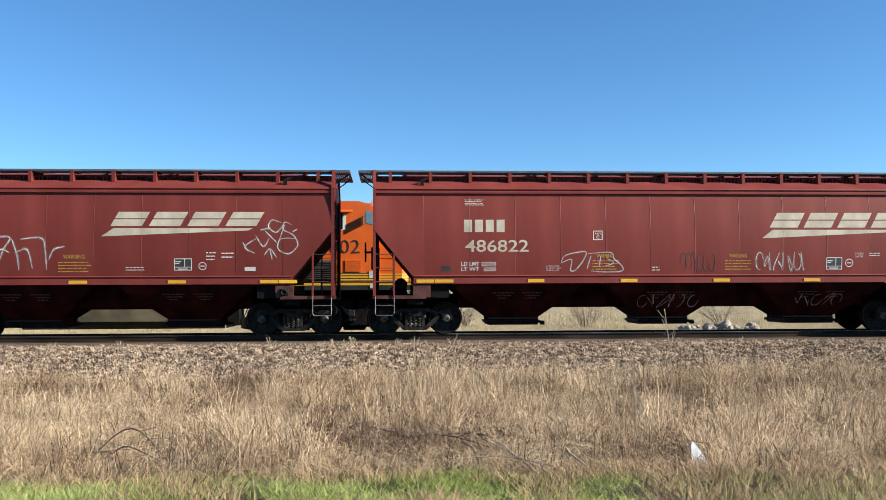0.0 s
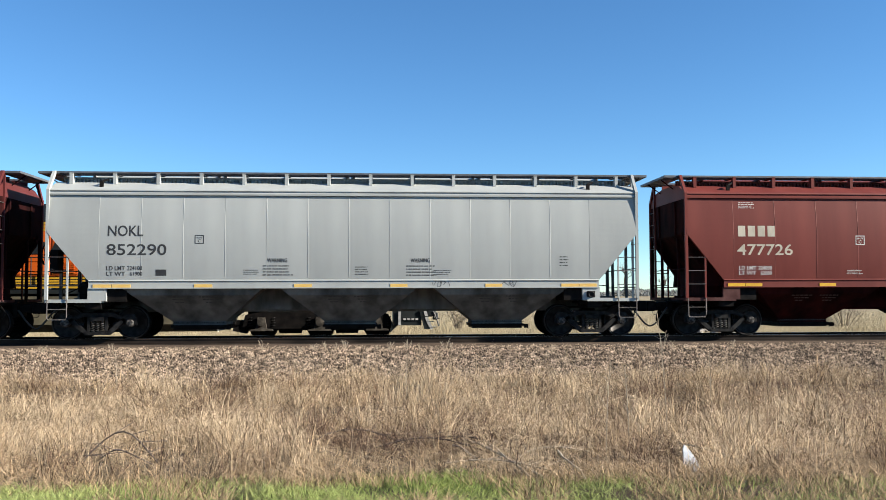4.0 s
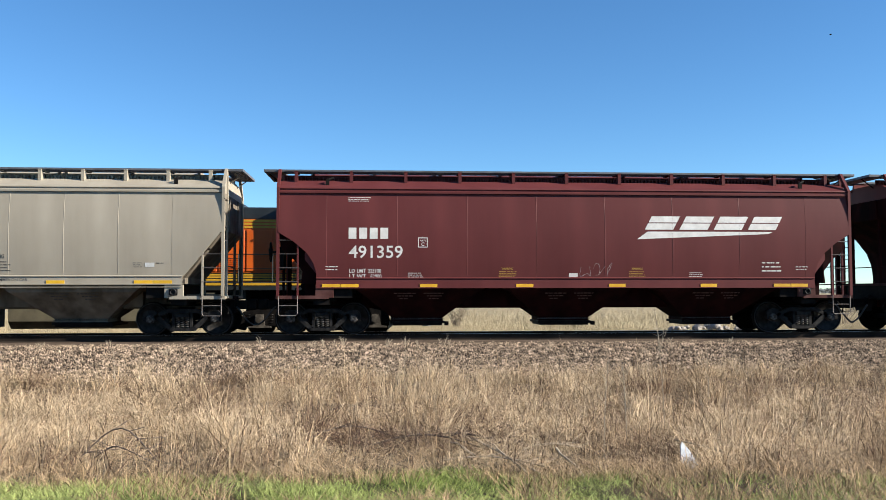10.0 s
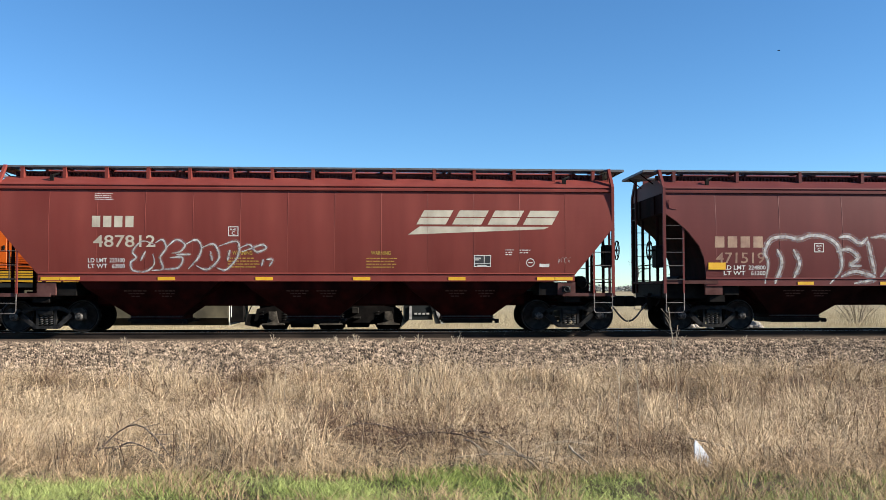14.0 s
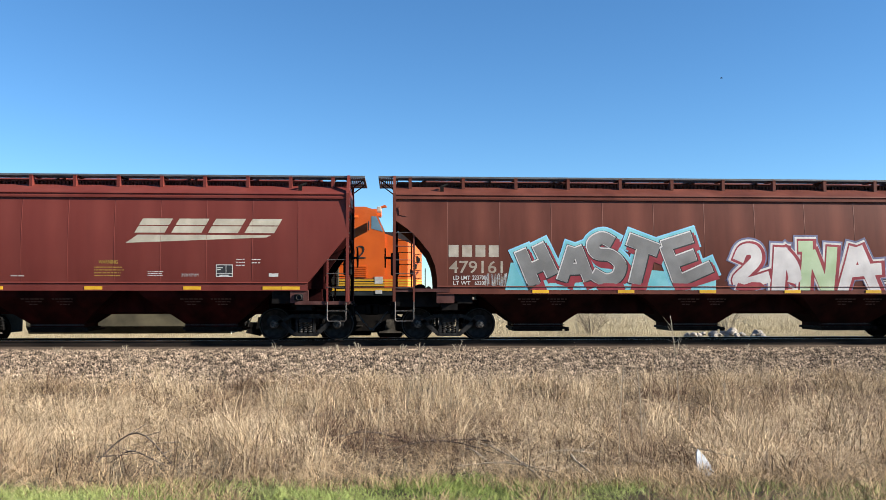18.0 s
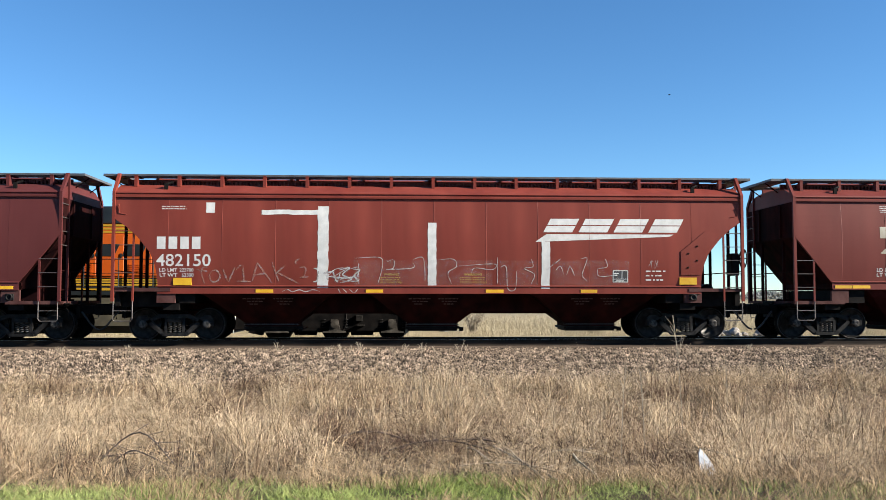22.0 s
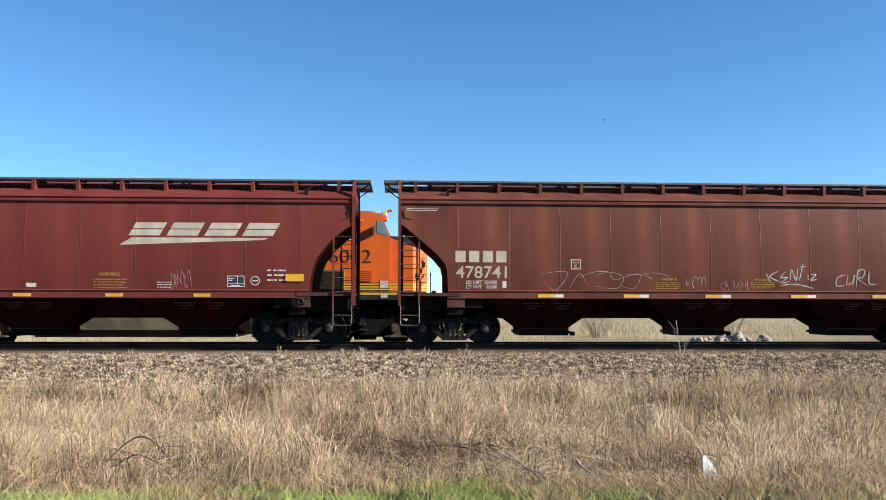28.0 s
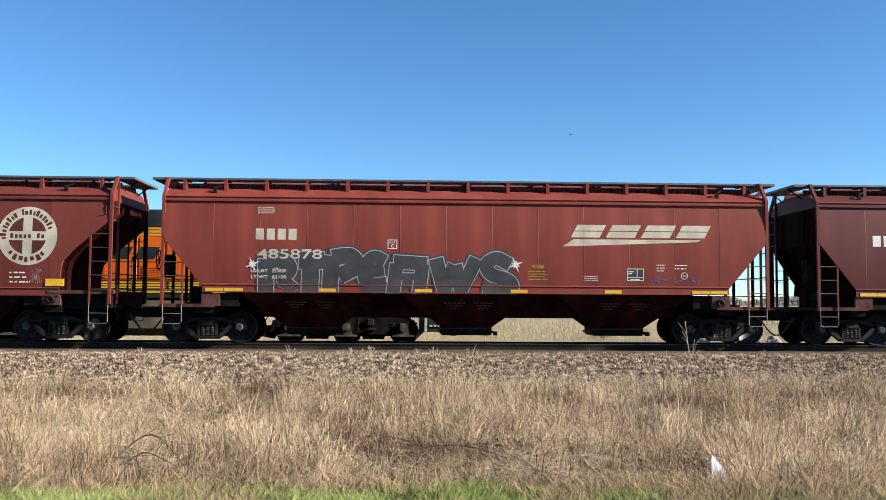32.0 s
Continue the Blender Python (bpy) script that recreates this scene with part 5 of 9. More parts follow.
fine_print(CAR[2], 3, 5.78, 1.78, 6.01, 1.92, M_WHITE)
patch(CAR[2], 6.08, 1.79, 6.34, 1.89, M_WHITE)
stencil_sign(CAR[2], -5.64, 1.78, -5.38, 1.93, M_DARKMARK)
text(CAR[3], "NOKL", -6.57, 2.84, -5.62, 3.14, M_DARKMARK)
text(CAR[3], "852290", -6.60, 2.32, -4.99, 2.63, M_DARKMARK)
text(CAR[3], "LD LMT", -6.61, 1.91, -6.11, 2.03, M_DARKMARK)
text(CAR[3], "224100", -6.05, 1.91, -5.65, 2.03, M_DARKMARK)
text(CAR[3], "LT WT", -6.61, 1.76, -6.11, 1.87, M_DARKMARK)
text(CAR[3], "61900", -5.98, 1.76, -5.65, 1.87, M_DARKMARK)
plate_sign(CAR[3], -4.23, 2.64, -3.98, 2.88, M_DARKMARK)
warning(CAR[3], -2.38, 1.76, -1.49, 2.24, M_DARKMARK)
warning(CAR[3], 1.60, 1.75, 2.47, 2.24, M_DARKMARK)
fine_print(CAR[3], 3, -2.91, 1.79, -2.46, 1.93, M_DARKMARK)
fine_print(CAR[3], 4, 0.17, 1.78, 0.55, 2.02, M_DARKMARK)
fine_print(CAR[3], 3, 2.37, 1.78, 2.88, 1.92, M_DARKMARK)
fine_print(CAR[3], 4, 5.95, 2.02, 6.22, 2.31, M_DARKMARK)
stencil_sign(CAR[3], -5.29, 1.76, -5.00, 1.93, M_DARKMARK)
scribble(CAR[3], 14, 4, 0.02, 2.34, 1.44, 2.83, 1.61, M_DARKMARK)
scribble(CAR[3], 15, 4, 0.02, 4.28, 1.43, 4.74, 1.64, M_DARKMARK)
owner_blocks(CAR[4], -6.66, 2.87, -5.49, 3.18, M_CREAM)
text(CAR[4], "477726", -6.69, 2.33, -5.04, 2.65, M_CREAM)
text(CAR[4], "LD LMT", -6.63, 1.91, -6.12, 2.02, M_WHITE)
text(CAR[4], "224000", -6.06, 1.91, -5.66, 2.02, M_WHITE)
text(CAR[4], "LT WT", -6.63, 1.76, -6.12, 1.87, M_WHITE)
text(CAR[4], "62000", -5.99, 1.76, -5.66, 1.87, M_WHITE)
fine_print(CAR[4], 4, -6.62, 3.69, -6.14, 3.87, M_WHITE)
plate_sign(CAR[4], -3.15, 2.63, -2.88, 2.90, M_WHITE)
warning(CAR[4], -2.09, 1.75, -1.18, 2.22, M_WARN)
warning(CAR[4], 1.48, 1.75, 2.34, 2.22, M_WARN)
slant_emblem(CAR[4], 2.26, 2.67, 6.59, 3.33, M_CREAM)
stencil_sign(CAR[4], 4.77, 1.78, 5.23, 2.11, M_WHITE)
fine_print(CAR[4], 3, 5.35, 2.06, 5.66, 2.27, M_WHITE)
fine_print(CAR[4], 2, 5.77, 2.14, 6.03, 2.27, M_WHITE)
fine_print(CAR[4], 3, -3.41, 1.78, -2.91, 1.91, M_WHITE)
fine_print(CAR[4], 3, 2.93, 1.78, 3.41, 1.90, M_WHITE)
fine_print(CAR[4], 1, -0.77, 1.77, -0.39, 1.82, M_WHITE)
fine_print(CAR[4], 2, 3.83, 1.78, 4.42, 1.85, M_WHITE)
patch(CAR[4], 6.21, 1.77, 6.49, 1.87, M_WHITE)
fine_print(CAR[5], 1, -7.24, 2.38, -5.75, 2.48, M_GHOST)
text(CAR[5], "480085", -7.19, 1.90, -5.75, 2.19, M_CREAM)
text(CAR[5], "LD LMT", -7.08, 1.74, -6.66, 1.85, M_WHITE)
text(CAR[5], "222500", -6.60, 1.74, -6.26, 1.85, M_WHITE)
text(CAR[5], "LT WT", -7.08, 1.59, -6.66, 1.70, M_WHITE)
text(CAR[5], "62500", -6.55, 1.59, -6.27, 1.70, M_WHITE)
plate_sign(CAR[5], -4.14, 2.14, -3.88, 2.42, M_WHITE)
fine_print(CAR[5], 2, -7.34, 3.87, -6.36, 3.93, M_WHITE)
scribble(CAR[5], 23, 3, 0.025, -6.10, 1.65, -5.66, 1.86, M_CHALK)
warning(CAR[5], -1.77, 1.60, -0.89, 1.92, M_WARN)
warning(CAR[5], 1.00, 1.60, 1.92, 1.93, M_WARN)
round_emblem(CAR[5], 4.79, 2.96, 0.79, M_CREAM)
stencil_sign(CAR[5], 5.11, 1.61, 5.59, 1.95, M_WHITE)
ring_mark(CAR[5], 5.92, 1.79, 0.11)
fine_print(CAR[5], 3, 6.55, 1.51, 6.87, 1.70, M_WHITE)
text(CAR[6], "COER", -7.17, 2.83, -6.24, 3.06, M_DARKMARK)
text(CAR[6], "309903", -7.15, 2.42, -5.82, 2.66, M_DARKMARK)
text(CAR[6], "LD LMT", -7.14, 2.08, -6.63, 2.19, M_DARKMARK)
text(CAR[6], "223400", -6.57, 2.08, -6.16, 2.19, M_DARKMARK)
text(CAR[6], "LT WT", -7.14, 1.92, -6.63, 2.03, M_DARKMARK)
text(CAR[6], "62600", -6.50, 1.92, -6.16, 2.04, M_DARKMARK)
text(CAR[6], "CU FT", -7.14, 1.77, -6.63, 1.88, M_DARKMARK)
text(CAR[6], "5470", -6.43, 1.77, -6.16, 1.88, M_DARKMARK)
warning(CAR[6], -2.96, 1.77, -2.11, 2.23, M_DARKMARK)
warning(CAR[6], 2.17, 1.79, 3.00, 2.25, M_DARKMARK)
fine_print(CAR[6], 3, -1.95, 1.78, -1.47, 1.90, M_DARKMARK)
fine_print(CAR[6], 3, 1.64, 1.78, 2.08, 1.91, M_DARKMARK)
fine_print(CAR[6], 3, 6.21, 1.90, 6.47, 2.04, M_DARKMARK)
fine_print(CAR[6], 1, 6.84, 2.00, 7.04, 2.04, M_DARKMARK)
patch(CAR[6], 6.54, 1.91, 6.79, 2.03, M_WHITE)
stencil_sign(CAR[6], -5.99, 1.77, -5.69, 1.94, M_DARKMARK)
SILL = -1.6062
text(CAR[6], "DO NOT HAMMER ON CAR", -3.30, 1.525, -1.97, 1.60, M_DARKMARK, SILL)
text(CAR[6], "DO NOT HAMMER ON CAR", 2.05, 1.525, 3.40, 1.60, M_DARKMARK, SILL)
text(CAR[6], "VENT CAR WHEN UNLOADING", -0.45, 1.53, 0.55, 1.585, M_DARKMARK, SILL)
owner_blocks(CAR[7], -6.29, 2.70, -5.11, 3.01, M_WHITE)
text(CAR[7], "491359", -6.28, 2.16, -4.78, 2.51, M_WHITE)
text(CAR[7], "LD LMT", -6.27, 1.75, -5.80, 1.86, M_WHITE)
text(CAR[7], "223100", -5.75, 1.75, -5.38, 1.86, M_WHITE)
text(CAR[7], "LT WT", -6.27, 1.60, -5.80, 1.71, M_WHITE)
text(CAR[7], "62900", -5.68, 1.60, -5.37, 1.71, M_WHITE)
fine_print(CAR[7], 3, -6.30, 3.75, -5.57, 3.88, M_WHITE)
plate_sign(CAR[7], -4.35, 2.46, -4.08, 2.74, M_WHITE)
warning(CAR[7], -2.06, 1.63, -1.53, 1.90, M_WARN)
warning(CAR[7], 1.69, 1.63, 2.20, 1.90, M_WARN)
slant_emblem(CAR[7], 1.91, 2.71, 6.22, 3.37, M_WHITE)
fine_print(CAR[7], 3, -4.63, 1.62, -4.18, 1.76, M_WHITE)
fine_print(CAR[7], 3, 3.45, 1.63, 3.91, 1.77, M_WHITE)
patch(CAR[7], -0.05, 1.63, 0.20, 1.74, M_WHITE)
scribble(CAR[7], 31, 5, 0.012, 0.29, 1.65, 1.21, 2.04, M_CHALK)
fine_print(CAR[7], 3, 5.60, 1.78, 6.24, 2.08, M_WHITE)
fine_print(CAR[7], 2, 6.61, 1.83, 7.00, 1.95, M_WHITE)
fine_print(CAR[7], 2, -6.93, 1.82, -6.54, 1.95, M_WHITE)
owner_blocks(CAR[8], -7.34, 2.54, -6.18, 2.89, M_CREAM)
text(CAR[8], "480336", -7.38, 2.09, -5.91, 2.43, M_CREAM)
text(CAR[8], "LD LMT", -7.11, 1.93, -6.69, 2.04, M_WHITE)
text(CAR[8], "221000", -6.63, 1.93, -6.29, 2.04, M_WHITE)
text(CAR[8], "LT WT", -7.12, 1.78, -6.69, 1.89, M_WHITE)
text(CAR[8], "62000", -6.58, 1.78, -6.30, 1.89, M_WHITE)
scribble(CAR[8], 32, 6, 0.015, -6.19, 1.64, -5.80, 2.04, M_CHALK)
fine_print(CAR[8], 2, -7.43, 3.82, -6.41, 3.91, M_WHITE)
plate_sign(CAR[8], -4.11, 2.17, -3.83, 2.45, M_WHITE)
scribble(CAR[8], 33, 5, 0.015, -4.39, 1.63, -3.98, 1.99, M_CHALK)
warning(CAR[8], -1.77, 1.60, -0.94, 1.91, M_WARN)
warning(CAR[8], 1.07, 1.60, 1.89, 1.91, M_WARN)
slant_emblem(CAR[8], 2.70, 2.76, 6.96, 3.42, M_CREAM)
ring_mark(CAR[8], 4.92, 1.80, 0.13)
stencil_sign(CAR[8], 5.19, 1.61, 5.63, 1.96, M_WHITE)
fine_print(CAR[8], 3, 6.53, 1.72, 7.31, 1.99, M_WHITE)
scribble(CAR[8], 34, 6, 0.012, 6.47, 2.05, 7.25, 2.23, M_CHALK)
patch(CAR[8], -1.65, 1.58, -1.20, 1.67, M_WHITE)
fine_print(CAR[8], 2, -3.13, 1.62, -2.25, 1.71, M_WHITE)
fine_print(CAR[8], 2, 2.20, 1.61, 2.84, 1.70, M_WHITE)
owner_blocks(CAR[9], -5.98, 2.93, -4.78, 3.24, M_CREAM)
text(CAR[9], "487812", -5.94, 2.38, -4.26, 2.71, M_CREAM)
text(CAR[9], "LD LMT", -6.08, 1.96, -5.57, 2.08, M_WHITE)
text(CAR[9], "223100", -5.50, 1.96, -5.09, 2.08, M_WHITE)
text(CAR[9], "LT WT", -6.08, 1.80, -5.56, 1.92, M_WHITE)
text(CAR[9], "62900", -5.43, 1.80, -5.09, 1.92, M_WHITE)
fine_print(CAR[9], 4, -5.93, 3.69, -5.39, 3.88, M_WHITE)
plate_sign(CAR[9], -2.28, 2.69, -2.00, 2.96, M_WHITE)
warning(CAR[9], -2.29, 1.82, -1.40, 2.29, M_WARN)
warning(CAR[9], 1.54, 1.82, 2.43, 2.29, M_WARN)
slant_emblem(CAR[9], 2.70, 2.75, 6.99, 3.44, M_CREAM)
stencil_sign(CAR[9], 4.56, 1.85, 5.04, 2.18, M_WHITE)
ring_mark(CAR[9], 6.16, 1.97, 0.12)
fine_print(CAR[9], 3, 5.45, 2.18, 5.68, 2.35, M_WHITE)
fine_print(CAR[9], 2, 5.85, 2.23, 6.18, 2.35, M_WHITE)
patch(CAR[9], 6.42, 1.85, 6.70, 1.94, M_WHITE)
scribble(CAR[9], 44, 4, 0.015, 6.95, 1.95, 7.31, 2.12, M_CHALK)
owner_blocks(CAR[10], -7.50, 2.41, -6.00, 2.73, M_GHOST)
text(CAR[10], "471519", -7.47, 1.96, -6.04, 2.27, M_GHOST)
text(CAR[10], "LD LMT", -7.23, 1.78, -6.60, 1.90, M_WHITE)
text(CAR[10], "224800", -6.51, 1.78, -6.01, 1.90, M_WHITE)
text(CAR[10], "LT WT", -7.23, 1.62, -6.60, 1.74, M_WHITE)
text(CAR[10], "61200", -6.43, 1.62, -6.01, 1.74, M_WHITE)
plate_sign(CAR[10], -4.58, 2.28, -4.30, 2.54, M_WHITE)
round_emblem(CAR[10], 6.61, 3.00, 0.80, M_CREAM)
stencil_sign(CAR[10], 5.04, 1.61, 5.57, 1.95, M_WHITE)
fine_print(CAR[10], 3, 5.92, 1.77, 6.37, 2.01, M_WHITE)
scribble(CAR[10], 46, 8, 0.05, 6.46, 1.58, 7.74, 2.08, M_CHALK)
scribble(CAR[10], 47, 7, 0.04, 5.08, 1.37, 6.42, 1.62, M_CHALK)
scribble(CAR[10], 48, 4, 0.02, 4.28, 1.66, 4.67, 2.07, M_CHALK)
ring_mark(CAR[10], 4.86, 1.77, 0.11)
owner_blocks(CAR[11], -6.62, 2.88, -5.41, 3.19, M_CREAM)
text(CAR[11], "477408", -6.61, 2.33, -4.96, 2.67, M_CREAM)
text(CAR[11], "LD LMT", -5.80, 1.92, -5.30, 2.02, M_WHITE)
text(CAR[11], "223900", -5.23, 1.92, -4.83, 2.02, M_WHITE)
text(CAR[11], "LT WT", -5.80, 1.77, -5.29, 1.88, M_WHITE)
text(CAR[11], "62100", -5.17, 1.77, -4.83, 1.88, M_WHITE)
fine_print(CAR[11], 4, -6.59, 3.69, -6.04, 3.86, M_WHITE)
plate_sign(CAR[11], -3.13, 2.64, -2.83, 2.91, M_WHITE)
fan_tag(CAR[11], -4.67, 1.45, -3.61, 2.24, M_CHALK)
warning(CAR[11], -2.10, 1.79, -1.16, 2.24, M_WARN)
warning(CAR[11], 1.46, 1.80, 2.29, 2.25, M_WARN)
slant_emblem(CAR[11], 2.30, 2.72, 6.57, 3.40, M_CREAM)
stencil_sign(CAR[11], 4.76, 1.79, 5.22, 2.13, M_WHITE)
fine_print(CAR[11], 3, 5.31, 2.09, 5.58, 2.30, M_WHITE)
fine_print(CAR[11], 2, 5.74, 2.16, 6.01, 2.30, M_WHITE)
patch(CAR[11], 6.21, 1.80, 6.47, 1.89, M_WHITE)
fine_print(CAR[11], 3, -3.39, 1.79, -2.91, 1.93, M_WHITE)
fine_print(CAR[11], 3, 2.90, 1.81, 3.35, 1.95, M_WHITE)
fine_print(CAR[11], 2, 3.82, 1.80, 4.35, 1.88, M_WHITE)
fine_print(CAR[11], 1, -0.78, 1.79, -0.36, 1.84, M_WHITE)
scribble(CAR[11], 51, 5, 0.01, -7.73, 2.73, -7.14, 3.17, M_SMUDGE)
owner_blocks(CAR[12], -7.29, 2.36, -5.78, 2.69, M_FADED)
text(CAR[12], "479161", -7.28, 1.90, -5.76, 2.25, M_FADED)
text(CAR[12], "LD LMT", -7.16, 1.72, -6.68, 1.83, M_WHITE)
text(CAR[12], "223700", -6.62, 1.72, -6.23, 1.84, M_WHITE)
text(CAR[12], "LT WT", -7.16, 1.57, -6.67, 1.68, M_WHITE)
text(CAR[12], "62300", -6.55, 1.57, -6.23, 1.68, M_WHITE)
scribble(CAR[12], 52, 9, 0.03, -6.24, 1.52, -5.65, 1.90, M_CHALK)
round_emblem(CAR[12], 6.62, 2.97, 0.79, M_FADED)
stencil_sign(CAR[12], 5.25, 1.62, 5.55, 1.93, M_WHITE)
fine_print(CAR[12], 3, 6.28, 1.61, 7.01, 1.90, M_WHITE)
scribble(CAR[12], 53, 4, 0.012, 7.24, 1.83, 7.46, 2.09, M_CHALK)
text(CAR[13], "AOK", -6.70, 2.91, -5.84, 3.21, M_WHITE)
text(CAR[13], "600237", -6.72, 2.43, -5.12, 2.75, M_WHITE)
text(CAR[13], "LD LMT", -6.71, 2.08, -6.20, 2.20, M_WHITE)
text(CAR[13], "223300", -6.13, 2.08, -5.73, 2.20, M_WHITE)
text(CAR[13], "LT WT", -6.71, 1.92, -6.20, 2.04, M_WHITE)
text(CAR[13], "62700", -6.06, 1.92, -5.73, 2.04, M_WHITE)
text(CAR[13], "CU FT", -6.70, 1.76, -6.19, 1.88, M_WHITE)
text(CAR[13], "5200", -6.00, 1.76, -5.72, 1.88, M_WHITE)
fine_print(CAR[13], 3, -6.68, 3.68, -5.99, 3.82, M_WHITE)
warning(CAR[13], -2.04, 1.77, -1.14, 2.24, M_WARN)
warning(CAR[13], 1.33, 1.77, 2.19, 2.25, M_WARN)
fine_print(CAR[13], 3, -3.37, 1.79, -2.92, 1.92, M_WHITE)
fine_print(CAR[13], 3, 3.06, 1.79, 3.49, 1.93, M_WHITE)
fine_print(CAR[13], 3, 5.79, 1.78, 6.02, 1.92, M_WHITE)
patch(CAR[13], 6.10, 1.79, 6.36, 1.90, M_WHITE)
stencil_sign(CAR[13], -5.65, 1.77, -5.35, 1.94, M_DARKMARK)
owner_blocks(CAR[14], -7.61, 2.55, -6.34, 2.89, M_WHITE)
text(CAR[14], "482150", -7.63, 2.07, -6.14, 2.41, M_WHITE)
text(CAR[14], "LD LMT", -7.54, 1.92, -7.05, 2.02, M_WHITE)
text(CAR[14], "223700", -6.99, 1.92, -6.61, 2.02, M_WHITE)
text(CAR[14], "LT WT", -7.53, 1.78, -7.05, 1.88, M_WHITE)
text(CAR[14], "62300", -6.93, 1.78, -6.61, 1.88, M_WHITE)
patch(CAR[14], -4.76, 3.52, -3.13, 3.65, M_WHITE)
patch(CAR[14], -3.20, 1.48, -2.90, 3.76, M_WHITE)
patch(CAR[14], -0.12, 1.54, 0.12, 3.31, M_WHITE)
patch(CAR[14], 3.09, 1.46, 3.33, 2.79, M_WHITE)
patch(CAR[14], -6.29, 3.56, -6.05, 3.85, M_WHITE)
slant_emblem(CAR[14], 2.91, 2.78, 7.19, 3.44, M_WHITE)
fine_print(CAR[14], 2, -7.50, 3.65, -6.82, 3.76, M_WHITE)
warning(CAR[14], -1.46, 1.61, -0.76, 1.89, M_WARN)
warning(CAR[14], 0.78, 1.61, 1.59, 1.89, M_WARN)
stencil_sign(CAR[14], 5.13, 1.64, 5.57, 1.98, M_WHITE)
fine_print(CAR[14], 3, 6.08, 1.68, 6.65, 2.00, M_WHITE)
scribble(CAR[14], 64, 4, 0.012, 6.15, 2.03, 6.50, 2.26, M_CHALK)
owner_blocks(CAR[15], -5.96, 2.92, -4.73, 3.25, M_CREAM)
text(CAR[15], "487699", -5.94, 2.37, -4.12, 2.69, M_CREAM)
text(CAR[15], "LD LMT", -6.06, 1.95, -5.54, 2.06, M_WHITE)
text(CAR[15], "223300", -5.48, 1.95, -5.07, 2.06, M_WHITE)
text(CAR[15], "LT WT", -6.06, 1.81, -5.54, 1.92, M_WHITE)
text(CAR[15], "62700", -5.41, 1.81, -5.07, 1.92, M_WHITE)
fine_print(CAR[15], 4, -5.92, 3.67, -5.38, 3.86, M_WHITE)
plate_sign(CAR[15], -2.27, 2.67, -2.00, 2.94, M_WHITE)
warning(CAR[15], -2.27, 1.80, -1.45, 2.27, M_WARN)
warning(CAR[15], 1.54, 1.80, 2.40, 2.27, M_WARN)
slant_emblem(CAR[15], 2.67, 2.71, 6.97, 3.44, M_CREAM)
stencil_sign(CAR[15], 4.55, 1.83, 5.01, 2.17, M_WHITE)
ring_mark(CAR[15], 5.25, 2.00, 0.12)
fine_print(CAR[15], 3, 5.42, 2.13, 5.75, 2.32, M_WHITE)
fine_print(CAR[15], 2, 5.85, 2.20, 6.16, 2.32, M_WHITE)
patch(CAR[15], 6.41, 1.82, 6.68, 1.92, M_WHITE)
scribble(CAR[15], 73, 4, 0.01, 0.38, 1.78, 0.73, 2.03, M_CHALK)
fine_print(CAR[15], 3, 3.31, 1.82, 3.75, 1.96, M_WHITE)
fine_print(CAR[15], 2, -0.55, 1.81, -0.33, 1.94, M_WHITE)
owner_blocks(CAR[16], -6.34, 2.57, -5.16, 2.88, M_FADED)
text(CAR[16], "489868", -6.33, 2.09, -4.67, 2.43, M_FADED)
text(CAR[16], "LD LMT", -6.19, 1.83, -5.75, 1.94, M_WHITE)
text(CAR[16], "224900", -5.70, 1.83, -5.36, 1.94, M_WHITE)
text(CAR[16], "LT WT", -6.19, 1.67, -5.75, 1.79, M_WHITE)
text(CAR[16], "61100", -5.64, 1.67, -5.35, 1.79, M_WHITE)
fine_print(CAR[16], 3, -6.33, 3.73, -5.70, 3.85, M_WHITE)
plate_sign(CAR[16], -3.76, 2.33, -3.48, 2.60, M_WHITE)
warning(CAR[16], -3.49, 1.68, -2.77, 2.12, M_WARN)
warning(CAR[16], 1.93, 1.69, 2.72, 2.13, M_WARN)
slant_emblem(CAR[16], 1.82, 2.85, 6.13, 3.51, M_FADED)
fine_print(CAR[16], 3, 4.95, 1.71, 5.73, 1.99, M_WHITE)
patch(CAR[16], 6.27, 1.69, 6.38, 1.90, M_WHITE)
scribble(CAR[16], 74, 6, 0.02, -2.59, 3.15, -1.90, 3.33, M_LIME)
scribble(CAR[16], 75, 6, 0.02, 0.20, 1.38, 1.16, 1.57, M_LIME)
fine_print(CAR[16], 3, 2.85, 1.71, 3.27, 1.83, M_WHITE)
slant_emblem(CAR[17], 2.65, 2.77, 7.05, 3.40, M_CREAM)
warning(CAR[17], -2.62, 1.57, -1.80, 2.01, M_WARN)
warning(CAR[17], 1.96, 1.57, 2.89, 2.02, M_WARN)
patch(CAR[17], 0.14, 1.61, 0.42, 1.72, M_WHITE)
stencil_sign(CAR[17], 5.60, 1.62, 6.08, 1.93, M_WHITE)
ring_mark(CAR[17], 6.37, 1.79, 0.13)
fine_print(CAR[17], 3, 6.70, 1.78, 7.29, 2.13, M_WHITE)
scribble(CAR[17], 81, 6, 0.015, 4.07, 1.56, 4.63, 2.09, M_CHALK)
fine_print(CAR[17], 3, 3.68, 1.59, 4.11, 1.77, M_WHITE)
owner_blocks(CAR[17], -7.45, 2.55, -6.28, 2.86, M_CREAM)
text(CAR[17], "483060", -7.45, 2.09, -5.89, 2.42, M_CREAM)
text(CAR[17], "LD LMT", -7.26, 1.89, -6.84, 1.98, M_WHITE)
text(CAR[17], "223300", -6.75, 1.90, -6.33, 1.99, M_WHITE)
text(CAR[17], "LT WT", -7.27, 1.73, -6.89, 1.83, M_WHITE)
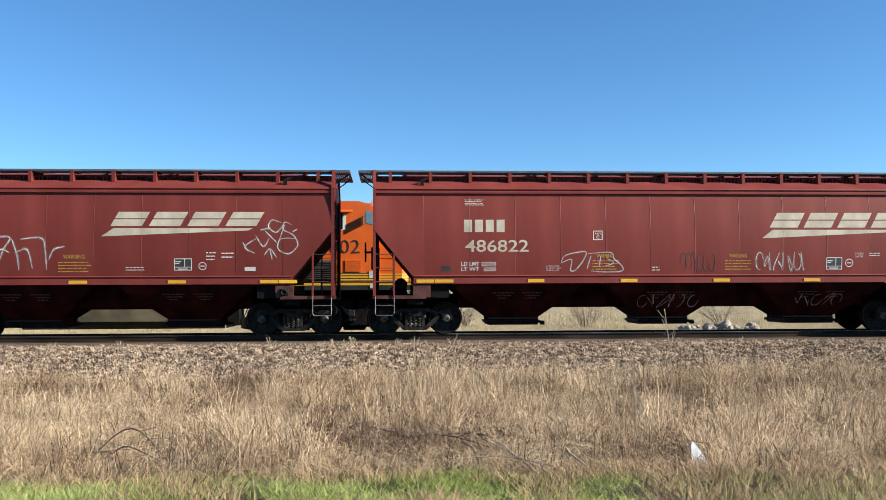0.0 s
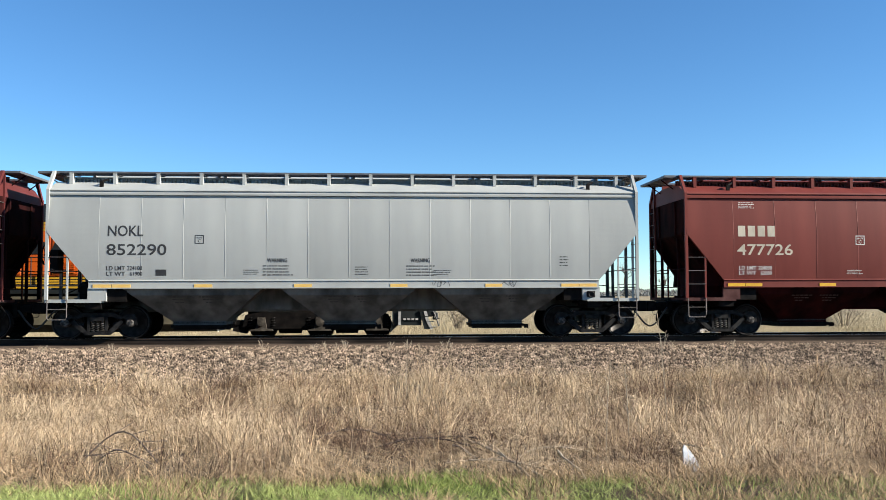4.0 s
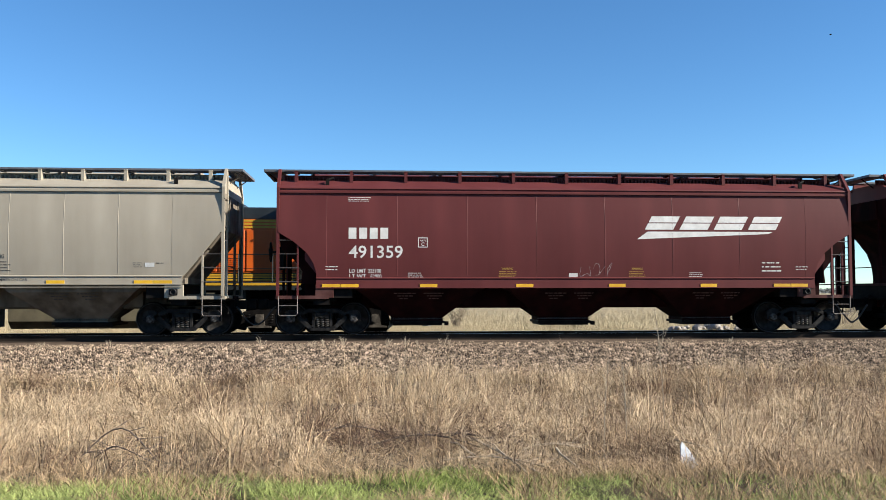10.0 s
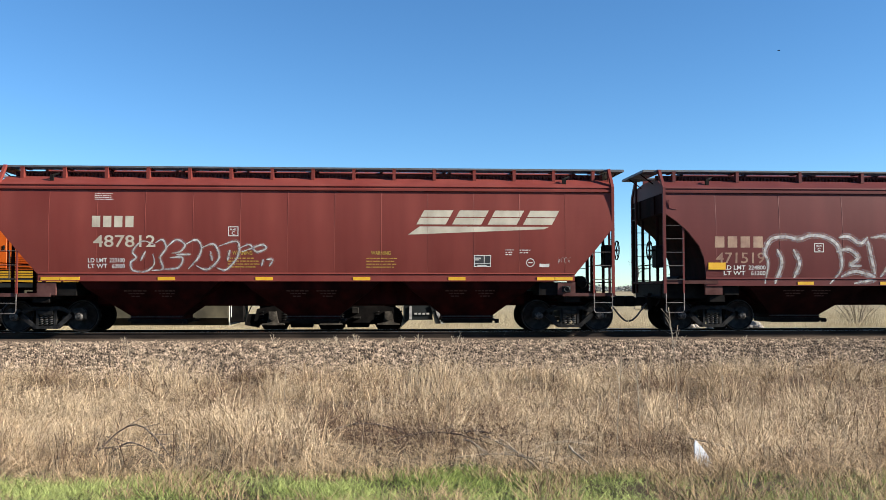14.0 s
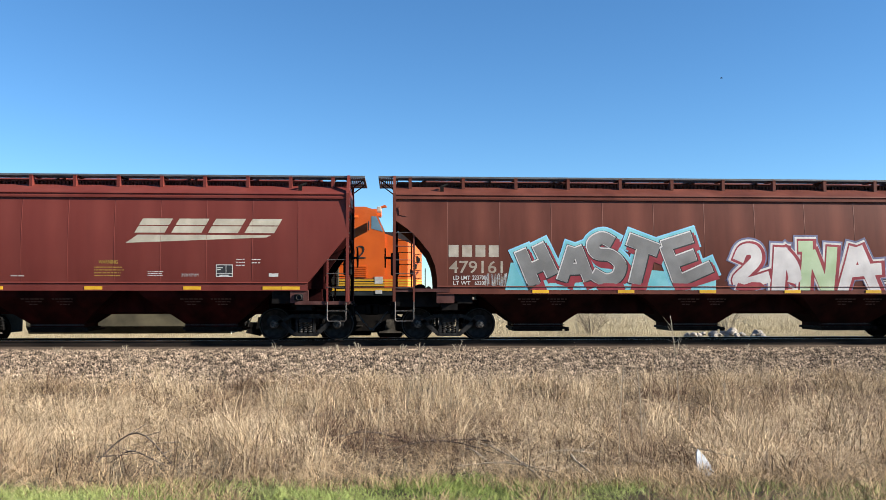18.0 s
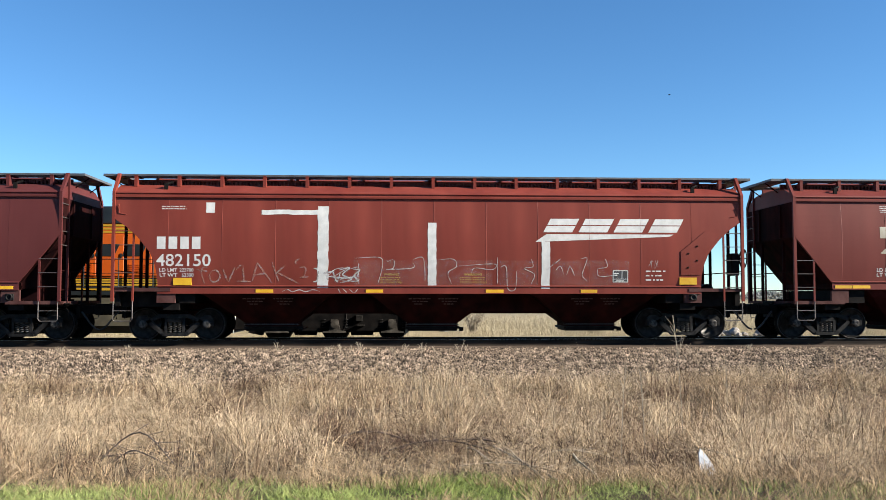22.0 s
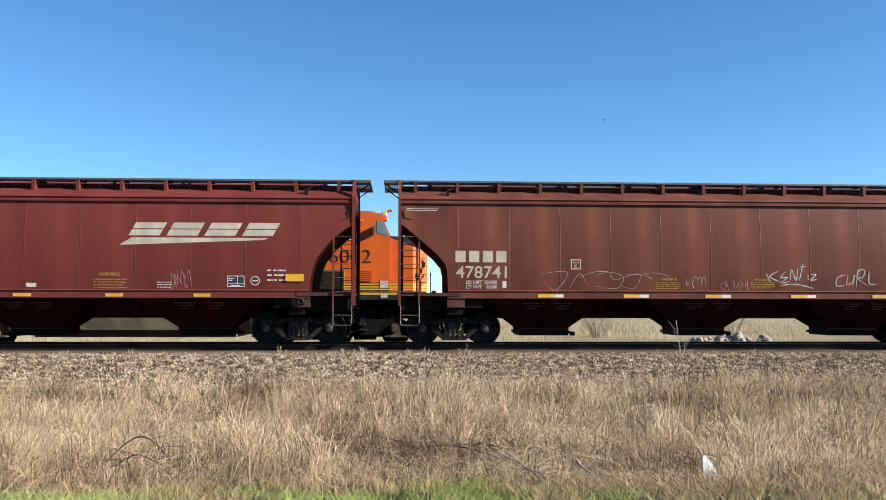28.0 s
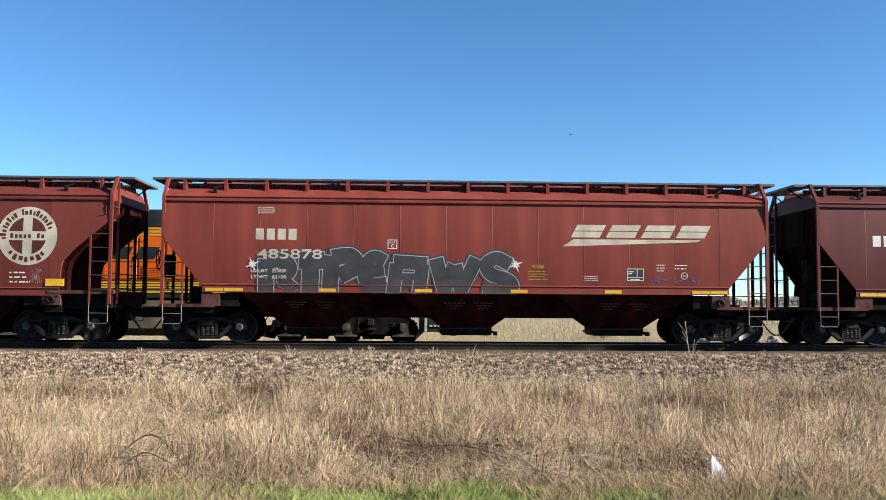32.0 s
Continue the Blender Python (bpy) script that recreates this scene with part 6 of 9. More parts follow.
text(CAR[17], "62700", -6.69, 1.74, -6.33, 1.83, M_WHITE)
plate_sign(CAR[17], -4.53, 2.38, -4.26, 2.64, M_WHITE)
fine_print(CAR[17], 3, -7.47, 3.72, -6.76, 3.83, M_WHITE)
bubble_row(CAR[17], 82, 7, 0.035, -5.99, 1.73, -2.14, 3.11, M_SMUDGE)
owner_blocks(CAR[18], -7.26, 2.33, -5.72, 2.65, M_CREAM)
text(CAR[18], "478741", -7.25, 1.88, -5.81, 2.22, M_CREAM)
text(CAR[18], "LD LMT", -6.96, 1.72, -6.50, 1.82, M_WHITE)
text(CAR[18], "224500", -6.45, 1.72, -6.08, 1.82, M_WHITE)
text(CAR[18], "LT WT", -6.96, 1.59, -6.50, 1.68, M_WHITE)
text(CAR[18], "61500", -6.38, 1.59, -6.08, 1.69, M_WHITE)
patch(CAR[18], -5.93, 1.61, -5.82, 1.80, M_WHITE)
fine_print(CAR[18], 2, -8.65, 3.78, -7.67, 3.85, M_WHITE)
plate_sign(CAR[18], -3.99, 2.14, -3.71, 2.42, M_WHITE)
scribble(CAR[18], 94, 5, 0.02, -0.69, 1.61, -0.11, 1.96, M_CHALK)
scribble(CAR[18], 97, 6, 0.015, 0.33, 1.56, 1.16, 1.84, M_CHALK)
warning(CAR[18], -1.54, 1.59, -0.75, 1.91, M_WARN)
warning(CAR[18], 1.20, 1.62, 1.93, 1.90, M_WARN)
round_emblem(CAR[18], 6.53, 2.94, 0.80, M_FADED)
ring_mark(CAR[18], 5.29, 1.78, 0.12)
stencil_sign(CAR[18], 5.49, 1.60, 5.95, 1.94, M_WHITE)
patch(CAR[18], 5.98, 1.73, 6.14, 1.94, M_WHITE)
fine_print(CAR[18], 3, 6.53, 1.62, 7.31, 1.90, M_WHITE)
owner_blocks(CAR[19], -7.21, 2.38, -5.68, 2.71, M_CREAM)
text(CAR[19], "475628", -7.20, 1.92, -5.72, 2.24, M_FADED)
text(CAR[19], "LD LMT", -7.12, 1.72, -6.68, 1.82, M_WHITE)
text(CAR[19], "224800", -6.63, 1.72, -6.28, 1.83, M_WHITE)
text(CAR[19], "LT WT", -7.11, 1.58, -6.68, 1.68, M_WHITE)
text(CAR[19], "61200", -6.57, 1.58, -6.27, 1.68, M_WHITE)
plate_sign(CAR[19], -3.93, 2.01, -3.65, 2.29, M_WHITE)
warning(CAR[19], -1.01, 1.65, -0.46, 1.90, M_WARN)
fine_print(CAR[19], 2, 0.56, 1.62, 1.22, 1.68, M_WHITE)
round_emblem(CAR[19], 6.60, 2.96, 0.81, M_CREAM)
ring_mark(CAR[19], 4.68, 1.77, 0.12)
stencil_sign(CAR[19], 4.92, 1.62, 5.37, 1.93, M_WHITE)
fine_print(CAR[19], 3, 6.13, 1.66, 6.68, 1.99, M_WHITE)
scribble(CAR[19], 98, 4, 0.015, 6.69, 1.66, 7.01, 2.05, M_CHALK)
owner_blocks(CAR[20], -5.96, 2.91, -4.75, 3.22, M_CREAM)
text(CAR[20], "485878", -5.92, 2.38, -4.11, 2.65, M_CREAM, MARK_Y - 0.027)
fine_print(CAR[20], 4, -5.91, 3.65, -5.37, 3.84, M_WHITE)
plate_sign(CAR[20], -2.29, 2.68, -2.02, 2.94, M_WHITE)
warning(CAR[20], -2.14, 1.78, -1.50, 2.29, M_WARN)
warning(CAR[20], 1.68, 1.84, 2.24, 2.27, M_WARN)
slant_emblem(CAR[20], 2.64, 2.79, 6.90, 3.41, M_CREAM)
stencil_sign(CAR[20], 4.49, 1.83, 4.96, 2.18, M_WHITE)
fine_print(CAR[20], 3, 5.33, 2.10, 5.59, 2.31, M_WHITE)
fine_print(CAR[20], 2, 5.84, 2.16, 6.24, 2.31, M_WHITE)
ring_mark(CAR[20], 6.13, 1.98, 0.10)
fine_print(CAR[20], 3, 3.25, 1.83, 3.72, 1.96, M_WHITE)
scribble(CAR[20], 99, 8, 0.05, 5.14, 1.76, 6.59, 1.94, M_BLUETAG)
spark(CAR[20], -6.04, 2.22, 0.22)
spark(CAR[20], 1.31, 2.26, 0.24)
owner_blocks(CAR[21], -6.62, 2.86, -5.35, 3.17, M_WHITE)

HASTE_PLACE, PIECE_PLACE, BLACK_PLACE = (-5.872, 3.465, 0.00842), (-3.844, 3.558, 0.00527), (-6.486, 3.594, 0.00586)
HASTE = [
    ([((72, 110), (122, 228)), ((132, 90), (182, 192)), ((98, 178), (160, 150))], 40),
    ([((250, 98), (214, 210)), ((262, 98), (306, 208)), ((232, 172), (292, 170))], 36),
    ([((385, 82), (350, 66), (318, 86), (332, 118), (380, 126), (412, 158), (400, 196), (362, 208), (318, 186))], 40),
    ([((440, 70), (542, 108)), ((492, 96), (462, 220))], 42),
    ([((566, 92), (616, 222)), ((556, 94), (658, 62)), ((590, 150), (668, 122)), ((612, 212), (724, 162))], 38),
]
ZONA = [
    ([((818, 140), (836, 106), (872, 106), (880, 138), (850, 172), (816, 208), (850, 218), (926, 196))], 34),
    ([((966, 98), (958, 258)), ((966, 112), (1000, 150), (1016, 200), (998, 246), (960, 256))], 42),
    ([((1030, 92), (1076, 92)), ((1060, 96), (1052, 258)), ((1070, 110), (1124, 250)), ((1146, 96), (1136, 256))], 32),
    ([((1226, 96), (1186, 258)), ((1234, 96), (1300, 258)), ((1200, 178), (1318, 168))], 36),
]
PIECE_LETTERS = [
    ([((212, 112), (250, 140), (290, 250), (220, 330)), ((230, 116), (340, 148), (398, 180), (330, 205)), ((330, 205), (430, 215), (442, 250), (340, 290), (220, 332))], 44),
    ([((428, 120), (400, 176), (450, 208), (520, 200)), ((528, 112), (572, 180), (560, 262), (498, 304))], 38),
    ([((660, 135), (610, 150), (602, 205), (640, 252), (700, 240), (716, 180), (680, 138), (650, 136))], 52),
    ([((722, 112), (905, 66)), ((896, 74), (776, 244)), ((768, 248), (930, 306))], 50),
]
BLACK_LETTERS = [
    ([((138, 215), (140, 366)), ((150, 214), (226, 218), (250, 262), (190, 300)), ((196, 296), (280, 366))], 62),
    ([((300, 214), (410, 214)), ((352, 220), (348, 366))], 70),
    ([((452, 196), (442, 366)), ((458, 200), (540, 192), (566, 240), (490, 286))], 66),
    ([((700, 214), (650, 196), (606, 250), (622, 322), (706, 322)), ((626, 266), (694, 256))], 52),
    ([((752, 218), (900, 226)), ((760, 232), (744, 366)), ((884, 232), (868, 366)), ((760, 304), (880, 304))], 54),
    ([((948, 206), (990, 360)), ((986, 360), (1036, 236)), ((1040, 236), (1072, 360)), ((1068, 360), (1140, 204))], 58),
    ([((1300, 226), (1238, 198), (1190, 228), (1214, 274), (1290, 300), (1316, 336), (1268, 364), (1184, 350))], 54),
]


def graffiti():
    car = CAR[12]
    x0, z0, k = HASTE_PLACE
    rim = [(40, 150), (200, 150), (480, 170), (742, 196), (742, 250), (22, 250)]
    blob(car, "graffiti_background", [(x0 + k * a, max(1.43, z0 - k * b)) for a, b in rim][::-1], MARK_Y - 0.005, M_TEAL, "teal sprayed outline behind grey block letters")
    stroke_letters(car, HASTE, HASTE_PLACE, [(0.33, 0.02, -0.01, M_AZURE, {}), (0.27, 0.02, -0.02, M_TEAL, {}), (0.12, 0.12, -0.17, M_WINE, {}), (0.12, 0.06, -0.09, M_WINE, {}), (0.085, 0, 0, M_COAL, {}), (0.035, -0.012, 0.012, M_PALE, {}), (0.0, 0.004, -0.004, M_GREYSPRAY, {})])
    stroke_letters(car, ZONA, HASTE_PLACE, [(0.34, 0, 0.02, M_BLUEHAZE, {}), (0.25, 0, 0.01, M_PALE, {}), (0.19, 0.03, -0.01, M_WINE, {}), (0.04, 0, 0, M_PALE, {2: M_PALEGREEN})])
    scribble(car, 55, 5, 0.018, 0.66, 1.55, 1.5, 1.78, M_BLUETAG)
    car = CAR[16]
    x0, z0, k = PIECE_PLACE
    rim = [(70, 222), (180, 172), (330, 110), (370, 78), (500, 70), (575, 30), (650, 72), (705, 100), (860, 120), (980, 162), (1075, 238), (960, 216), (900, 262), (750, 300), (700, 340), (640, 352), (586, 402), (540, 356), (460, 330), (330, 300), (190, 270)]
    cloud = [(x0 + k * a, z0 - k * b) for a, b in rim]
    blob(car, "graffiti_background", cloud[::-1], MARK_Y - 0.004, M_OLIVE, "hazy olive and peach sprayed cloud")
    out = ([], [])
    ribbon(smooth_path(cloud + [cloud[0]], 4), 0.03, out, taper=False)
    lay("graffiti_outline", *out, MARK_Y - 0.006, M_PEACH, car)
    for n, (a, b) in enumerate(((110, 165), (140, 260), (330, 95), (505, 42), (650, 50), (1000, 150), (1010, 235), (490, 378), (650, 372))):
        for q in range(3):
            p, f = arc_band(x0 + k * (a + 22 * q - 8), z0 - k * (b + 14 * (q % 2)), 0, 0.035 + 0.01 * (q == 1), 0, 360, 10)
            lay("graffiti_dot", p, f, MARK_Y - 0.003, M_PEACH, car)
    stroke_letters(car, PIECE_LETTERS, PIECE_PLACE, [(0.15, 0, 0, M_LIME, {}), (0.12, 0.0, -0.01, M_DEEPTEAL, {}), (0.02, 0.0, 0.0, M_COAL, {}), (-0.01, 0, 0.005, M_SKYSPRAY, {0: M_WINE}), (-0.10, 0.012, -0.012, M_DEEPTEAL, {0: M_WINE, 2: M_TEAL})])
    car = CAR[20]
    stroke_letters(car, BLACK_LETTERS, BLACK_PLACE, [(0.20, 0, 0, M_GRAPHITE, {}), (0.11, 0, 0, M_SILVER, {}), (0.06, 0, 0, M_GRAPHITE, {})])
    for body, n, z in (("LD LMT", "223800", 2.0), ("LT WT", "62100", 1.83)):
        text(car, body, -6.08, z, -5.62, z + 0.09, M_WHITE, MARK_Y - 0.026)
        text(car, n, -5.5, z, -5.1, z + 0.09, M_WHITE, MARK_Y - 0.026)


M_BLUEHAZE = ramp_mat("blue_haze_spray", (0.0840, 0.0840, 0.1560), (0.1560, 0.1680, 0.2880), 0.65, 0, 3)
graffiti()

hopper_tag(CAR[1], 71, 6, 0.02, -0.9, 0.72, 0.9, 1.12, M_CHALK)
hopper_tag(CAR[1], 72, 5, 0.02, 3.7, 0.75, 5.2, 1.12, M_CHALK)

outline_tag(CAR[10], [[(-6.02, 1.37), (-5.93, 1.96), (-6.04, 2.28), (-5.85, 2.65), (-5.44, 2.72), (-5.03, 2.66), (-4.71, 2.76), (-4.3, 2.73), (-3.93, 2.53), (-3.77, 2.13), (-3.8, 1.73), (-4.1, 1.37)], [(-5.69, 2.37), (-5.53, 1.97), (-5.73, 1.37)], [(-5.2, 2.37), (-5.01, 1.97), (-5.17, 1.53)], [(-3.86, 2.7), (-3.56, 2.73), (-3.21, 2.54), (-2.99, 2.73)], [(-3.93, 2.29), (-3.57, 2.37), (-3.28, 2.13), (-3.49, 1.92), (-3.17, 1.89)]], 0.085, M_CHALK)
outline_tag(CAR[10], [[(-3.77, 1.57), (-3.33, 1.73), (-2.76, 1.54), (-3.38, 1.38)], [(-2.99, 2.62), (-2.88, 2.13), (-2.76, 1.65)], [(-2.91, 2.7), (-2.42, 2.73), (-2.17, 2.38), (-2.0, 2.74), (-1.73, 2.54), (-1.77, 1.98)], [(-2.6, 1.57), (-2.18, 1.97), (-1.69, 1.73), (-1.94, 1.44)]], 0.085, M_CHALK)
outline_tag(CAR[10], [[(-1.73, 2.62), (-1.26, 2.74), (-0.9, 2.54), (-1.02, 2.14), (-0.78, 1.82), (-0.98, 1.44)], [(-1.52, 2.14), (-1.19, 2.03)], [(-0.9, 2.63), (-0.43, 2.79), (0.06, 2.63), (0.52, 2.31), (0.55, 1.74), (0.34, 1.38)], [(-0.6, 2.38), (-0.7, 1.73)]], 0.085, M_CHALK)
outline_tag(CAR[10], [[(0.43, 2.77), (0.66, 2.82), (1.0, 2.7), (1.34, 2.82), (1.88, 2.73), (2.18, 2.83), (2.64, 2.78), (3.1, 2.83), (3.33, 2.63), (3.27, 2.16), (3.5, 2.01), (3.89, 1.85), (3.86, 1.54), (3.51, 1.38)], [(1.12, 2.46), (1.43, 2.31), (1.21, 2.08), (1.59, 1.89)], [(2.11, 2.47), (2.42, 2.24), (2.2, 2.0)]], 0.085, M_CHALK)
outline_tag(CAR[10], [[(0.55, 1.42), (0.92, 1.76), (1.29, 1.83), (1.76, 1.43)], [(1.91, 1.43), (2.28, 1.77), (2.74, 1.8), (3.05, 1.43)], [(3.57, 2.32), (3.8, 2.35), (4.0, 2.17), (3.89, 1.93), (3.65, 2.06)]], 0.085, M_CHALK)
for x0, x1 in ((-2.2, -0.3), (-0.3, 1.7), (1.9, 3.0), (3.4, 5.6)):
    patch(CAR[14], x0, 1.5, x1, 2.25, M_VEIL)


# hand-sprayed tags, strokes traced in pixels of the camera's view: (x, z of its corner, metres a pixel)
TAG_0 = (-0.7, 4.76, 0.00783)
TAG_1 = (-8.87, 4.81, 0.00812)
TAG_9 = (-7.18, 3.42, 0.00885)
TAG_14 = (-4.97, 3.67, 0.00882)
TAG_5A = (-7.39, 2.75, 0.00516)
TAG_5B = (-0.19, 2.79, 0.00531)
TAG_18A = (-3.26, 3.81, 0.00875)
TAG_18B = (-14.52, 3.82, 0.00879)
stroke_tag(CAR[0], TAG_0, [[(843, 275), (862, 308)], [(890, 262), (850, 292), (885, 314)], [(888, 250), (915, 290), (936, 260)], [(903, 232), (940, 224)], [(920, 234), (962, 276)], [(978, 206), (946, 196), (933, 220), (960, 240), (988, 214), (968, 274)], [(1016, 214), (990, 204), (985, 230), (1020, 250), (1036, 285), (1005, 316), (968, 300), (976, 264), (1032, 262)], [(918, 322), (938, 299), (962, 330)], [(938, 299), (946, 337)], [(1018, 238), (1034, 228)]], 0.028, M_CHALK)
stroke_tag(CAR[0], TAG_0, [[(-40, 262), (40, 257), (20, 300), (4, 347)], [(48, 262), (66, 318), (72, 372)], [(58, 312), (100, 300), (118, 366)], [(78, 264), (148, 260), (162, 300), (166, 372)], [(174, 336), (192, 300), (228, 290)], [(-30, 330), (10, 300), (40, 310)]], 0.035, M_CHALK)
stroke_tag(CAR[1], TAG_1, [[(693, 346), (710, 318), (775, 305), (780, 322), (750, 365), (728, 370), (731, 332), (693, 346)], [(800, 320), (786, 365)], [(790, 312), (870, 308), (882, 330), (911, 356), (908, 373), (850, 376), (800, 372)], [(835, 320), (828, 360)], [(858, 330), (880, 344), (850, 356)]], 0.026, M_CHALK)
stroke_tag(CAR[9], TAG_9, [[(330, 110), (290, 99), (261, 130), (271, 150), (254, 166), (262, 190), (300, 193), (326, 170), (322, 138)], [(330, 104), (352, 94), (363, 120), (345, 150), (353, 184), (318, 190)], [(362, 120), (395, 94), (421, 110), (406, 131), (380, 136)], [(394, 141), (440, 139)], [(350, 186), (400, 181), (413, 150), (374, 150)], [(420, 110), (456, 94), (472, 120), (460, 152), (430, 186)], [(470, 120), (510, 108), (526, 150), (490, 186), (455, 175)], [(525, 114), (581, 99), (586, 140), (550, 186), (518, 181)], [(586, 122), (620, 109), (641, 131), (671, 121), (660, 109), (620, 123), (596, 131)], [(663, 154), (657, 176)], [(672, 155), (692, 156), (681, 177)], [(300, 130), (285, 160)], [(500, 130), (505, 160)], [(560, 125), (552, 160)]], 0.042, M_CHALK)
stroke_tag(CAR[14], TAG_14, [[(230, 216), (256, 190), (291, 188), (255, 214), (301, 229)], [(300, 190), (331, 185), (319, 232)], [(318, 155), (394, 152), (406, 175), (391, 236)], [(330, 170), (331, 236)], [(420, 165), (441, 160), (440, 186), (419, 190), (501, 185), (500, 165)], [(500, 160), (535, 155), (541, 236)], [(580, 160), (630, 157), (641, 180), (614, 200), (626, 236)], [(650, 179), (761, 172), (755, 190), (700, 185), (689, 201)], [(772, 150), (773, 236)], [(780, 183), (800, 182), (806, 250), (830, 251), (833, 195)], [(880, 155), (886, 180), (859, 186), (891, 205), (880, 236)], [(930, 190), (976, 155)], [(960, 191), (975, 179), (986, 206)], [(995, 206), (1006, 180), (1021, 209)], [(1040, 155), (1061, 155), (1046, 205), (1061, 226)], [(1095, 186), (1126, 180), (1120, 155)], [(1095, 186), (1101, 210), (1151, 208)]], 0.02, M_CHALK)
stroke_tag(CAR[5], TAG_5A, [[(383, 136), (400, 108), (430, 104), (446, 166)], [(465, 112), (521, 108), (498, 150), (497, 194), (454, 203)], [(497, 190), (536, 206), (545, 250)], [(575, 142), (572, 110), (602, 104)], [(600, 108), (661, 99), (628, 136), (622, 186), (564, 213)], [(622, 186), (676, 215), (672, 250), (639, 273)], [(700, 131), (715, 105), (739, 91), (735, 150), (696, 164)], [(735, 140), (768, 150), (771, 195), (711, 218)], [(770, 195), (821, 205), (826, 245), (794, 273)]], 0.034, M_CHALK)
stroke_tag(CAR[5], TAG_5A, [[(815, 131), (850, 95), (871, 95), (868, 146), (816, 159)], [(868, 140), (890, 150), (891, 195), (834, 209)], [(890, 190), (946, 210), (951, 250), (914, 273)], [(424, 190), (439, 231)], [(366, 272), (345, 244), (360, 215)], [(900, 120), (925, 166), (941, 110)], [(961, 108), (945, 151), (971, 140)], [(985, 119), (1000, 151), (1011, 117)], [(1020, 130), (1061, 150), (1076, 109), (1049, 161)], [(1090, 104), (1106, 161), (1084, 166)], [(1141, 124), (1119, 150), (1147, 161)]], 0.034, M_CHALK)
stroke_tag(CAR[5], TAG_5A, [[(832, 208), (948, 208)], [(830, 216), (948, 216)], [(828, 224), (946, 224)]], 0.014, M_CHALK)
stroke_tag(CAR[5], TAG_5B, [[(146, 90), (255, 94), (267, 130), (176, 150), (154, 186)]], 0.055, M_SMUDGE)
stroke_tag(CAR[5], TAG_5B, [[(650, 150), (690, 166), (716, 125), (689, 119)], [(690, 166), (752, 232)], [(760, 150), (770, 202), (801, 150)], [(800, 170), (821, 206), (841, 160), (809, 160)], [(850, 119), (866, 202), (881, 130)], [(885, 160), (900, 206), (916, 175), (904, 226)], [(1195, 150), (1225, 206), (1251, 134), (1199, 181)], [(1250, 160), (1300, 191), (1341, 169), (1411, 181)], [(1380, 130), (1431, 131)], [(770, 231), (800, 261), (841, 244)], [(960, 266), (1020, 234), (1061, 271), (1111, 240)]], 0.03, M_CHALK)
stroke_tag(CAR[5], TAG_5B, [[(396, 192), (430, 176), (470, 172), (520, 178), (575, 186)], [(470, 210), (584, 210)], [(470, 219), (584, 219)], [(580, 146), (640, 150), (612, 208), (592, 166)], [(592, 160), (634, 160)], [(660, 217), (812, 219)]], 0.013, M_CHALK)
stroke_tag(CAR[18], TAG_18A, [[(560, 200), (576, 231)], [(601, 194), (574, 212), (606, 229)], [(626, 195), (609, 215), (631, 215), (611, 233), (636, 228)], [(640, 226), (645, 190), (661, 225), (665, 184)], [(673, 181), (692, 179)], [(683, 171), (671, 226)], [(609, 241), (661, 237), (722, 251)], [(700, 205), (702, 223)], [(710, 205), (726, 205), (711, 223), (731, 220)], [(826, 205), (800, 215), (797, 241), (826, 240)], [(835, 205), (831, 236), (850, 230), (856, 205), (852, 241)], [(864, 246), (868, 195), (889, 190), (885, 213), (868, 218), (901, 241)], [(905, 195), (907, 233), (929, 236)]], 0.027, M_CHALK)
stroke_tag(CAR[18], TAG_18A, [[(0, 211), (41, 199), (60, 223), (141, 205), (125, 251), (69, 240)], [(150, 205), (201, 202), (241, 215), (251, 241)]], 0.012, M_CHALK)
stroke_tag(CAR[18], TAG_18B, [[(1099, 206), (1186, 200), (1150, 259), (1109, 230)], [(1195, 251), (1226, 205), (1251, 240)], [(1224, 216), (1290, 197), (1366, 212), (1350, 251), (1279, 245)], [(1374, 206), (1441, 210), (1471, 231)]], 0.012, M_CHALK)

TAG_14L = (-8.83, 3.174, 0.006326)
stroke_tag(CAR[14], TAG_14L, [[(412, 180), (395, 178), (385, 200), (400, 256)], [(362, 188), (412, 196)], [(430, 195), (420, 215), (430, 240), (455, 238), (465, 215), (450, 192), (430, 195)], [(478, 185), (500, 243)], [(530, 178), (503, 243)], [(535, 188), (562, 172), (570, 240)], [(540, 240), (600, 240)], [(605, 240), (628, 158)], [(628, 158), (690, 245)], [(615, 212), (665, 205)], [(692, 155), (722, 243)], [(748, 170), (708, 205)], [(712, 200), (810, 250)], [(812, 178), (838, 180), (830, 222)], [(812, 222), (850, 220)], [(797, 165), (795, 150), (815, 140)]], 0.045, M_FAINT)
stroke_tag(CAR[14], TAG_14L, [[(872, 183), (893, 190), (888, 235), (870, 240)], [(935, 190), (935, 235)], [(915, 205), (960, 195)], [(955, 190), (975, 240), (990, 200)], [(985, 190), (1030, 180), (1000, 210), (1040, 230), (990, 245)], [(1045, 185), (1075, 190), (1050, 215), (1070, 235), (1035, 240)], [(925, 215), (1010, 225), (1060, 215)]], 0.034, M_CHALK)
stroke_tag(CAR[14], TAG_14L, [[(735, 284), (760, 276), (780, 285), (810, 277), (840, 285), (870, 276), (900, 284)], [(980, 272), (990, 289)], [(1000, 272), (1020, 289)], [(1030, 274), (1050, 290), (1066, 274)]], 0.024, M_CHALK)
TAG_15 = (-8.59, 3.227, 0.00644)
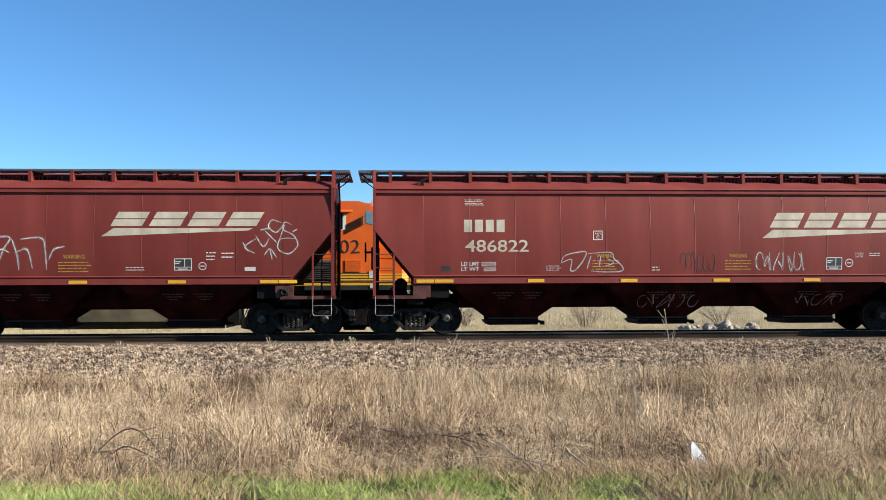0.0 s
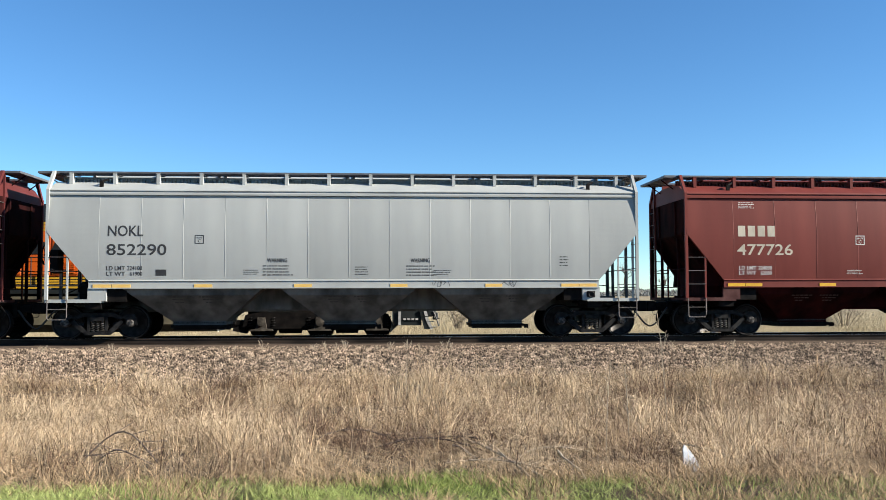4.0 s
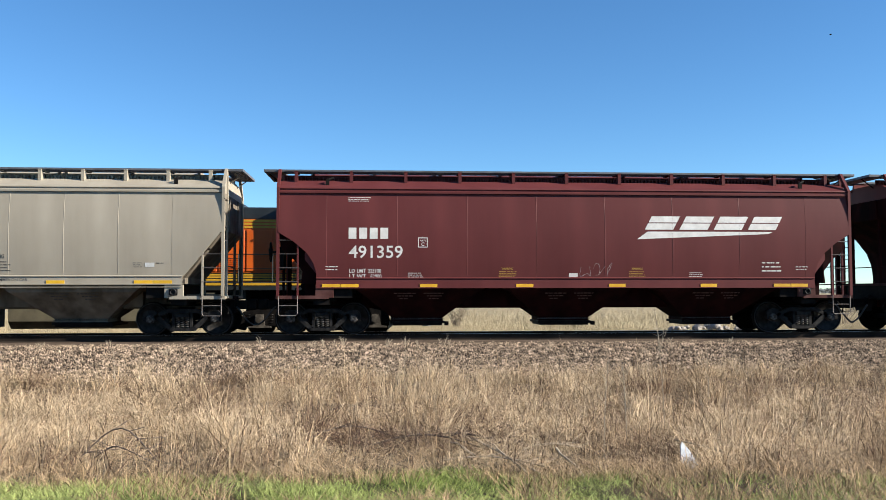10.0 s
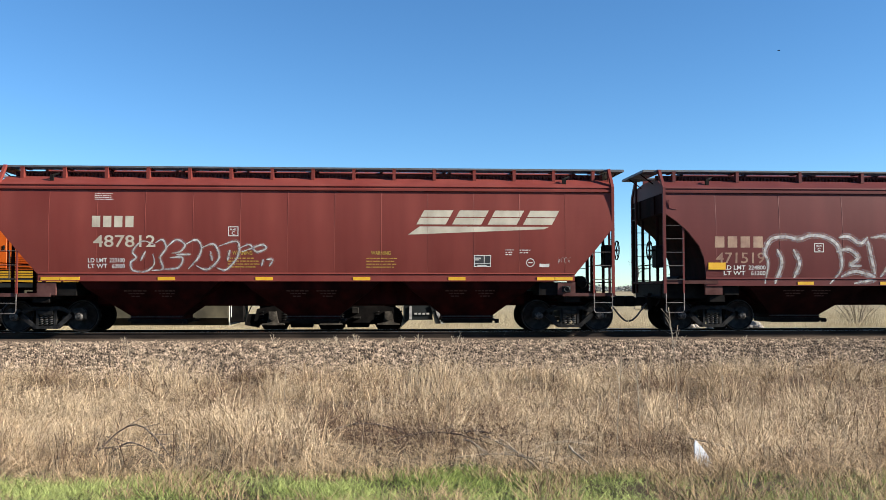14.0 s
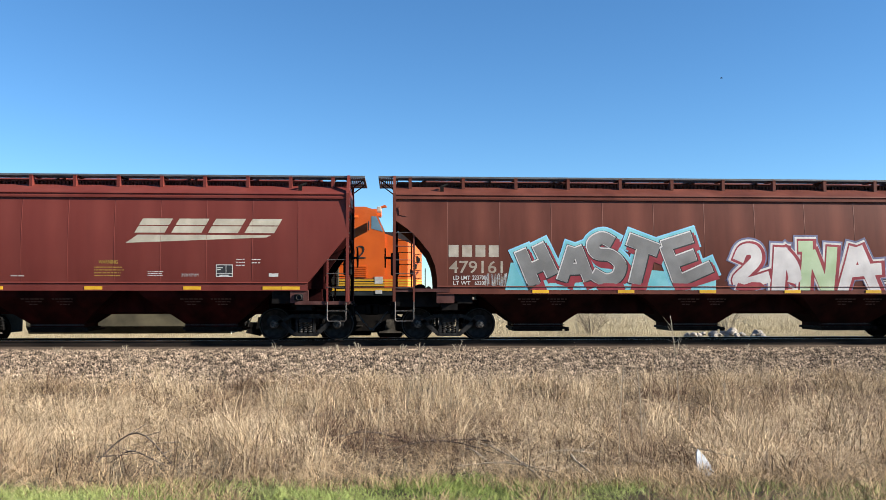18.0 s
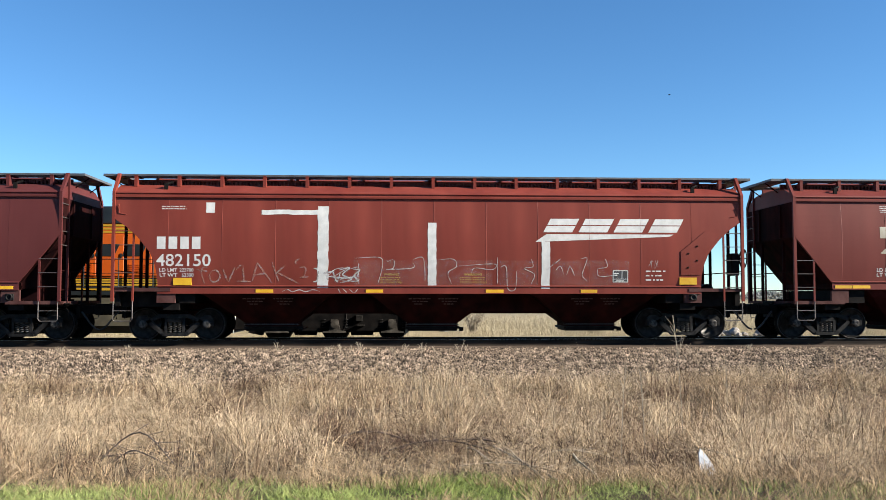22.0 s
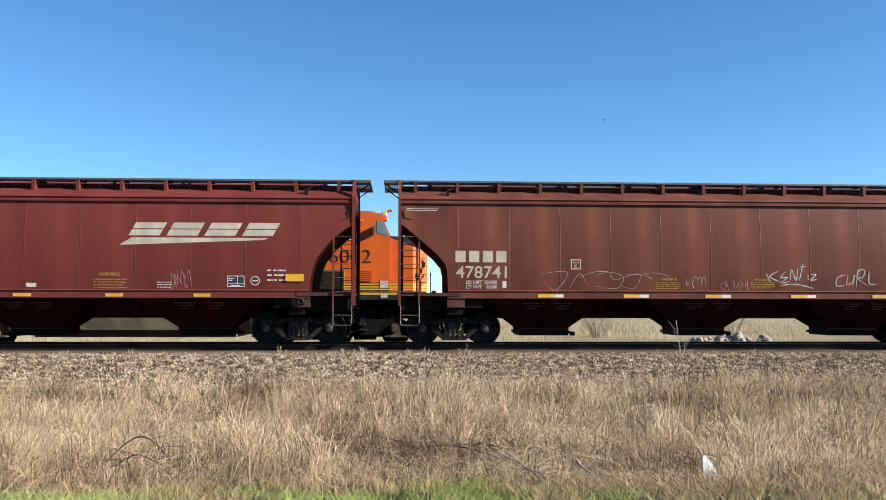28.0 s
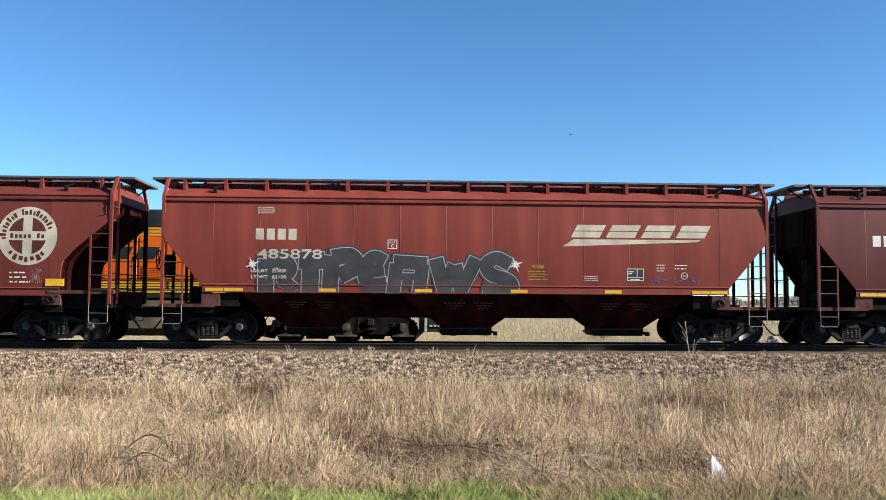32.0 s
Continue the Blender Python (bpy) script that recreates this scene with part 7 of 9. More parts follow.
stroke_tag(CAR[15], TAG_15, [[(568, 155), (582, 200), (562, 195)], [(570, 205), (610, 224)], [(597, 160), (590, 215)], [(622, 165), (628, 215)], [(590, 195), (640, 185)], [(665, 170), (645, 185), (665, 200), (640, 222)], [(690, 175), (668, 180), (672, 215), (700, 215), (710, 185)], [(672, 197), (700, 190)], [(715, 180), (705, 215), (730, 218), (745, 190), (735, 170), (715, 180)], [(740, 222), (748, 180), (757, 195), (748, 205), (764, 228)], [(600, 175), (680, 165), (750, 168)]], 0.03, M_CHALK)
stroke_tag(CAR[15], TAG_15, [[(850, 170), (838, 228)], [(840, 175), (895, 163)], [(845, 198), (872, 194)], [(880, 180), (866, 205), (880, 225), (893, 200), (880, 180)], [(903, 222), (908, 180), (922, 185), (908, 202), (925, 222)], [(940, 175), (925, 200), (935, 215), (945, 200)], [(965, 162), (935, 185), (955, 180), (940, 200), (940, 213), (958, 212)], [(883, 235), (903, 230)]], 0.034, M_CHALK)


def cut_gusset(car):
    """Bolted stiffening plate beside the round cut-out."""
    set_sill(car.name)
    bm = bmesh.new()
    prism(bm, [(7.04, 2.515), (7.75, 3.094), (8.18, 3.05), (8.0, 2.80), (7.82, 2.50), (7.69, 2.12), (7.63, 1.85), (7.055, 1.85)], -1.618, -1.60)
    slice_levels(bm)
    for v in bm.verts:
        v.co.y -= bow(v.co.z)
    plate = part("gusset_plate", bm, PAINT["bright_14"], car, "raised plate with bolts beside the round cut-out")
    for x, z in ((7.51, 2.67), (7.26, 2.46), (7.51, 2.26), (7.25, 2.06)):
        bm = bmesh.new()
        lathe_y(bm, [(0.002, -1.638 - bow(z)), (0.026, -1.632 - bow(z)), (0.026, -1.60 - bow(z))], 8, x, z)
        part("bolt", bm, M_BLACK, plate)


cut_gusset(CAR[14])


# ---- parked locomotive on the siding ----
M_ORANGE = ramp_mat("locomotive_orange", (0.4968, 0.0842, 0.0076), (0.5940, 0.1102, 0.0108), 0.4, 0, 1.5, bump=0.04)
M_LYEL = ramp_mat("locomotive_yellow", (0.4536, 0.2538, 0.0162), (0.5400, 0.3024, 0.0238), 0.45, 0, 2, bump=0.04)
M_LBLK = ramp_mat("locomotive_black", (0.009, 0.012, 0.013), (0.02, 0.025, 0.027), 0.45, 0, 2, bump=0.1)
M_TANK = ramp_mat("dusty_tank_paint", (0.0500, 0.0440, 0.0290), (0.1296, 0.1134, 0.0713), 0.75, 0, 1.5, bump=0.2)
M_AXLEBOX = ramp_mat("dusty_axle_box", (0.008, 0.0075, 0.007), (0.030, 0.027, 0.024), 0.8, 0, 5, bump=0.3, spec=0.1)
M_JOURNAL = ramp_mat("dusty_cast_journal", (0.032, 0.028, 0.024), (0.09, 0.080, 0.068), 0.8, 0, 6, bump=0.3, spec=0.1)
M_STEPEDGE = ramp_mat("white_painted_step_edge", (0.30, 0.30, 0.30), (0.50, 0.50, 0.49), 0.6, 0, 6, bump=0.1)
M_GLASS = bpy.data.materials.new("cab_glass")
M_GLASS.use_nodes = True
_g = M_GLASS.node_tree.nodes["Principled BSDF"]
_g.inputs["Base Color"].default_value = (0.012, 0.016, 0.018, 1)
_g.inputs["Roughness"].default_value, _g.inputs["Specular IOR Level"].default_value = 0.06, 0.45


# the pale blue base colour paints in the sky's reflection
M_WINDSHIELD = ramp_mat("sky_painted_windshield", (0.10, 0.17, 0.22), (0.16, 0.25, 0.31), 0.12, 0, 1.5, bump=0, spec=0.6, grain=0.05)


def locomotive():
    yc, n = LOCO_Y, LOCO_Y - 1.5
    loco = new("locomotive")
    tagged(loco, "orange and black freight locomotive with yellow stripes, parked on the siding", "locomotive")
    loco.location = (0, yc, 0.055)
    loco.scale = (0.954, 0.954, 0.954)

    def p(name, fn, mat, parent=loco, label="", smooth=False):
        bm = bmesh.new()
        fn(bm)
        return part(name, bm, mat, parent, label, smooth=smooth)

    p("frame", lambda b: (box(b, -21, 1.0, -1.5, 1.5, 1.28, 1.60, 0.02), box(b, -20.5, 0.6, -0.9, 0.9, 0.95, 1.3)), M_LBLK)
    p("frame_stripe", lambda b: box(b, -20.9, 0.95, -1.515, -1.498, 1.47, 1.56), M_LYEL)
    def nose_shape(b):
        plan = [(-0.35, -1.42), (0.50, -1.42), (1.05, -0.80), (1.05, 0.80), (0.50, 1.42), (-0.35, 1.42)]
        zt = [3.62, 3.30, 3.08, 3.08, 3.30, 3.62]
        lo = [b.verts.new((x, y, 1.6)) for x, y in plan]
        hi = [b.verts.new((x, y, z)) for (x, y), z in zip(plan, zt)]
        b.faces.new(lo[::-1])
        for k in range(6):
            b.faces.new((lo[k], lo[(k + 1) % 6], hi[(k + 1) % 6], hi[k]))
        for tri in ((0, 1, 4, 5), (1, 2, 3, 4)):
            b.faces.new([hi[q] for q in tri])

    nose = p("nose", nose_shape, M_ORANGE)
    p("nose_stripe", lambda b: [prism_plan(b, [(-0.35, -1.428), (0.505, -1.428), (1.058, -0.805), (1.058, 0.8), (1.04, 0.8), (1.04, -0.79), (0.49, -1.41), (-0.35, -1.41)], z, z + 0.06) for z in (1.65, 1.745, 1.84)], M_LYEL, nose)
    p("nose_top", lambda b: prism(b, [(-0.47, 3.3), (-0.47, 3.72), (0.47, 3.685), (0.65, 3.56), (0.82, 3.1)], -0.95, 0.95), M_LBLK, nose, "black crowned top of the nose")
    p("nose_grab_iron", lambda b: [tube(b, [(0.80, -1.10, z), (0.95, -1.16, z), (1.02, -0.98, z)], 0.014, 5) for z in (1.95, 2.25, 2.55, 2.85)], M_LBLK, nose)
    p("nose_emblem", lambda b: [prism(b, [(0.60 + q * 0.12, 2.15 + q * 0.25), (0.72 + q * 0.12, 2.05 + q * 0.25), (0.74 + q * 0.12, 2.2 + q * 0.25), (0.62 + q * 0.12, 2.3 + q * 0.25)], -1.33 + q * 0.135, -1.20 + q * 0.135) for q in range(3)], M_LBLK, nose, "black emblem strokes on the nose")
    cab = p("cab", lambda b: prism(b, [(-3.33, 1.6), (-0.35, 1.6), (-0.35, 3.62), (-0.66, 4.34), (-0.80, 4.53), (-1.1, 4.62), (-3.33, 4.62)], -1.5, 1.5), M_ORANGE)
    p("windshield", lambda b: prism(b, [(-0.38, 3.70), (-0.345, 3.71), (-0.625, 4.31), (-0.66, 4.30)], -1.25, -0.12), M_WINDSHIELD, cab)
    p("windshield", lambda b: prism(b, [(-0.38, 3.70), (-0.345, 3.71), (-0.625, 4.31), (-0.66, 4.30)], 0.12, 1.25), M_GLASS, cab)
    p("corner_window", lambda b: prism(b, [(-0.42, 3.68), (-0.68, 4.26), (-0.86, 4.26), (-0.86, 3.80)], -1.508, -1.497), M_WINDSHIELD, cab, "windshield corner pane with the sky's reflection painted in")
    for x in (-2.12, -2.56):
        w = p("side_window", lambda b: box(b, x, x + 0.41, -1.506, -1.49, 3.55, 4.18), M_GLASS, cab, "dark cab side window")
        p("window_frame", lambda b: (box(b, x - 0.03, x, -1.52, -1.49, 3.55, 4.18), box(b, x + 0.41, x + 0.41 + (0.03 if x < -2.3 else 0.12), -1.52, -1.49, 3.55, 4.18), box(b, x, x + 0.41, -1.52, -1.49, 3.52, 3.55)), M_WHITE, w)
    p("sun_visor", lambda b: prism_x(b, [(-1.49, 4.24), (-1.72, 4.18), (-1.72, 4.21), (-1.49, 4.30)], -2.75, -1.35), M_ORANGE, cab)
    p("headlight", lambda b: (box(b, -0.85, -0.50, -0.35, 0.35, 4.38, 4.66, 0.02)), M_ORANGE, cab)
    p("number_board", lambda b: (box(b, -0.66, -0.50, -1.2, -0.75, 4.46, 4.66, 0.02)), M_CREAM, cab, "lit number board box")
    grille = p("cab_grille", lambda b: box(b, -3.07, -2.05, -1.56, -1.49, 1.67, 2.42, 0.01), M_TANK, cab, "grey louvred equipment grille")
    for k in range(9):
        p("slat", lambda b: prism_x(b, [(-1.555, 1.72 + k * 0.075), (-1.585, 1.70 + k * 0.075), (-1.585, 1.715 + k * 0.075), (-1.555, 1.765 + k * 0.075)], -3.04, -2.08), M_AXLEBOX, grille)
    p("cab_louver", lambda b: [box(b, -1.62, -1.02, -1.53, -1.49, 1.98 + k * 0.075, 2.03 + k * 0.075) for k in range(6)], M_ORANGE, cab)
    p("cab_mirror", lambda b: box(b, -0.98, -0.93, -1.72, -1.52, 3.72, 4.05, 0.01), M_LBLK, cab)
    p("roof_horn", lambda b: (tube(b, [(-0.62, -0.5, 4.66), (-0.30, -0.55, 4.72)], 0.035), tube(b, [(-0.62, -0.3, 4.70), (-0.34, -0.3, 4.80)], 0.03)), M_ORANGE, cab)
    p("cab_band", lambda b: box(b, -3.32, -0.36, -1.508, -1.49, 1.62, 1.93), M_LBLK, cab)
    for z in (1.65, 1.745, 1.84):
        p("cab_stripe", lambda b: box(b, -3.32, -0.36, -1.518, -1.49, z, z + 0.06), M_LYEL, cab)
    p("service_panel", lambda b: (box(b, -0.73, -0.42, -1.525, -1.49, 1.74, 2.0), box(b, -0.70, -0.45, -1.525, -1.49, 1.36, 1.5)), M_STEPEDGE, cab, "dull white service panel")
    hood = p("long_hood", lambda b: box(b, -20.6, -3.3, -1.05, 1.05, 1.6, 3.95, 0.03), M_ORANGE)
    p("hood_top", lambda b: (box(b, -20.55, -5.2, -1.06, 1.06, 3.95, 4.62, 0.04), box(b, -5.2, -3.3, -0.9, 0.9, 3.95, 4.42, 0.04), box(b, -20.0, -14.5, -1.35, 1.35, 3.9, 4.68, 0.05)), M_LBLK, loco, "black upper hood")
    p("radiator_grille", lambda b: [box(b, -20 + 0.16 * k, -19.94 + 0.16 * k, -1.37, -1.34, 3.98, 4.60) for k in range(34)], M_GRATE)
    p("hood_grille", lambda b: [box(b, -9.2 + 0.2 * k, -9.16 + 0.2 * k, -1.08, -1.05, 4.0, 4.58) for k in range(18)], M_GRATE)
    for z in (3.62, 3.74, 3.86):
        p("hood_stripe", lambda b: box(b, -20.6, -3.36, -1.065, -1.045, z, z + 0.075), M_LYEL)
    p("hood_band", lambda b: box(b, -20.6, -3.36, -1.06, -1.045, 1.62, 1.93), M_LBLK, hood)
    for z in (1.65, 1.745, 1.84):
        p("hood_stripe", lambda b: box(b, -20.6, -3.36, -1.072, -1.045, z, z + 0.06), M_LYEL)
    for i in range(16):
        x = -20.3 + i * 1.02
        d = p("hood_door", lambda b: box(b, x + 0.03, x + 0.97, -1.075, -1.045, 2.0, 3.55, 0.01), M_ORANGE, hood)
        p("door_latch", lambda b: box(b, x + 0.85, x + 0.91, -1.1, -1.07, 2.7, 2.85), M_LBLK, d)
        if i % 2 == 0:
            p("louver", lambda b: [box(b, x + 0.15, x + 0.85, -1.10, -1.07, 2.06 + k * 0.07, 2.10 + k * 0.07) for k in range(6)], M_ORANGE, d)
    # big slanted emblem on the hood, as plain bars
    p("hood_emblem", lambda b: [prism(b, [(-13.2 + k * 1.0, 2.75), (-12.5 + k * 1.0, 2.75), (-12.3 + k * 1.0, 3.2), (-13.0 + k * 1.0, 3.2)], -1.085, -1.078) for k in range(4)], M_LBLK, loco, "black slanted emblem bars")
    # handrails
    for i in range(14):
        x = -20.2 + i * 1.25
        p("handrail_post", lambda b: tube(b, [(x, -1.47, 1.6), (x, -1.47, 2.62)], 0.02), M_LBLK)
    p("handrail", lambda b: (tube(b, [(-20.4, -1.47, 2.62), (-3.36, -1.47, 2.62)], 0.02), tube(b, [(-20.4, -1.47, 2.1), (-3.36, -1.47, 2.1)], 0.012)), M_LBLK)
    for pts, r in (([(1.78, -1.4, 1.3), (1.78, -1.4, 2.56), (1.72, -1.2, 2.62)], 0.045), ([(1.62, -1.4, 1.3), (1.60, -1.4, 2.2), (1.74, -1.4, 2.45)], 0.014), ([(1.25, 1.1, 1.2), (1.25, 1.1, 2.4)], 0.022)):
        p("front_handrail", lambda b: tube(b, pts, r), M_AXLEBOX, loco, "dark platform handrail post")
    p("ditch_light_box", lambda b: (box(b, 1.60, 1.86, -1.48, -1.25, 1.62, 1.90, 0.02), box(b, 1.66, 1.80, -1.46, -1.30, 1.36, 1.62, 0.02)), M_LYEL, loco, "yellow ditch light box")
    p("multiple_unit_hose", lambda b: [tube(b, [(1.6 + 0.07 * k, -1.3 + 0.15 * k, 1.35), (1.9 + 0.05 * k, -1.3 + 0.15 * k, 1.30), (2.05 + 0.06 * k, -1.3 + 0.15 * k, 0.95), (1.9 + 0.1 * k, -1.3 + 0.15 * k, 0.62)], 0.022, 5) for k in range(4)], M_HOSE)
    p("pilot", lambda b: (box(b, 0.95, 1.5, -1.45, 1.45, 1.1, 1.45, 0.03), prism(b, [(1.0, 0.45), (1.62, 0.45), (1.5, 1.1), (0.9, 1.1)], -1.2, 1.4)), M_LBLK)
    p("pilot_plate", lambda b: (box(b, 0.44, 1.50, -1.42, 1.40, 0.08, 1.15, 0.01), prism(b, [(0.30, -0.21), (0.62, 0.09), (0.44, 0.3)], -1.40, -0.9)), M_LBLK, loco, "black pilot plate behind the step")
    p("front_step", lambda b: (prism(b, [(1.42, 0.62), (1.56, 0.62), (1.84, -0.06), (1.60, -0.06)], -1.48, -1.40), [box(b, 1.55 + 0.1 * k, 1.88 + 0.08 * k, -1.5, -1.2, 0.40 - k * 0.2, 0.43 - k * 0.2) for k in range(3)]), M_LBLK)
    p("step_edge", lambda b: prism(b, [(1.58, 0.60), (1.70, 0.60), (1.76, 0.30), (1.94, -0.05), (1.83, -0.07), (1.66, 0.26)], -1.50, -1.44), M_STEPEDGE, loco, "white painted edge of the step")
    p("step_plate", lambda b: [box(b, 0.82 + k * 0.15, 0.92 + k * 0.15, -1.47, -1.43, 0.28, 0.345) for k in range(4)], M_STEPEDGE)
    p("coupling_gear", lambda b: (box(b, 1.72, 2.05, -1.2, -0.5, 0.42, 0.75, 0.03), box(b, 1.95, 2.14, -1.1, -0.7, 0.28, 0.55, 0.03)), M_LBLK)
    p("pilot_hose", lambda b: (tube(b, [(1.95, -1.2, 0.6), (2.1, -1.2, 0.25), (2.16, -1.2, 0.05)], 0.03), tube(b, [(1.8, -1.1, 0.7), (2.0, -1.1, 0.36), (2.2, -1.1, 0.33)], 0.025)), M_HOSE)
    p("corner_post", lambda b: box(b, 0.63, 0.72, -1.47, -1.40, 0.10, 0.60), M_STEPEDGE)
    p("ditch_light", lambda b: (lathe_y(b, [(0.02, -1.1), (0.1, -1.1), (0.1, -0.9), (0.02, -0.9)], 12, 1.3, 1.55)), M_CAP)
    p("fuel_tank", lambda b: prism_x(b, [(-1.15, -0.11), (-1.41, 0.13), (-1.45, 0.17), (-1.45, 1.2), (1.45, 1.2), (1.45, 0.17), (1.15, -0.11)], -13.4, -6.07), M_TANK, loco, "dusty khaki fuel tank")
    # added black box that hides the sunlit end of the tank
    p("underframe_box", lambda b: box(b, -6.05, -5.5, -1.3, -0.4, 0.0, 1.2, 0.03), M_BLACK)
    p("drain_pipe", lambda b: (tube(b, [(-6.02, -1.42, 0.9), (-6.02, -1.42, 0.25), (-5.99, -1.42, -0.12)], 0.016), tube(b, [(-5.95, -1.40, 0.9), (-5.95, -1.40, 0.2)], 0.018)), M_WHITE, loco, "pale drain pipe beside the tank")
    for cx in (-2.28, -16.9):
        t = p("loco_truck", lambda b: (prism(b, [(cx - 2.85, 0.05), (cx - 2.75, 0.5), (cx - 1.2, 0.75), (cx + 1.2, 0.75), (cx + 2.55, 0.5), (cx + 2.65, 0.05), (cx + 2.2, -0.02), (cx - 2.4, -0.02)], -1.3, -1.1), box(b, cx - 2.7, cx + 2.4, -0.95, 0.95, -0.1, 1.28), prism(b, [(cx - 1.5, -0.2), (cx - 0.7, -0.2), (cx - 0.6, 0.2), (cx - 1.6, 0.2)], -1.2, -0.9), prism(b, [(cx + 0.6, -0.2), (cx + 1.4, -0.2), (cx + 1.5, 0.2), (cx + 0.5, 0.2)], -1.2, -0.9), prism(b, [(cx - 3.2, -0.1), (cx - 2.7, -0.2), (cx - 2.5, 0.3), (cx - 3.1, 0.3)], -1.25, -0.9)), M_BLACK)
        for dx in (-2.14, 0, 2.14):
            p("drive_wheel", lambda b: lathe_y(b, [(0.1, -1.0), (0.42, -0.98), (0.52, -0.97), (0.533, -0.80), (0.55, -0.78), (0.55, -0.70), (0.1, -0.7)], 28, cx + dx, 0.083), M_WHEEL, t)
            p("axle_box", lambda b: (prism(b, [(cx + dx - 0.42, -0.10), (cx + dx + 0.42, -0.10), (cx + dx + 0.40, -0.05), (cx + dx + 0.2, -0.02), (cx + dx + 0.12, 0.40), (cx + dx - 0.14, 0.40), (cx + dx - 0.22, -0.02), (cx + dx - 0.42, -0.05)], -1.42, -1.10), lathe_y(b, [(0.15, -1.42), (0.15, -1.47), (0.06, -1.48)], 14, cx + dx, 0.22)), M_JOURNAL, t)
            for s in (-0.42, 0.42):
                pts = [(cx + dx + s + 0.08 * math.cos(a * 0.8), -1.25 + 0.08 * math.sin(a * 0.8), 0.02 + 0.012 * a) for a in range(34)]
                p("coil_spring", lambda b: tube(b, pts, 0.02, 4), M_TRUCK, t)
        for pts in ([(cx - 2.95, -1.3, 0.6), (cx - 3.12, -1.3, 0.22), (cx - 3.18, -1.3, -0.1)], [(cx + 0.42, -1.3, 0.6), (cx + 0.42, -1.3, 0.25), (cx + 0.3, -1.3, -0.05)]):
            p("sand_pipe", lambda b: tube(b, pts, 0.022), M_AXLEBOX, t)
        p("brake_housing", lambda b: (box(b, cx + 0.77, cx + 1.02, -1.42, -1.2, 0.32, 0.55, 0.02), box(b, cx + 0.82, cx + 1.1, -1.44, -1.3, 0.14, 0.2, 0.01)), M_AXLEBOX, t)
    LOCO.append(loco)


LOCO = []
locomotive()


def loco_number():
    uv, faces = glyphs("6002", -0.012)
    finish("cab_number", [(-2.60 + u * 1.53, -1.512, 2.67 + v * 0.49) for u, v in uv], faces, M_LBLK, LOCO[0], "black cab number")


loco_number()


# ---- vegetation and stones ----
rng = np.random.default_rng(7)
M_DRY = ramp_mat("dry_grass", (0.2430, 0.1658, 0.0950), (0.4220, 0.2995, 0.1770), 0.8, 0, 0.5, bump=0, island=0.6, spec=0.2)
M_PALEGRASS = ramp_mat("bleached_grass", (0.405, 0.302, 0.190), (0.585, 0.449, 0.294), 0.8, 0, 0.5, bump=0, island=0.4, spec=0.2)
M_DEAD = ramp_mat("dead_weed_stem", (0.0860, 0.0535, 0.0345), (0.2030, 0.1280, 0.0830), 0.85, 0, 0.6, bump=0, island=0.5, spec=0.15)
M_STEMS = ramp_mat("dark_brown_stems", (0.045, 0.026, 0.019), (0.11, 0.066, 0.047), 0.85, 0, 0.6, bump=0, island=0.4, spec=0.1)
M_FIELDGRASS = ramp_mat("field_grass", (0.34, 0.285, 0.185), (0.43, 0.365, 0.245), 0.85, 0, 0.25, bump=0, island=0.14, spec=0.1)
M_GREEN = ramp_mat("green_grass", (0.185, 0.230, 0.055), (0.335, 0.375, 0.125), 0.7, 0, 0.9, bump=0, island=0.4, spec=0.3)


def blades(name, base, height, lean, width, material, label, category, bend=0.5):
    """Many thin bent blades in one mesh: base points, heights, lean (m) in x and y."""
    n = len(base)
    a = rng.uniform(0, np.pi, n)
    side = np.stack((np.cos(a), 0.5 * np.sin(a), np.zeros(n)), 1) * width[:, None] / 2
    top = np.stack((lean[:, 0], lean[:, 1], height), 1)
    mid = top * 0.5 + np.stack((-lean[:, 0] * 0.2 * bend, -lean[:, 1] * 0.2 * bend, height * 0.14 * bend), 1)
    v = np.empty((n, 5, 3))
    v[:, 0], v[:, 1] = base - side, base + side
    v[:, 2], v[:, 3] = base + mid + side * 0.8, base + mid - side * 0.8
    v[:, 4] = base + top
    o = np.arange(n)[:, None] * 5
    me = bpy.data.meshes.new(name)
    me.vertices.add(n * 5)
    me.vertices.foreach_set("co", v.reshape(-1).astype(np.float32))
    loops = np.concatenate((o + np.array([[0, 1, 2, 3]]), o + np.array([[3, 2, 4]])), 1).reshape(-1)
    me.loops.add(n * 7)
    me.loops.foreach_set("vertex_index", loops.astype(np.int32))
    me.polygons.add(n * 2)
    st = np.stack((np.arange(n) * 7, np.arange(n) * 7 + 4), 1).reshape(-1)
    me.polygons.foreach_set("loop_start", st.astype(np.int32))
    me.update(calc_edges=True)
    me.validate()
    me.materials.append(material)
    ob = new(name, me)
    tagged(ob, label, category, kind="stuff")
    return ob


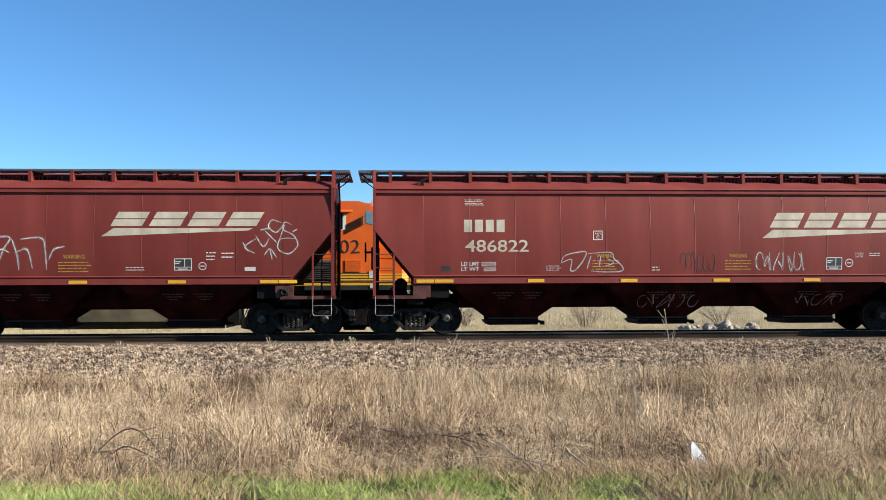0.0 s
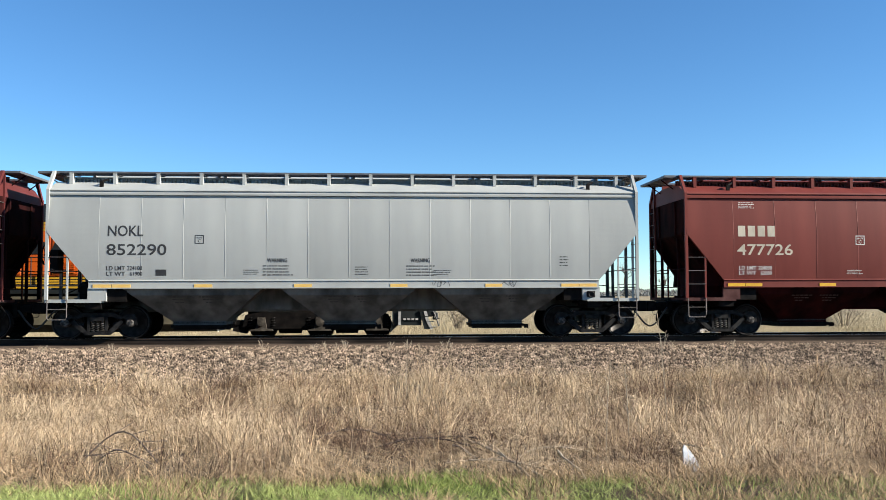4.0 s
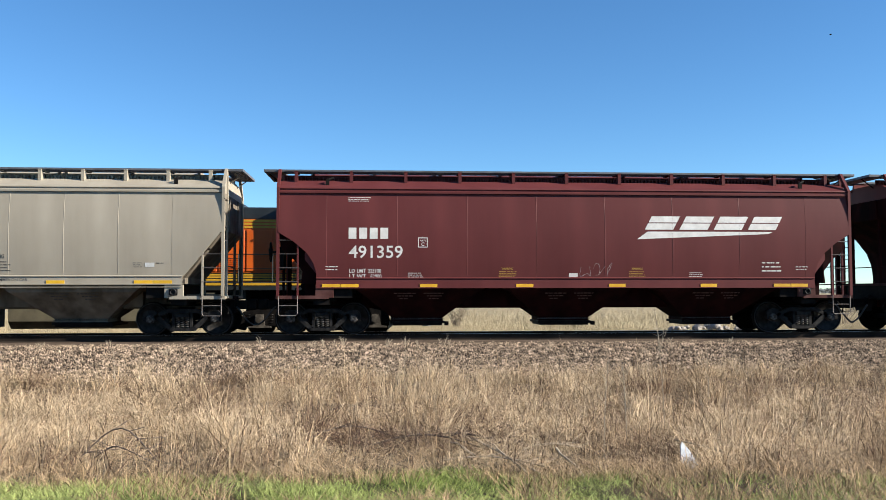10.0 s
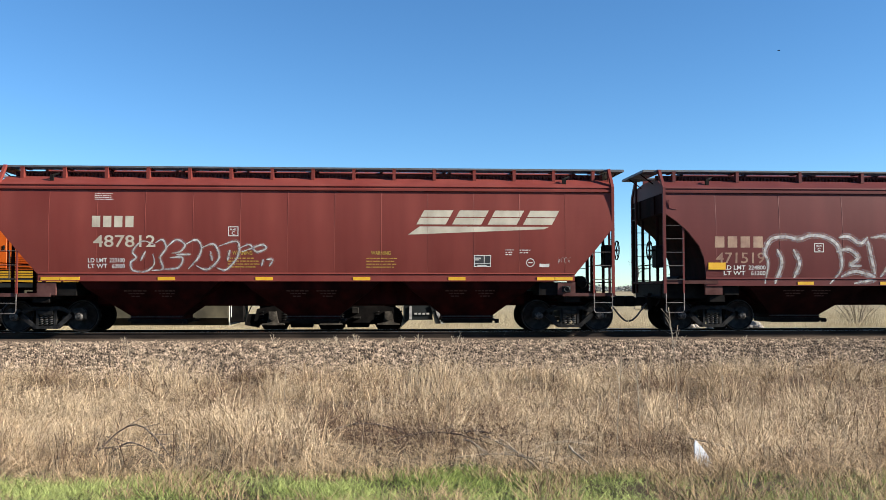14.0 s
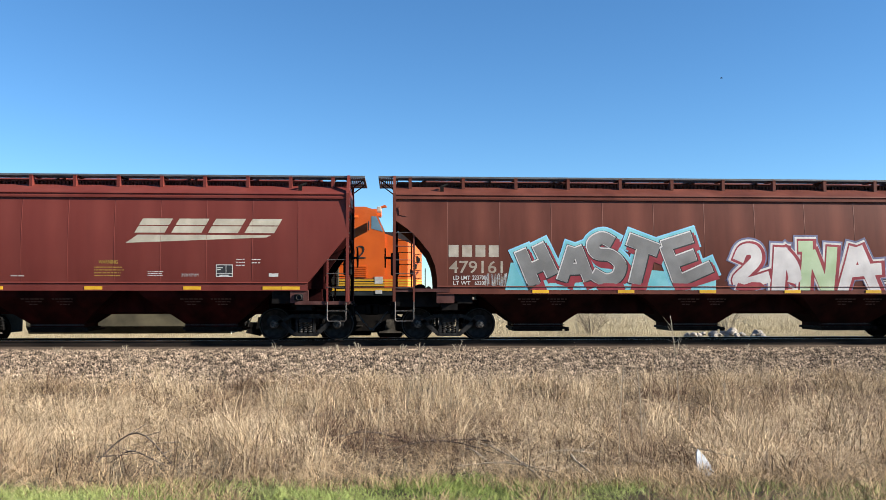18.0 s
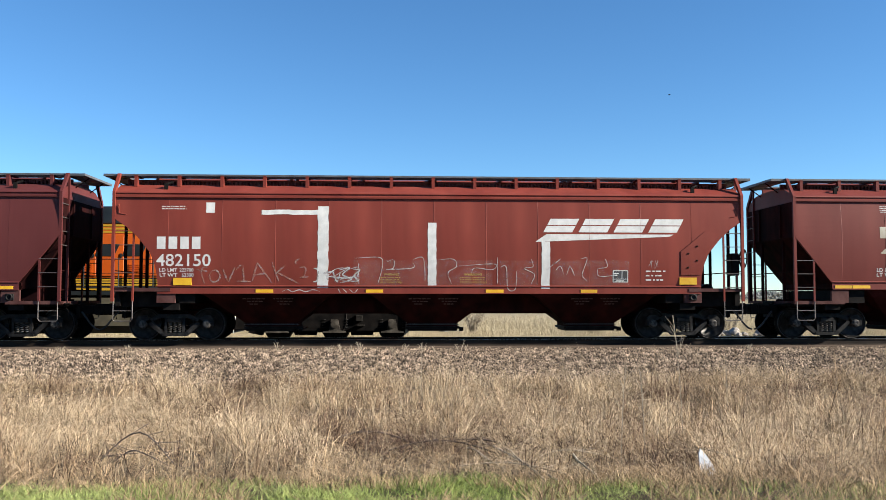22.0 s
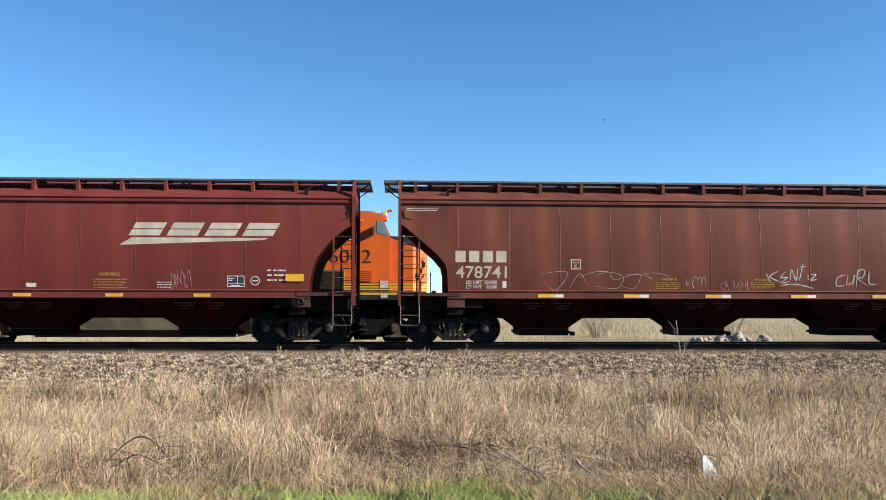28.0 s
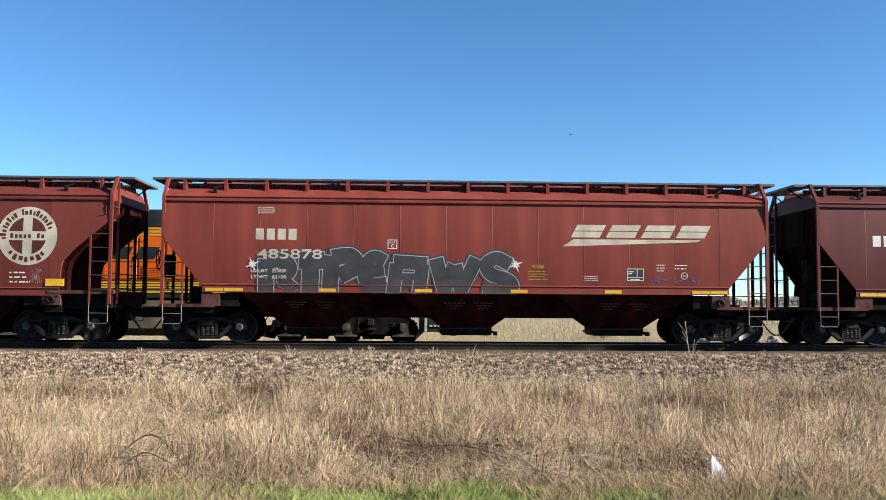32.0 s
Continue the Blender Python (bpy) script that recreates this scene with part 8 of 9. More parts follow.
def arcs(name, base, heading, length, rise, droop, spread, width, material, label, category):
    """Strands that rise and bow over: four short segments each, in one mesh."""
    n, m = len(base), 4
    t = np.linspace(0, 1, m + 1)[None, :]
    run = length[:, None] * (0.25 * t + 0.75 * t ** 2) * spread[:, None]
    up = length[:, None] * (rise[:, None] * t - droop[:, None] * t ** 2)
    path = base[:, None, :] + np.stack((np.cos(heading)[:, None] * run, 0.8 * np.sin(heading)[:, None] * run, up), 2)
    a = heading + np.pi / 2 + rng.normal(0, 0.5, n)
    side = np.stack((np.cos(a), 0.5 * np.sin(a), 0.25 * np.ones(n)), 1) * width[:, None] / 2
    taper = np.linspace(1.0, 0.35, m + 1)[None, :, None]
    v = np.empty((n, m + 1, 2, 3))
    v[:, :, 0] = path - side[:, None] * taper
    v[:, :, 1] = path + side[:, None] * taper
    o = (np.arange(n) * 2 * (m + 1))[:, None, None]
    q = (np.arange(m) * 2)[None, :, None]
    loops = (o + q + np.array([0, 1, 3, 2])[None, None]).reshape(-1)
    me = bpy.data.meshes.new(name)
    me.vertices.add(n * (m + 1) * 2)
    me.vertices.foreach_set("co", v.reshape(-1).astype(np.float32))
    me.loops.add(len(loops))
    me.loops.foreach_set("vertex_index", loops.astype(np.int32))
    me.polygons.add(n * m)
    me.polygons.foreach_set("loop_start", (np.arange(n * m) * 4).astype(np.int32))
    me.update(calc_edges=True)
    me.materials.append(material)
    ob = new(name, me)
    tagged(ob, label, category, kind="stuff")
    return ob


def field_noise(x, y, s, k=0):
    return np.array([noise.noise((a * s, b * s, k)) for a, b in zip(x, y)])


def edge_y(x):
    """Where the mown green verge gives way to dry grass."""
    return -18.35 + 0.22 * np.sin(x * 0.9 + 1) + 0.15 * np.sin(x * 2.3) + 0.08 * np.sin(x * 5.7 + 2) - 0.05 * x


def scatter(n, y0, y1):
    y = rng.uniform(y0, y1, n)
    xc = (y + 26) * 0.065
    x = xc + rng.uniform(-1, 1, n) * ((y + 26.0) * 0.56 + 0.6)
    return x, y


HOLLOWS = [(-0.6, -11.3, 1.1, 0.8), (0.1, -7.3, 0.45, 0.8), (-7.4, -7.4, 0.7, 0.7), (-6.3, -6.5, 0.6, 0.5), (-4.7, -6.6, 1.0, 0.5), (-3.3, -7.2, 0.6, 0.6),
           (2.3, -6.6, 0.5, 0.6), (2.8, -9.0, 0.35, 1.2), (6.4, -6.4, 0.8, 0.5), (-0.4, -15.6, 0.6, 0.6), (8.6, -7.6, 0.5, 0.7), (10.3, -8.0, 0.5, 0.9), (3.4, -13.5, 0.7, 0.6), (-8.6, -12.5, 0.8, 0.7), (5.6, -9.6, 0.7, 0.7)]


def hollow(x, y):
    """Dark spots in the mat, thinned and browned for darker grass and its shade."""
    q = np.zeros(len(x))
    for a, b, rx, ry in HOLLOWS:
        q = np.maximum(q, np.exp(-(((x - a) / (1.15 * rx)) ** 2 + ((y - b) / (1.8 * ry)) ** 2)))
    return q


def tangle(n, y0, y1, lo, hi, el_mean, el_sd, lift, grow):
    """Stems at random angles on a lumpy mat: bases, heights and leans."""
    x, y = scatter(n, y0, y1)
    lump = 0.42 + 0.75 * field_noise(x * 0.55, y * 1.25, 0.45, 3) + 0.8 * field_noise(x, y, 1.3, 5) + 0.5 * field_noise(x, y, 3.6, 9)
    lump = lump - 0.9 * hollow(x, y)
    far = (y > -5.3) & (field_noise(x, y, 0.7, 77) + 0.4 * field_noise(x, y, 2.1, 78) < -0.1 + 0.55 * (y + 5.3))
    k = (y > edge_y(x) + rng.normal(0.0, 0.15, n)) & ~far & (rng.uniform(0, 1, n) < 0.12 + 1.2 * lump)
    x, y, lump = x[k], y[k], np.clip(lump[k], 0.0, 1.2)
    n = len(x)
    ln = rng.uniform(lo, hi, n) * (1 - grow + grow * lump)
    el = np.radians(np.clip(rng.normal(el_mean, el_sd, n), -8, 86))
    flow = 3.0 * field_noise(x, y, 0.8, 51)  # neighbours lean alike
    b = np.where(rng.uniform(0, 1, n) < 0.2, flow + rng.normal(0, 0.6, n), rng.uniform(0, 2 * np.pi, n))
    lean = np.stack((np.cos(b), 0.7 * np.sin(b)), 1) * (ln * np.cos(el))[:, None]
    h = ln * np.sin(el) * np.interp(y, (-18.5, -17.2, -8, -5.5, -4.3, -3.4), (0.5, 0.9, 1.0, 0.95, 0.75, 0.4))
    z = ground_z(x, y) - 0.03 + lift * lump * rng.uniform(0.2, 1, n) * np.interp(y, (-18.6, -17.0), (0.3, 1.0))
    return np.stack((x, y, z), 1), h, lean, lump


def dry_grass():
    sets = [tangle(220000, -18.7, -3.6, 0.08, 0.30, 12, 34, 0.34, 0.35), tangle(4000, -18.5, -4.0, 0.2, 0.5, 45, 24, 0.3, 0.8)]
    base, h, lean, lump = (np.concatenate(q) for q in zip(*sets))
    x, y = base[:, 0], base[:, 1]
    w = rng.uniform(0.0026, 0.0062, len(x)) * np.interp(y, (-18, -5), (0.9, 1.5))
    # low mat and hollows turn browner, which also puts shade into colour
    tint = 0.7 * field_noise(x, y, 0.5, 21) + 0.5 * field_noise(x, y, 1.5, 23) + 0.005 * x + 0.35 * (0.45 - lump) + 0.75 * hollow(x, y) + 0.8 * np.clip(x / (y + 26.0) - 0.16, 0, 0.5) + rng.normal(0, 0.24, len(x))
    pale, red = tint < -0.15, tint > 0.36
    mid = ~(pale | red)
    blades("dry_grass", base[mid], h[mid], lean[mid], w[mid], M_DRY, "matted straw-coloured dry grass along the ditch", "grass")
    blades("bleached_grass", base[pale], h[pale], lean[pale], w[pale], M_PALEGRASS, "bleached pale dry grass in the ditch", "grass")
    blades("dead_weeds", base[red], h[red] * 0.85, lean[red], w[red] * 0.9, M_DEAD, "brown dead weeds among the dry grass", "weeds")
    # mounds of bowed-over grass with dark hollows between them
    mx, my = scatter(820, -17.9, -4.2)
    ok = (my > edge_y(mx) + 0.3) & (hollow(mx, my) < 0.4) & (field_noise(mx, my, 0.55, 91) + 0.6 * field_noise(mx, my, 1.4, 93) > -0.12)
    mx, my = mx[ok], my[ok]
    mh = rng.uniform(0.45, 0.95, len(mx)) * np.interp(my, (-17.7, -15.5, -8, -4.4), (0.55, 0.8, 1.0, 0.85))
    hue = 1.7 * field_noise(mx, my, 0.55, 21) + rng.normal(0.05, 0.30, len(mx)) - 0.22 * np.interp(my, (-16.5, -13), (1, 0))
    bear = mx / (my + 26.0)
    hue += 0.9 * np.clip(bear - 0.16, 0, 0.5) - 0.5 * np.clip(-bear - 0.08, 0, 0.5)  # redder to the right and paler to the left of the camera's view
    comb = rng.uniform(0, 2 * np.pi, len(mx))  # wind has combed each mound one way
    i = np.repeat(np.arange(len(mx)), 170)
    r2 = np.abs(rng.normal(0, 0.15, len(i)))
    a = rng.uniform(0, 2 * np.pi, len(i))
    x, y = mx[i] + 1.3 * r2 * np.cos(a), my[i] + r2 * np.sin(a)
    head = np.where(rng.uniform(0, 1, len(i)) < 0.45, comb[i] + rng.normal(0, 0.55, len(i)), a + rng.normal(0, 0.5, len(i)))
    rise = np.clip(rng.normal(1.0, 0.25, len(i)), 0.3, 1.4)
    droop = np.clip(rng.normal(0.62, 0.26, len(i)), 0.0, 1.05) * rise
    spread = np.clip(rng.normal(0.62, 0.28, len(i)), 0.05, 1.2)
    ln = mh[i] * rng.uniform(0.45, 1.2, len(i))
    wd = rng.uniform(0.0028, 0.006, len(i)) * np.interp(y, (-18, -5), (0.9, 1.6)) * np.where(rng.uniform(0, 1, len(i)) < 0.25, 2.0, 1.0)
    base = np.stack((x, y, ground_z(x, y) - 0.03), 1)
    mix = hue[i] + rng.normal(0, 0.16, len(i))
    for q, nm, mat, lb in ((mix < -0.02, "bleached_mounds", M_PALEGRASS, "bleached grass bowed over in mounds"), ((mix >= -0.02) & (mix < 0.34), "straw_mounds", M_DRY, "straw-coloured grass bowed over in mounds"), (mix >= 0.34, "brown_mounds", M_DEAD, "brown dead grass bowed over in mounds")):
        arcs(nm, base[q], head[q], ln[q], rise[q], droop[q], spread[q], wd[q], mat, lb, "grass")
    # curled strands lying over one another across the whole mat
    n = 30000
    x, y = scatter(n, -18.2, -4.4)
    k = (y > edge_y(x) + 0.15) & (hollow(x, y) < 0.28) & (field_noise(x, y, 0.9, 61) + 0.5 * field_noise(x, y, 2.4, 63) > -0.15)
    x, y = x[k], y[k]
    n = len(x)
    up = np.clip(rng.normal(0.75, 0.3, n), 0.1, 1.3)
    base = np.stack((x, y, ground_z(x, y) + rng.uniform(0.0, 0.3, n) * np.interp(y, (-18, -16.5), (0.3, 1.0))), 1)
    curl = (3.0 * field_noise(x, y, 0.8, 51) + rng.normal(0, 1.0, n), rng.uniform(0.25, 0.62, n), up, up * np.clip(rng.normal(1.05, 0.25, n), 0.4, 1.6), np.clip(rng.normal(1.0, 0.3, n), 0.2, 1.6), rng.uniform(0.003, 0.0062, n) * np.interp(y, (-18, -5), (0.9, 1.6)))
    pale = field_noise(x, y, 0.6, 65) + rng.normal(0, 0.3, n) < 0.05
    for q, nm, mat, lb in ((pale, "bleached_strands", M_PALEGRASS, "curled bleached grass strands over the mat"), (~pale, "straw_strands", M_DRY, "curled straw-coloured grass strands over the mat")):
        arcs(nm, base[q], *(c[q] for c in curl), mat, lb, "grass")
    # brown weeds at the hollows, standing in for darker grass and its shade
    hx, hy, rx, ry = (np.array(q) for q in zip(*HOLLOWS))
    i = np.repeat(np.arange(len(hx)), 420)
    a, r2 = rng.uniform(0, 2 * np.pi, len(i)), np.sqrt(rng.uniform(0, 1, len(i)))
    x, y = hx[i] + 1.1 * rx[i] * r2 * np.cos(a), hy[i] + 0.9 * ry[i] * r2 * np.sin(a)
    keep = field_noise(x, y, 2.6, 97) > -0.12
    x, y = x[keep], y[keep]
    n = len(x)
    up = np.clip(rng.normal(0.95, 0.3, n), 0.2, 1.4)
    arcs("brown_tangles", np.stack((x, y, ground_z(x, y) - 0.02), 1), rng.uniform(0, 2 * np.pi, n), rng.uniform(0.22, 0.6, n), up, up * np.clip(rng.normal(0.7, 0.3, n), 0, 1.3), np.clip(rng.normal(0.8, 0.35, n), 0.1, 1.6), rng.uniform(0.004, 0.008, n), M_DEAD, "brown weed tangles standing in for dark, shaded clumps", "weeds")
    # a few tall dense tussocks
    tx, ty, th = (np.array(q) for q in zip((0.6, -9.0, 0.95), (-6.2, -8.0, 0.8), (3.0, -8.5, 0.8), (3.9, -7.6, 0.75), (-3.9, -6.4, 0.8), (-9.5, -7.0, 0.7), (8.4, -7.5, 0.75), (11.5, -8.0, 0.6), (0.2, -10.5, 0.75), (-7.5, -12, 0.6), (5.8, -11.5, 0.65), (0.3, -7.6, 1.0), (1.1, -7.2, 1.05), (1.8, -8.2, 0.9), (0.0, -6.6, 0.8), (0.9, -10.2, 0.8), (2.4, -7.0, 0.7), (-8.2, -5.8, 0.6), (-5.0, -5.6, 0.6), (6.6, -6.0, 0.6), (10.5, -6.2, 0.6)))
    i = np.repeat(np.arange(len(tx)), 45)
    r2 = rng.exponential(0.16, len(i))
    a = rng.uniform(0, 2 * np.pi, len(i))
    x, y = tx[i] + r2 * np.cos(a) * 1.4, ty[i] + r2 * np.sin(a)
    h = th[i] * rng.uniform(0.4, 1.05, len(i))
    lean = np.stack((np.cos(a) * 0.3, np.sin(a) * 0.25), 1) * h[:, None] + rng.normal(0, 0.22, (len(i), 2)) * h[:, None]
    blades("tall_tussocks", np.stack((x, y, ground_z(x, y) - 0.03), 1), h, lean, rng.uniform(0.005, 0.009, len(i)), M_PALEGRASS, "tall pale tussocks rising over the matted grass", "grass")
    # ragged clumps creeping up the ballast shoulder
    cx, cy = rng.uniform(-15, 17, 70), rng.uniform(-5.0, -3.4, 70)
    i = np.repeat(np.arange(70), 110)
    a, r2 = rng.uniform(0, 2 * np.pi, len(i)), rng.exponential(0.2, len(i))
    x, y = cx[i] + 1.6 * r2 * np.cos(a), cy[i] + 0.5 * r2 * np.sin(a)
    ln, el = rng.uniform(0.1, 0.42, len(i)), np.radians(np.clip(rng.normal(45, 25, len(i)), 3, 85))
    lean = np.stack((np.cos(a), 0.7 * np.sin(a)), 1) * (ln * np.cos(el))[:, None]
    z = np.interp(y, (-4.8, -4.3, -3.2, -2.0), (-1.0, -1.0, -0.64, -0.295))
    blades("shoulder_grass", np.stack((x, y, z - 0.02), 1), ln * np.sin(el), lean, rng.uniform(0.005, 0.009, len(i)), M_PALEGRASS, "ragged dry grass clumps on the ballast edge", "grass")
    # lone upright stalks
    x, y = scatter(1700, -18.3, -4.5)
    ok = (y > edge_y(x) + 0.1) & (field_noise(x, y, 0.6, 31) + 0.4 * field_noise(x, y, 2.0, 33) > -0.12)
    x, y = x[ok], y[ok]
    h = rng.uniform(0.25, 0.85, len(x)) * np.interp(y, (-18, -16, -6, -4.5), (0.7, 1.0, 0.9, 0.6))
    blades("grass_stalks", np.stack((x, y, ground_z(x, y) - 0.03), 1), h, rng.normal(0, 0.2, (len(x), 2)) * h[:, None], rng.uniform(0.0035, 0.0065, len(x)) * np.interp(y, (-18, -5), (0.9, 1.5)), M_PALEGRASS, "lone upright pale grass stalks", "grass")
    # fine dark stems between the straw: brown weeds, and shade put into colour
    x, y = scatter(9000, -18.2, -4.6)
    ok = (y > edge_y(x) + 0.1) & (field_noise(x, y, 0.7, 37) + 0.5 * field_noise(x, y, 2.3, 39) > 0.0)
    x, y = x[ok], y[ok]
    h = rng.uniform(0.15, 0.5, len(x)) * np.interp(y, (-18, -16, -6, -4.5), (0.6, 1.0, 0.9, 0.6))
    blades("dark_weed_stems", np.stack((x, y, ground_z(x, y) + 0.05), 1), h, rng.normal(0, 0.45, (len(x), 2)) * h[:, None], rng.uniform(0.004, 0.008, len(x)), M_STEMS, "thin dark brown weed stems, partly standing in for shade in the grass", "weeds")
    # fallen thatch
    x, y = scatter(80000, -18.9, -4.4)
    k = (y > edge_y(x) - 0.2) & (rng.uniform(0, 1, len(x)) < 0.6 + 0.8 * field_noise(x, y, 0.9, 41))
    x, y = x[k], y[k]
    ln = rng.uniform(0.12, 0.45, len(x))
    a = rng.uniform(0, 2 * np.pi, len(x))
    lean = np.stack((np.cos(a) * ln, np.sin(a) * ln * 0.6), 1)
    blades("fallen_straw", np.stack((x, y, ground_z(x, y) + 0.01 + rng.uniform(0, 0.12, len(x))), 1), rng.uniform(0.0, 0.1, len(x)), lean, rng.uniform(0.004, 0.009, len(x)), M_DRY, "flattened dry straw lying on the ditch bank", "straw")


def green_grass():
    x = rng.uniform(-5.6, 6.8, 120000)
    y = rng.uniform(-20.2, -17.6, 120000)
    d = field_noise(x, y, 1.2, 5)
    k = (y < edge_y(x) + 0.25 + rng.normal(0, 0.15, len(x))) & (rng.uniform(0, 1, len(x)) < 1.0 + 0.9 * d - 0.36 * np.clip(x - 0.8, 0, 1.6))
    x, y, d = x[k], y[k], d[k]
    h = np.clip(0.055 + 0.05 * d + rng.normal(0, 0.02, len(x)), 0.02, 0.2)
    lean = rng.normal(0, 1, (len(x), 2)) * (h[:, None] * 0.6 + 0.03)
    blades("green_grass", np.stack((x, y, ground_z(x, y) - 0.02), 1), h, lean, rng.uniform(0.004, 0.008, len(x)), M_GREEN, "short fresh green grass on the verge", "grass")
    x = rng.uniform(-6.0, 7.0, 30000)
    y = rng.uniform(-20.2, -17.9, 30000)
    d = field_noise(x, y, 1.4, 11)
    k = d > 0.14 - 0.22 * np.clip(x - 0.6, 0, 2.0)
    x, y = x[k], y[k]
    h = rng.uniform(0.05, 0.2, len(x))
    lean = rng.normal(0, 1, (len(x), 2)) * h[:, None] * 0.8
    blades("dry_tufts", np.stack((x, y, ground_z(x, y) - 0.02), 1), h, lean, rng.uniform(0.004, 0.008, len(x)), M_DRY, "dry straw tufts in the green verge", "grass")


def far_field():
    n = 190000
    y = 10.6 + rng.exponential(14, n)
    y = y[y < 90]
    n = len(y)
    x = (y + 26) * 0.065 + rng.uniform(-1, 1, n) * (y + 26) * 0.56
    d = field_noise(x, y, 0.25, 4)
    h = np.clip(0.36 + 0.22 * d + rng.normal(0, 0.10, n), 0.1, 0.9) * np.interp(y, (10, 16, 24), (0.35, 0.6, 1.0))
    lean = rng.normal(0, 1, (n, 2)) * h[:, None] * 0.2
    blades("field_grass", np.stack((x, y, ground_z(x, y) - 0.05), 1), h, lean, rng.uniform(0.007, 0.016, n), M_FIELDGRASS, "pale dry prairie grass beyond the tracks", "grass")
    n = 14000
    x = rng.uniform(-19, 20, n)
    y = rng.uniform(2.6, 4.6, n)
    h = rng.uniform(0.05, 0.2, n)
    lean = rng.normal(0, 1, (n, 2)) * h[:, None] * 0.5
    n2 = 26000
    x = np.concatenate((x, rng.uniform(-20, 21, n2)))
    y = np.concatenate((y, rng.uniform(3.5, 4.9, n2)))
    h2 = np.clip(0.24 + 0.12 * field_noise(x[n:], y[n:], 0.8, 8) + rng.normal(0, 0.06, n2), 0.1, 0.5)
    h = np.concatenate((h, h2))
    lean = np.concatenate((lean, rng.normal(0, 0.22, (n2, 2)) * h2[:, None]))
    n += n2
    blades("track_weeds", np.stack((x, y, ground_z(x, y) - 0.03), 1), h, lean, rng.uniform(0.008, 0.016, n), M_FIELDGRASS, "pale dry grass between the two tracks", "weeds")


def ballast_stones():
    n = 90000
    x = rng.uniform(-15.5, 17.5, n)
    y = rng.uniform(-4.25, -1.5, n)
    z = np.interp(y, (-4.3, -3.2, -2.0, -1.35, -0.9), (-1.0, -0.64, -0.295, -0.215, -0.20))
    r = rng.uniform(0.011, 0.032, n)
    z = z + r * rng.uniform(0.1, 0.9, n)
    o = np.array([[1, 0, 0], [-1, 0, 0], [0, 1, 0], [0, -1, 0], [0, 0, 1], [0, 0, -1]], float)
    v = o[None] * (r[:, None, None] * rng.uniform(0.7, 1.35, (n, 6, 1))) + rng.normal(0, 0.25, (n, 6, 3)) * r[:, None, None]
    v += np.stack((x, y, z), 1)[:, None]
    f = np.array([[0, 2, 4], [2, 1, 4], [1, 3, 4], [3, 0, 4], [2, 0, 5], [1, 2, 5], [3, 1, 5], [0, 3, 5]])
    faces = (np.arange(n)[:, None, None] * 6 + f[None]).reshape(-1)
    me = bpy.data.meshes.new("ballast_stones")
    me.vertices.add(n * 6)
    me.vertices.foreach_set("co", v.reshape(-1).astype(np.float32))
    me.loops.add(n * 24)
    me.loops.foreach_set("vertex_index", faces.astype(np.int32))
    me.polygons.add(n * 8)
    me.polygons.foreach_set("loop_start", (np.arange(n * 8) * 3).astype(np.int32))
    me.update(calc_edges=True)
    me.materials.append(M_STONE)
    tagged(new("ballast_stones", me), "angular grey-brown crushed stone on the track shoulder", "gravel", kind="stuff")


dry_grass()
green_grass()
far_field()
ballast_stones()


# ---- small things ----
M_PALETREE = ramp_mat("pale_olive_twigs", (0.30, 0.27, 0.19), (0.42, 0.38, 0.27), 0.9, 0, 2, bump=0)
M_BRUSH = ramp_mat("pale_brown_brush", (0.19, 0.155, 0.11), (0.29, 0.24, 0.17), 0.9, 0, 4, bump=0)
M_BARK = ramp_mat("grey_brown_twigs", (0.07, 0.05, 0.038), (0.15, 0.115, 0.09), 0.9, 0, 6, bump=0.3)
M_PALESTALK = ramp_mat("pale_weed_stalk", (0.30, 0.24, 0.17), (0.42, 0.35, 0.26), 0.85, 0, 6, bump=0)
M_ROCK = ramp_mat("pale_limestone", (0.1968, 0.1722, 0.1476), (0.3116, 0.2829, 0.2460), 0.9, 0, 5, bump=0.6, fine=18, obrand=0.2)
M_BAG = ramp_mat("white_plastic", (0.2788, 0.2952, 0.3280), (0.3608, 0.3772, 0.4100), 0.45, 0, 8, bump=0.1)
M_LITTERDARK = ramp_mat("grey_plastic_edge", (0.1804, 0.1968, 0.2214), (0.2460, 0.2624, 0.2870), 0.5, 0, 8)


def plastic_scrap():
    """A folded white plastic scrap standing in the grass."""
    bm = bmesh.new()
    prof = [(-0.045, 0.0), (0.085, -0.005), (0.08, 0.07), (0.04, 0.19), (0.0, 0.275), (-0.035, 0.24), (-0.085, 0.12)]
    prism(bm, prof, -0.012, 0.0)
    bmesh.ops.bevel(bm, geom=list(bm.edges), offset=0.004, segments=1, affect="EDGES")
    scrap = part("plastic_scrap", bm, M_BAG)
    tagged(scrap, "white folded plastic scrap standing in the dry grass", "litter")
    bm = bmesh.new()
    prism(bm, [(-0.045, 0.01), (0.0, 0.005), (-0.02, 0.09), (-0.05, 0.10)], -0.020, -0.0125)
    part("folded_flap", bm, M_LITTERDARK, scrap, "greyish folded flap")
    scrap.matrix_world = pose(2.93, -17.95, float(ground_z(0, -17.95)) + 0.01, -10, -17, 24)


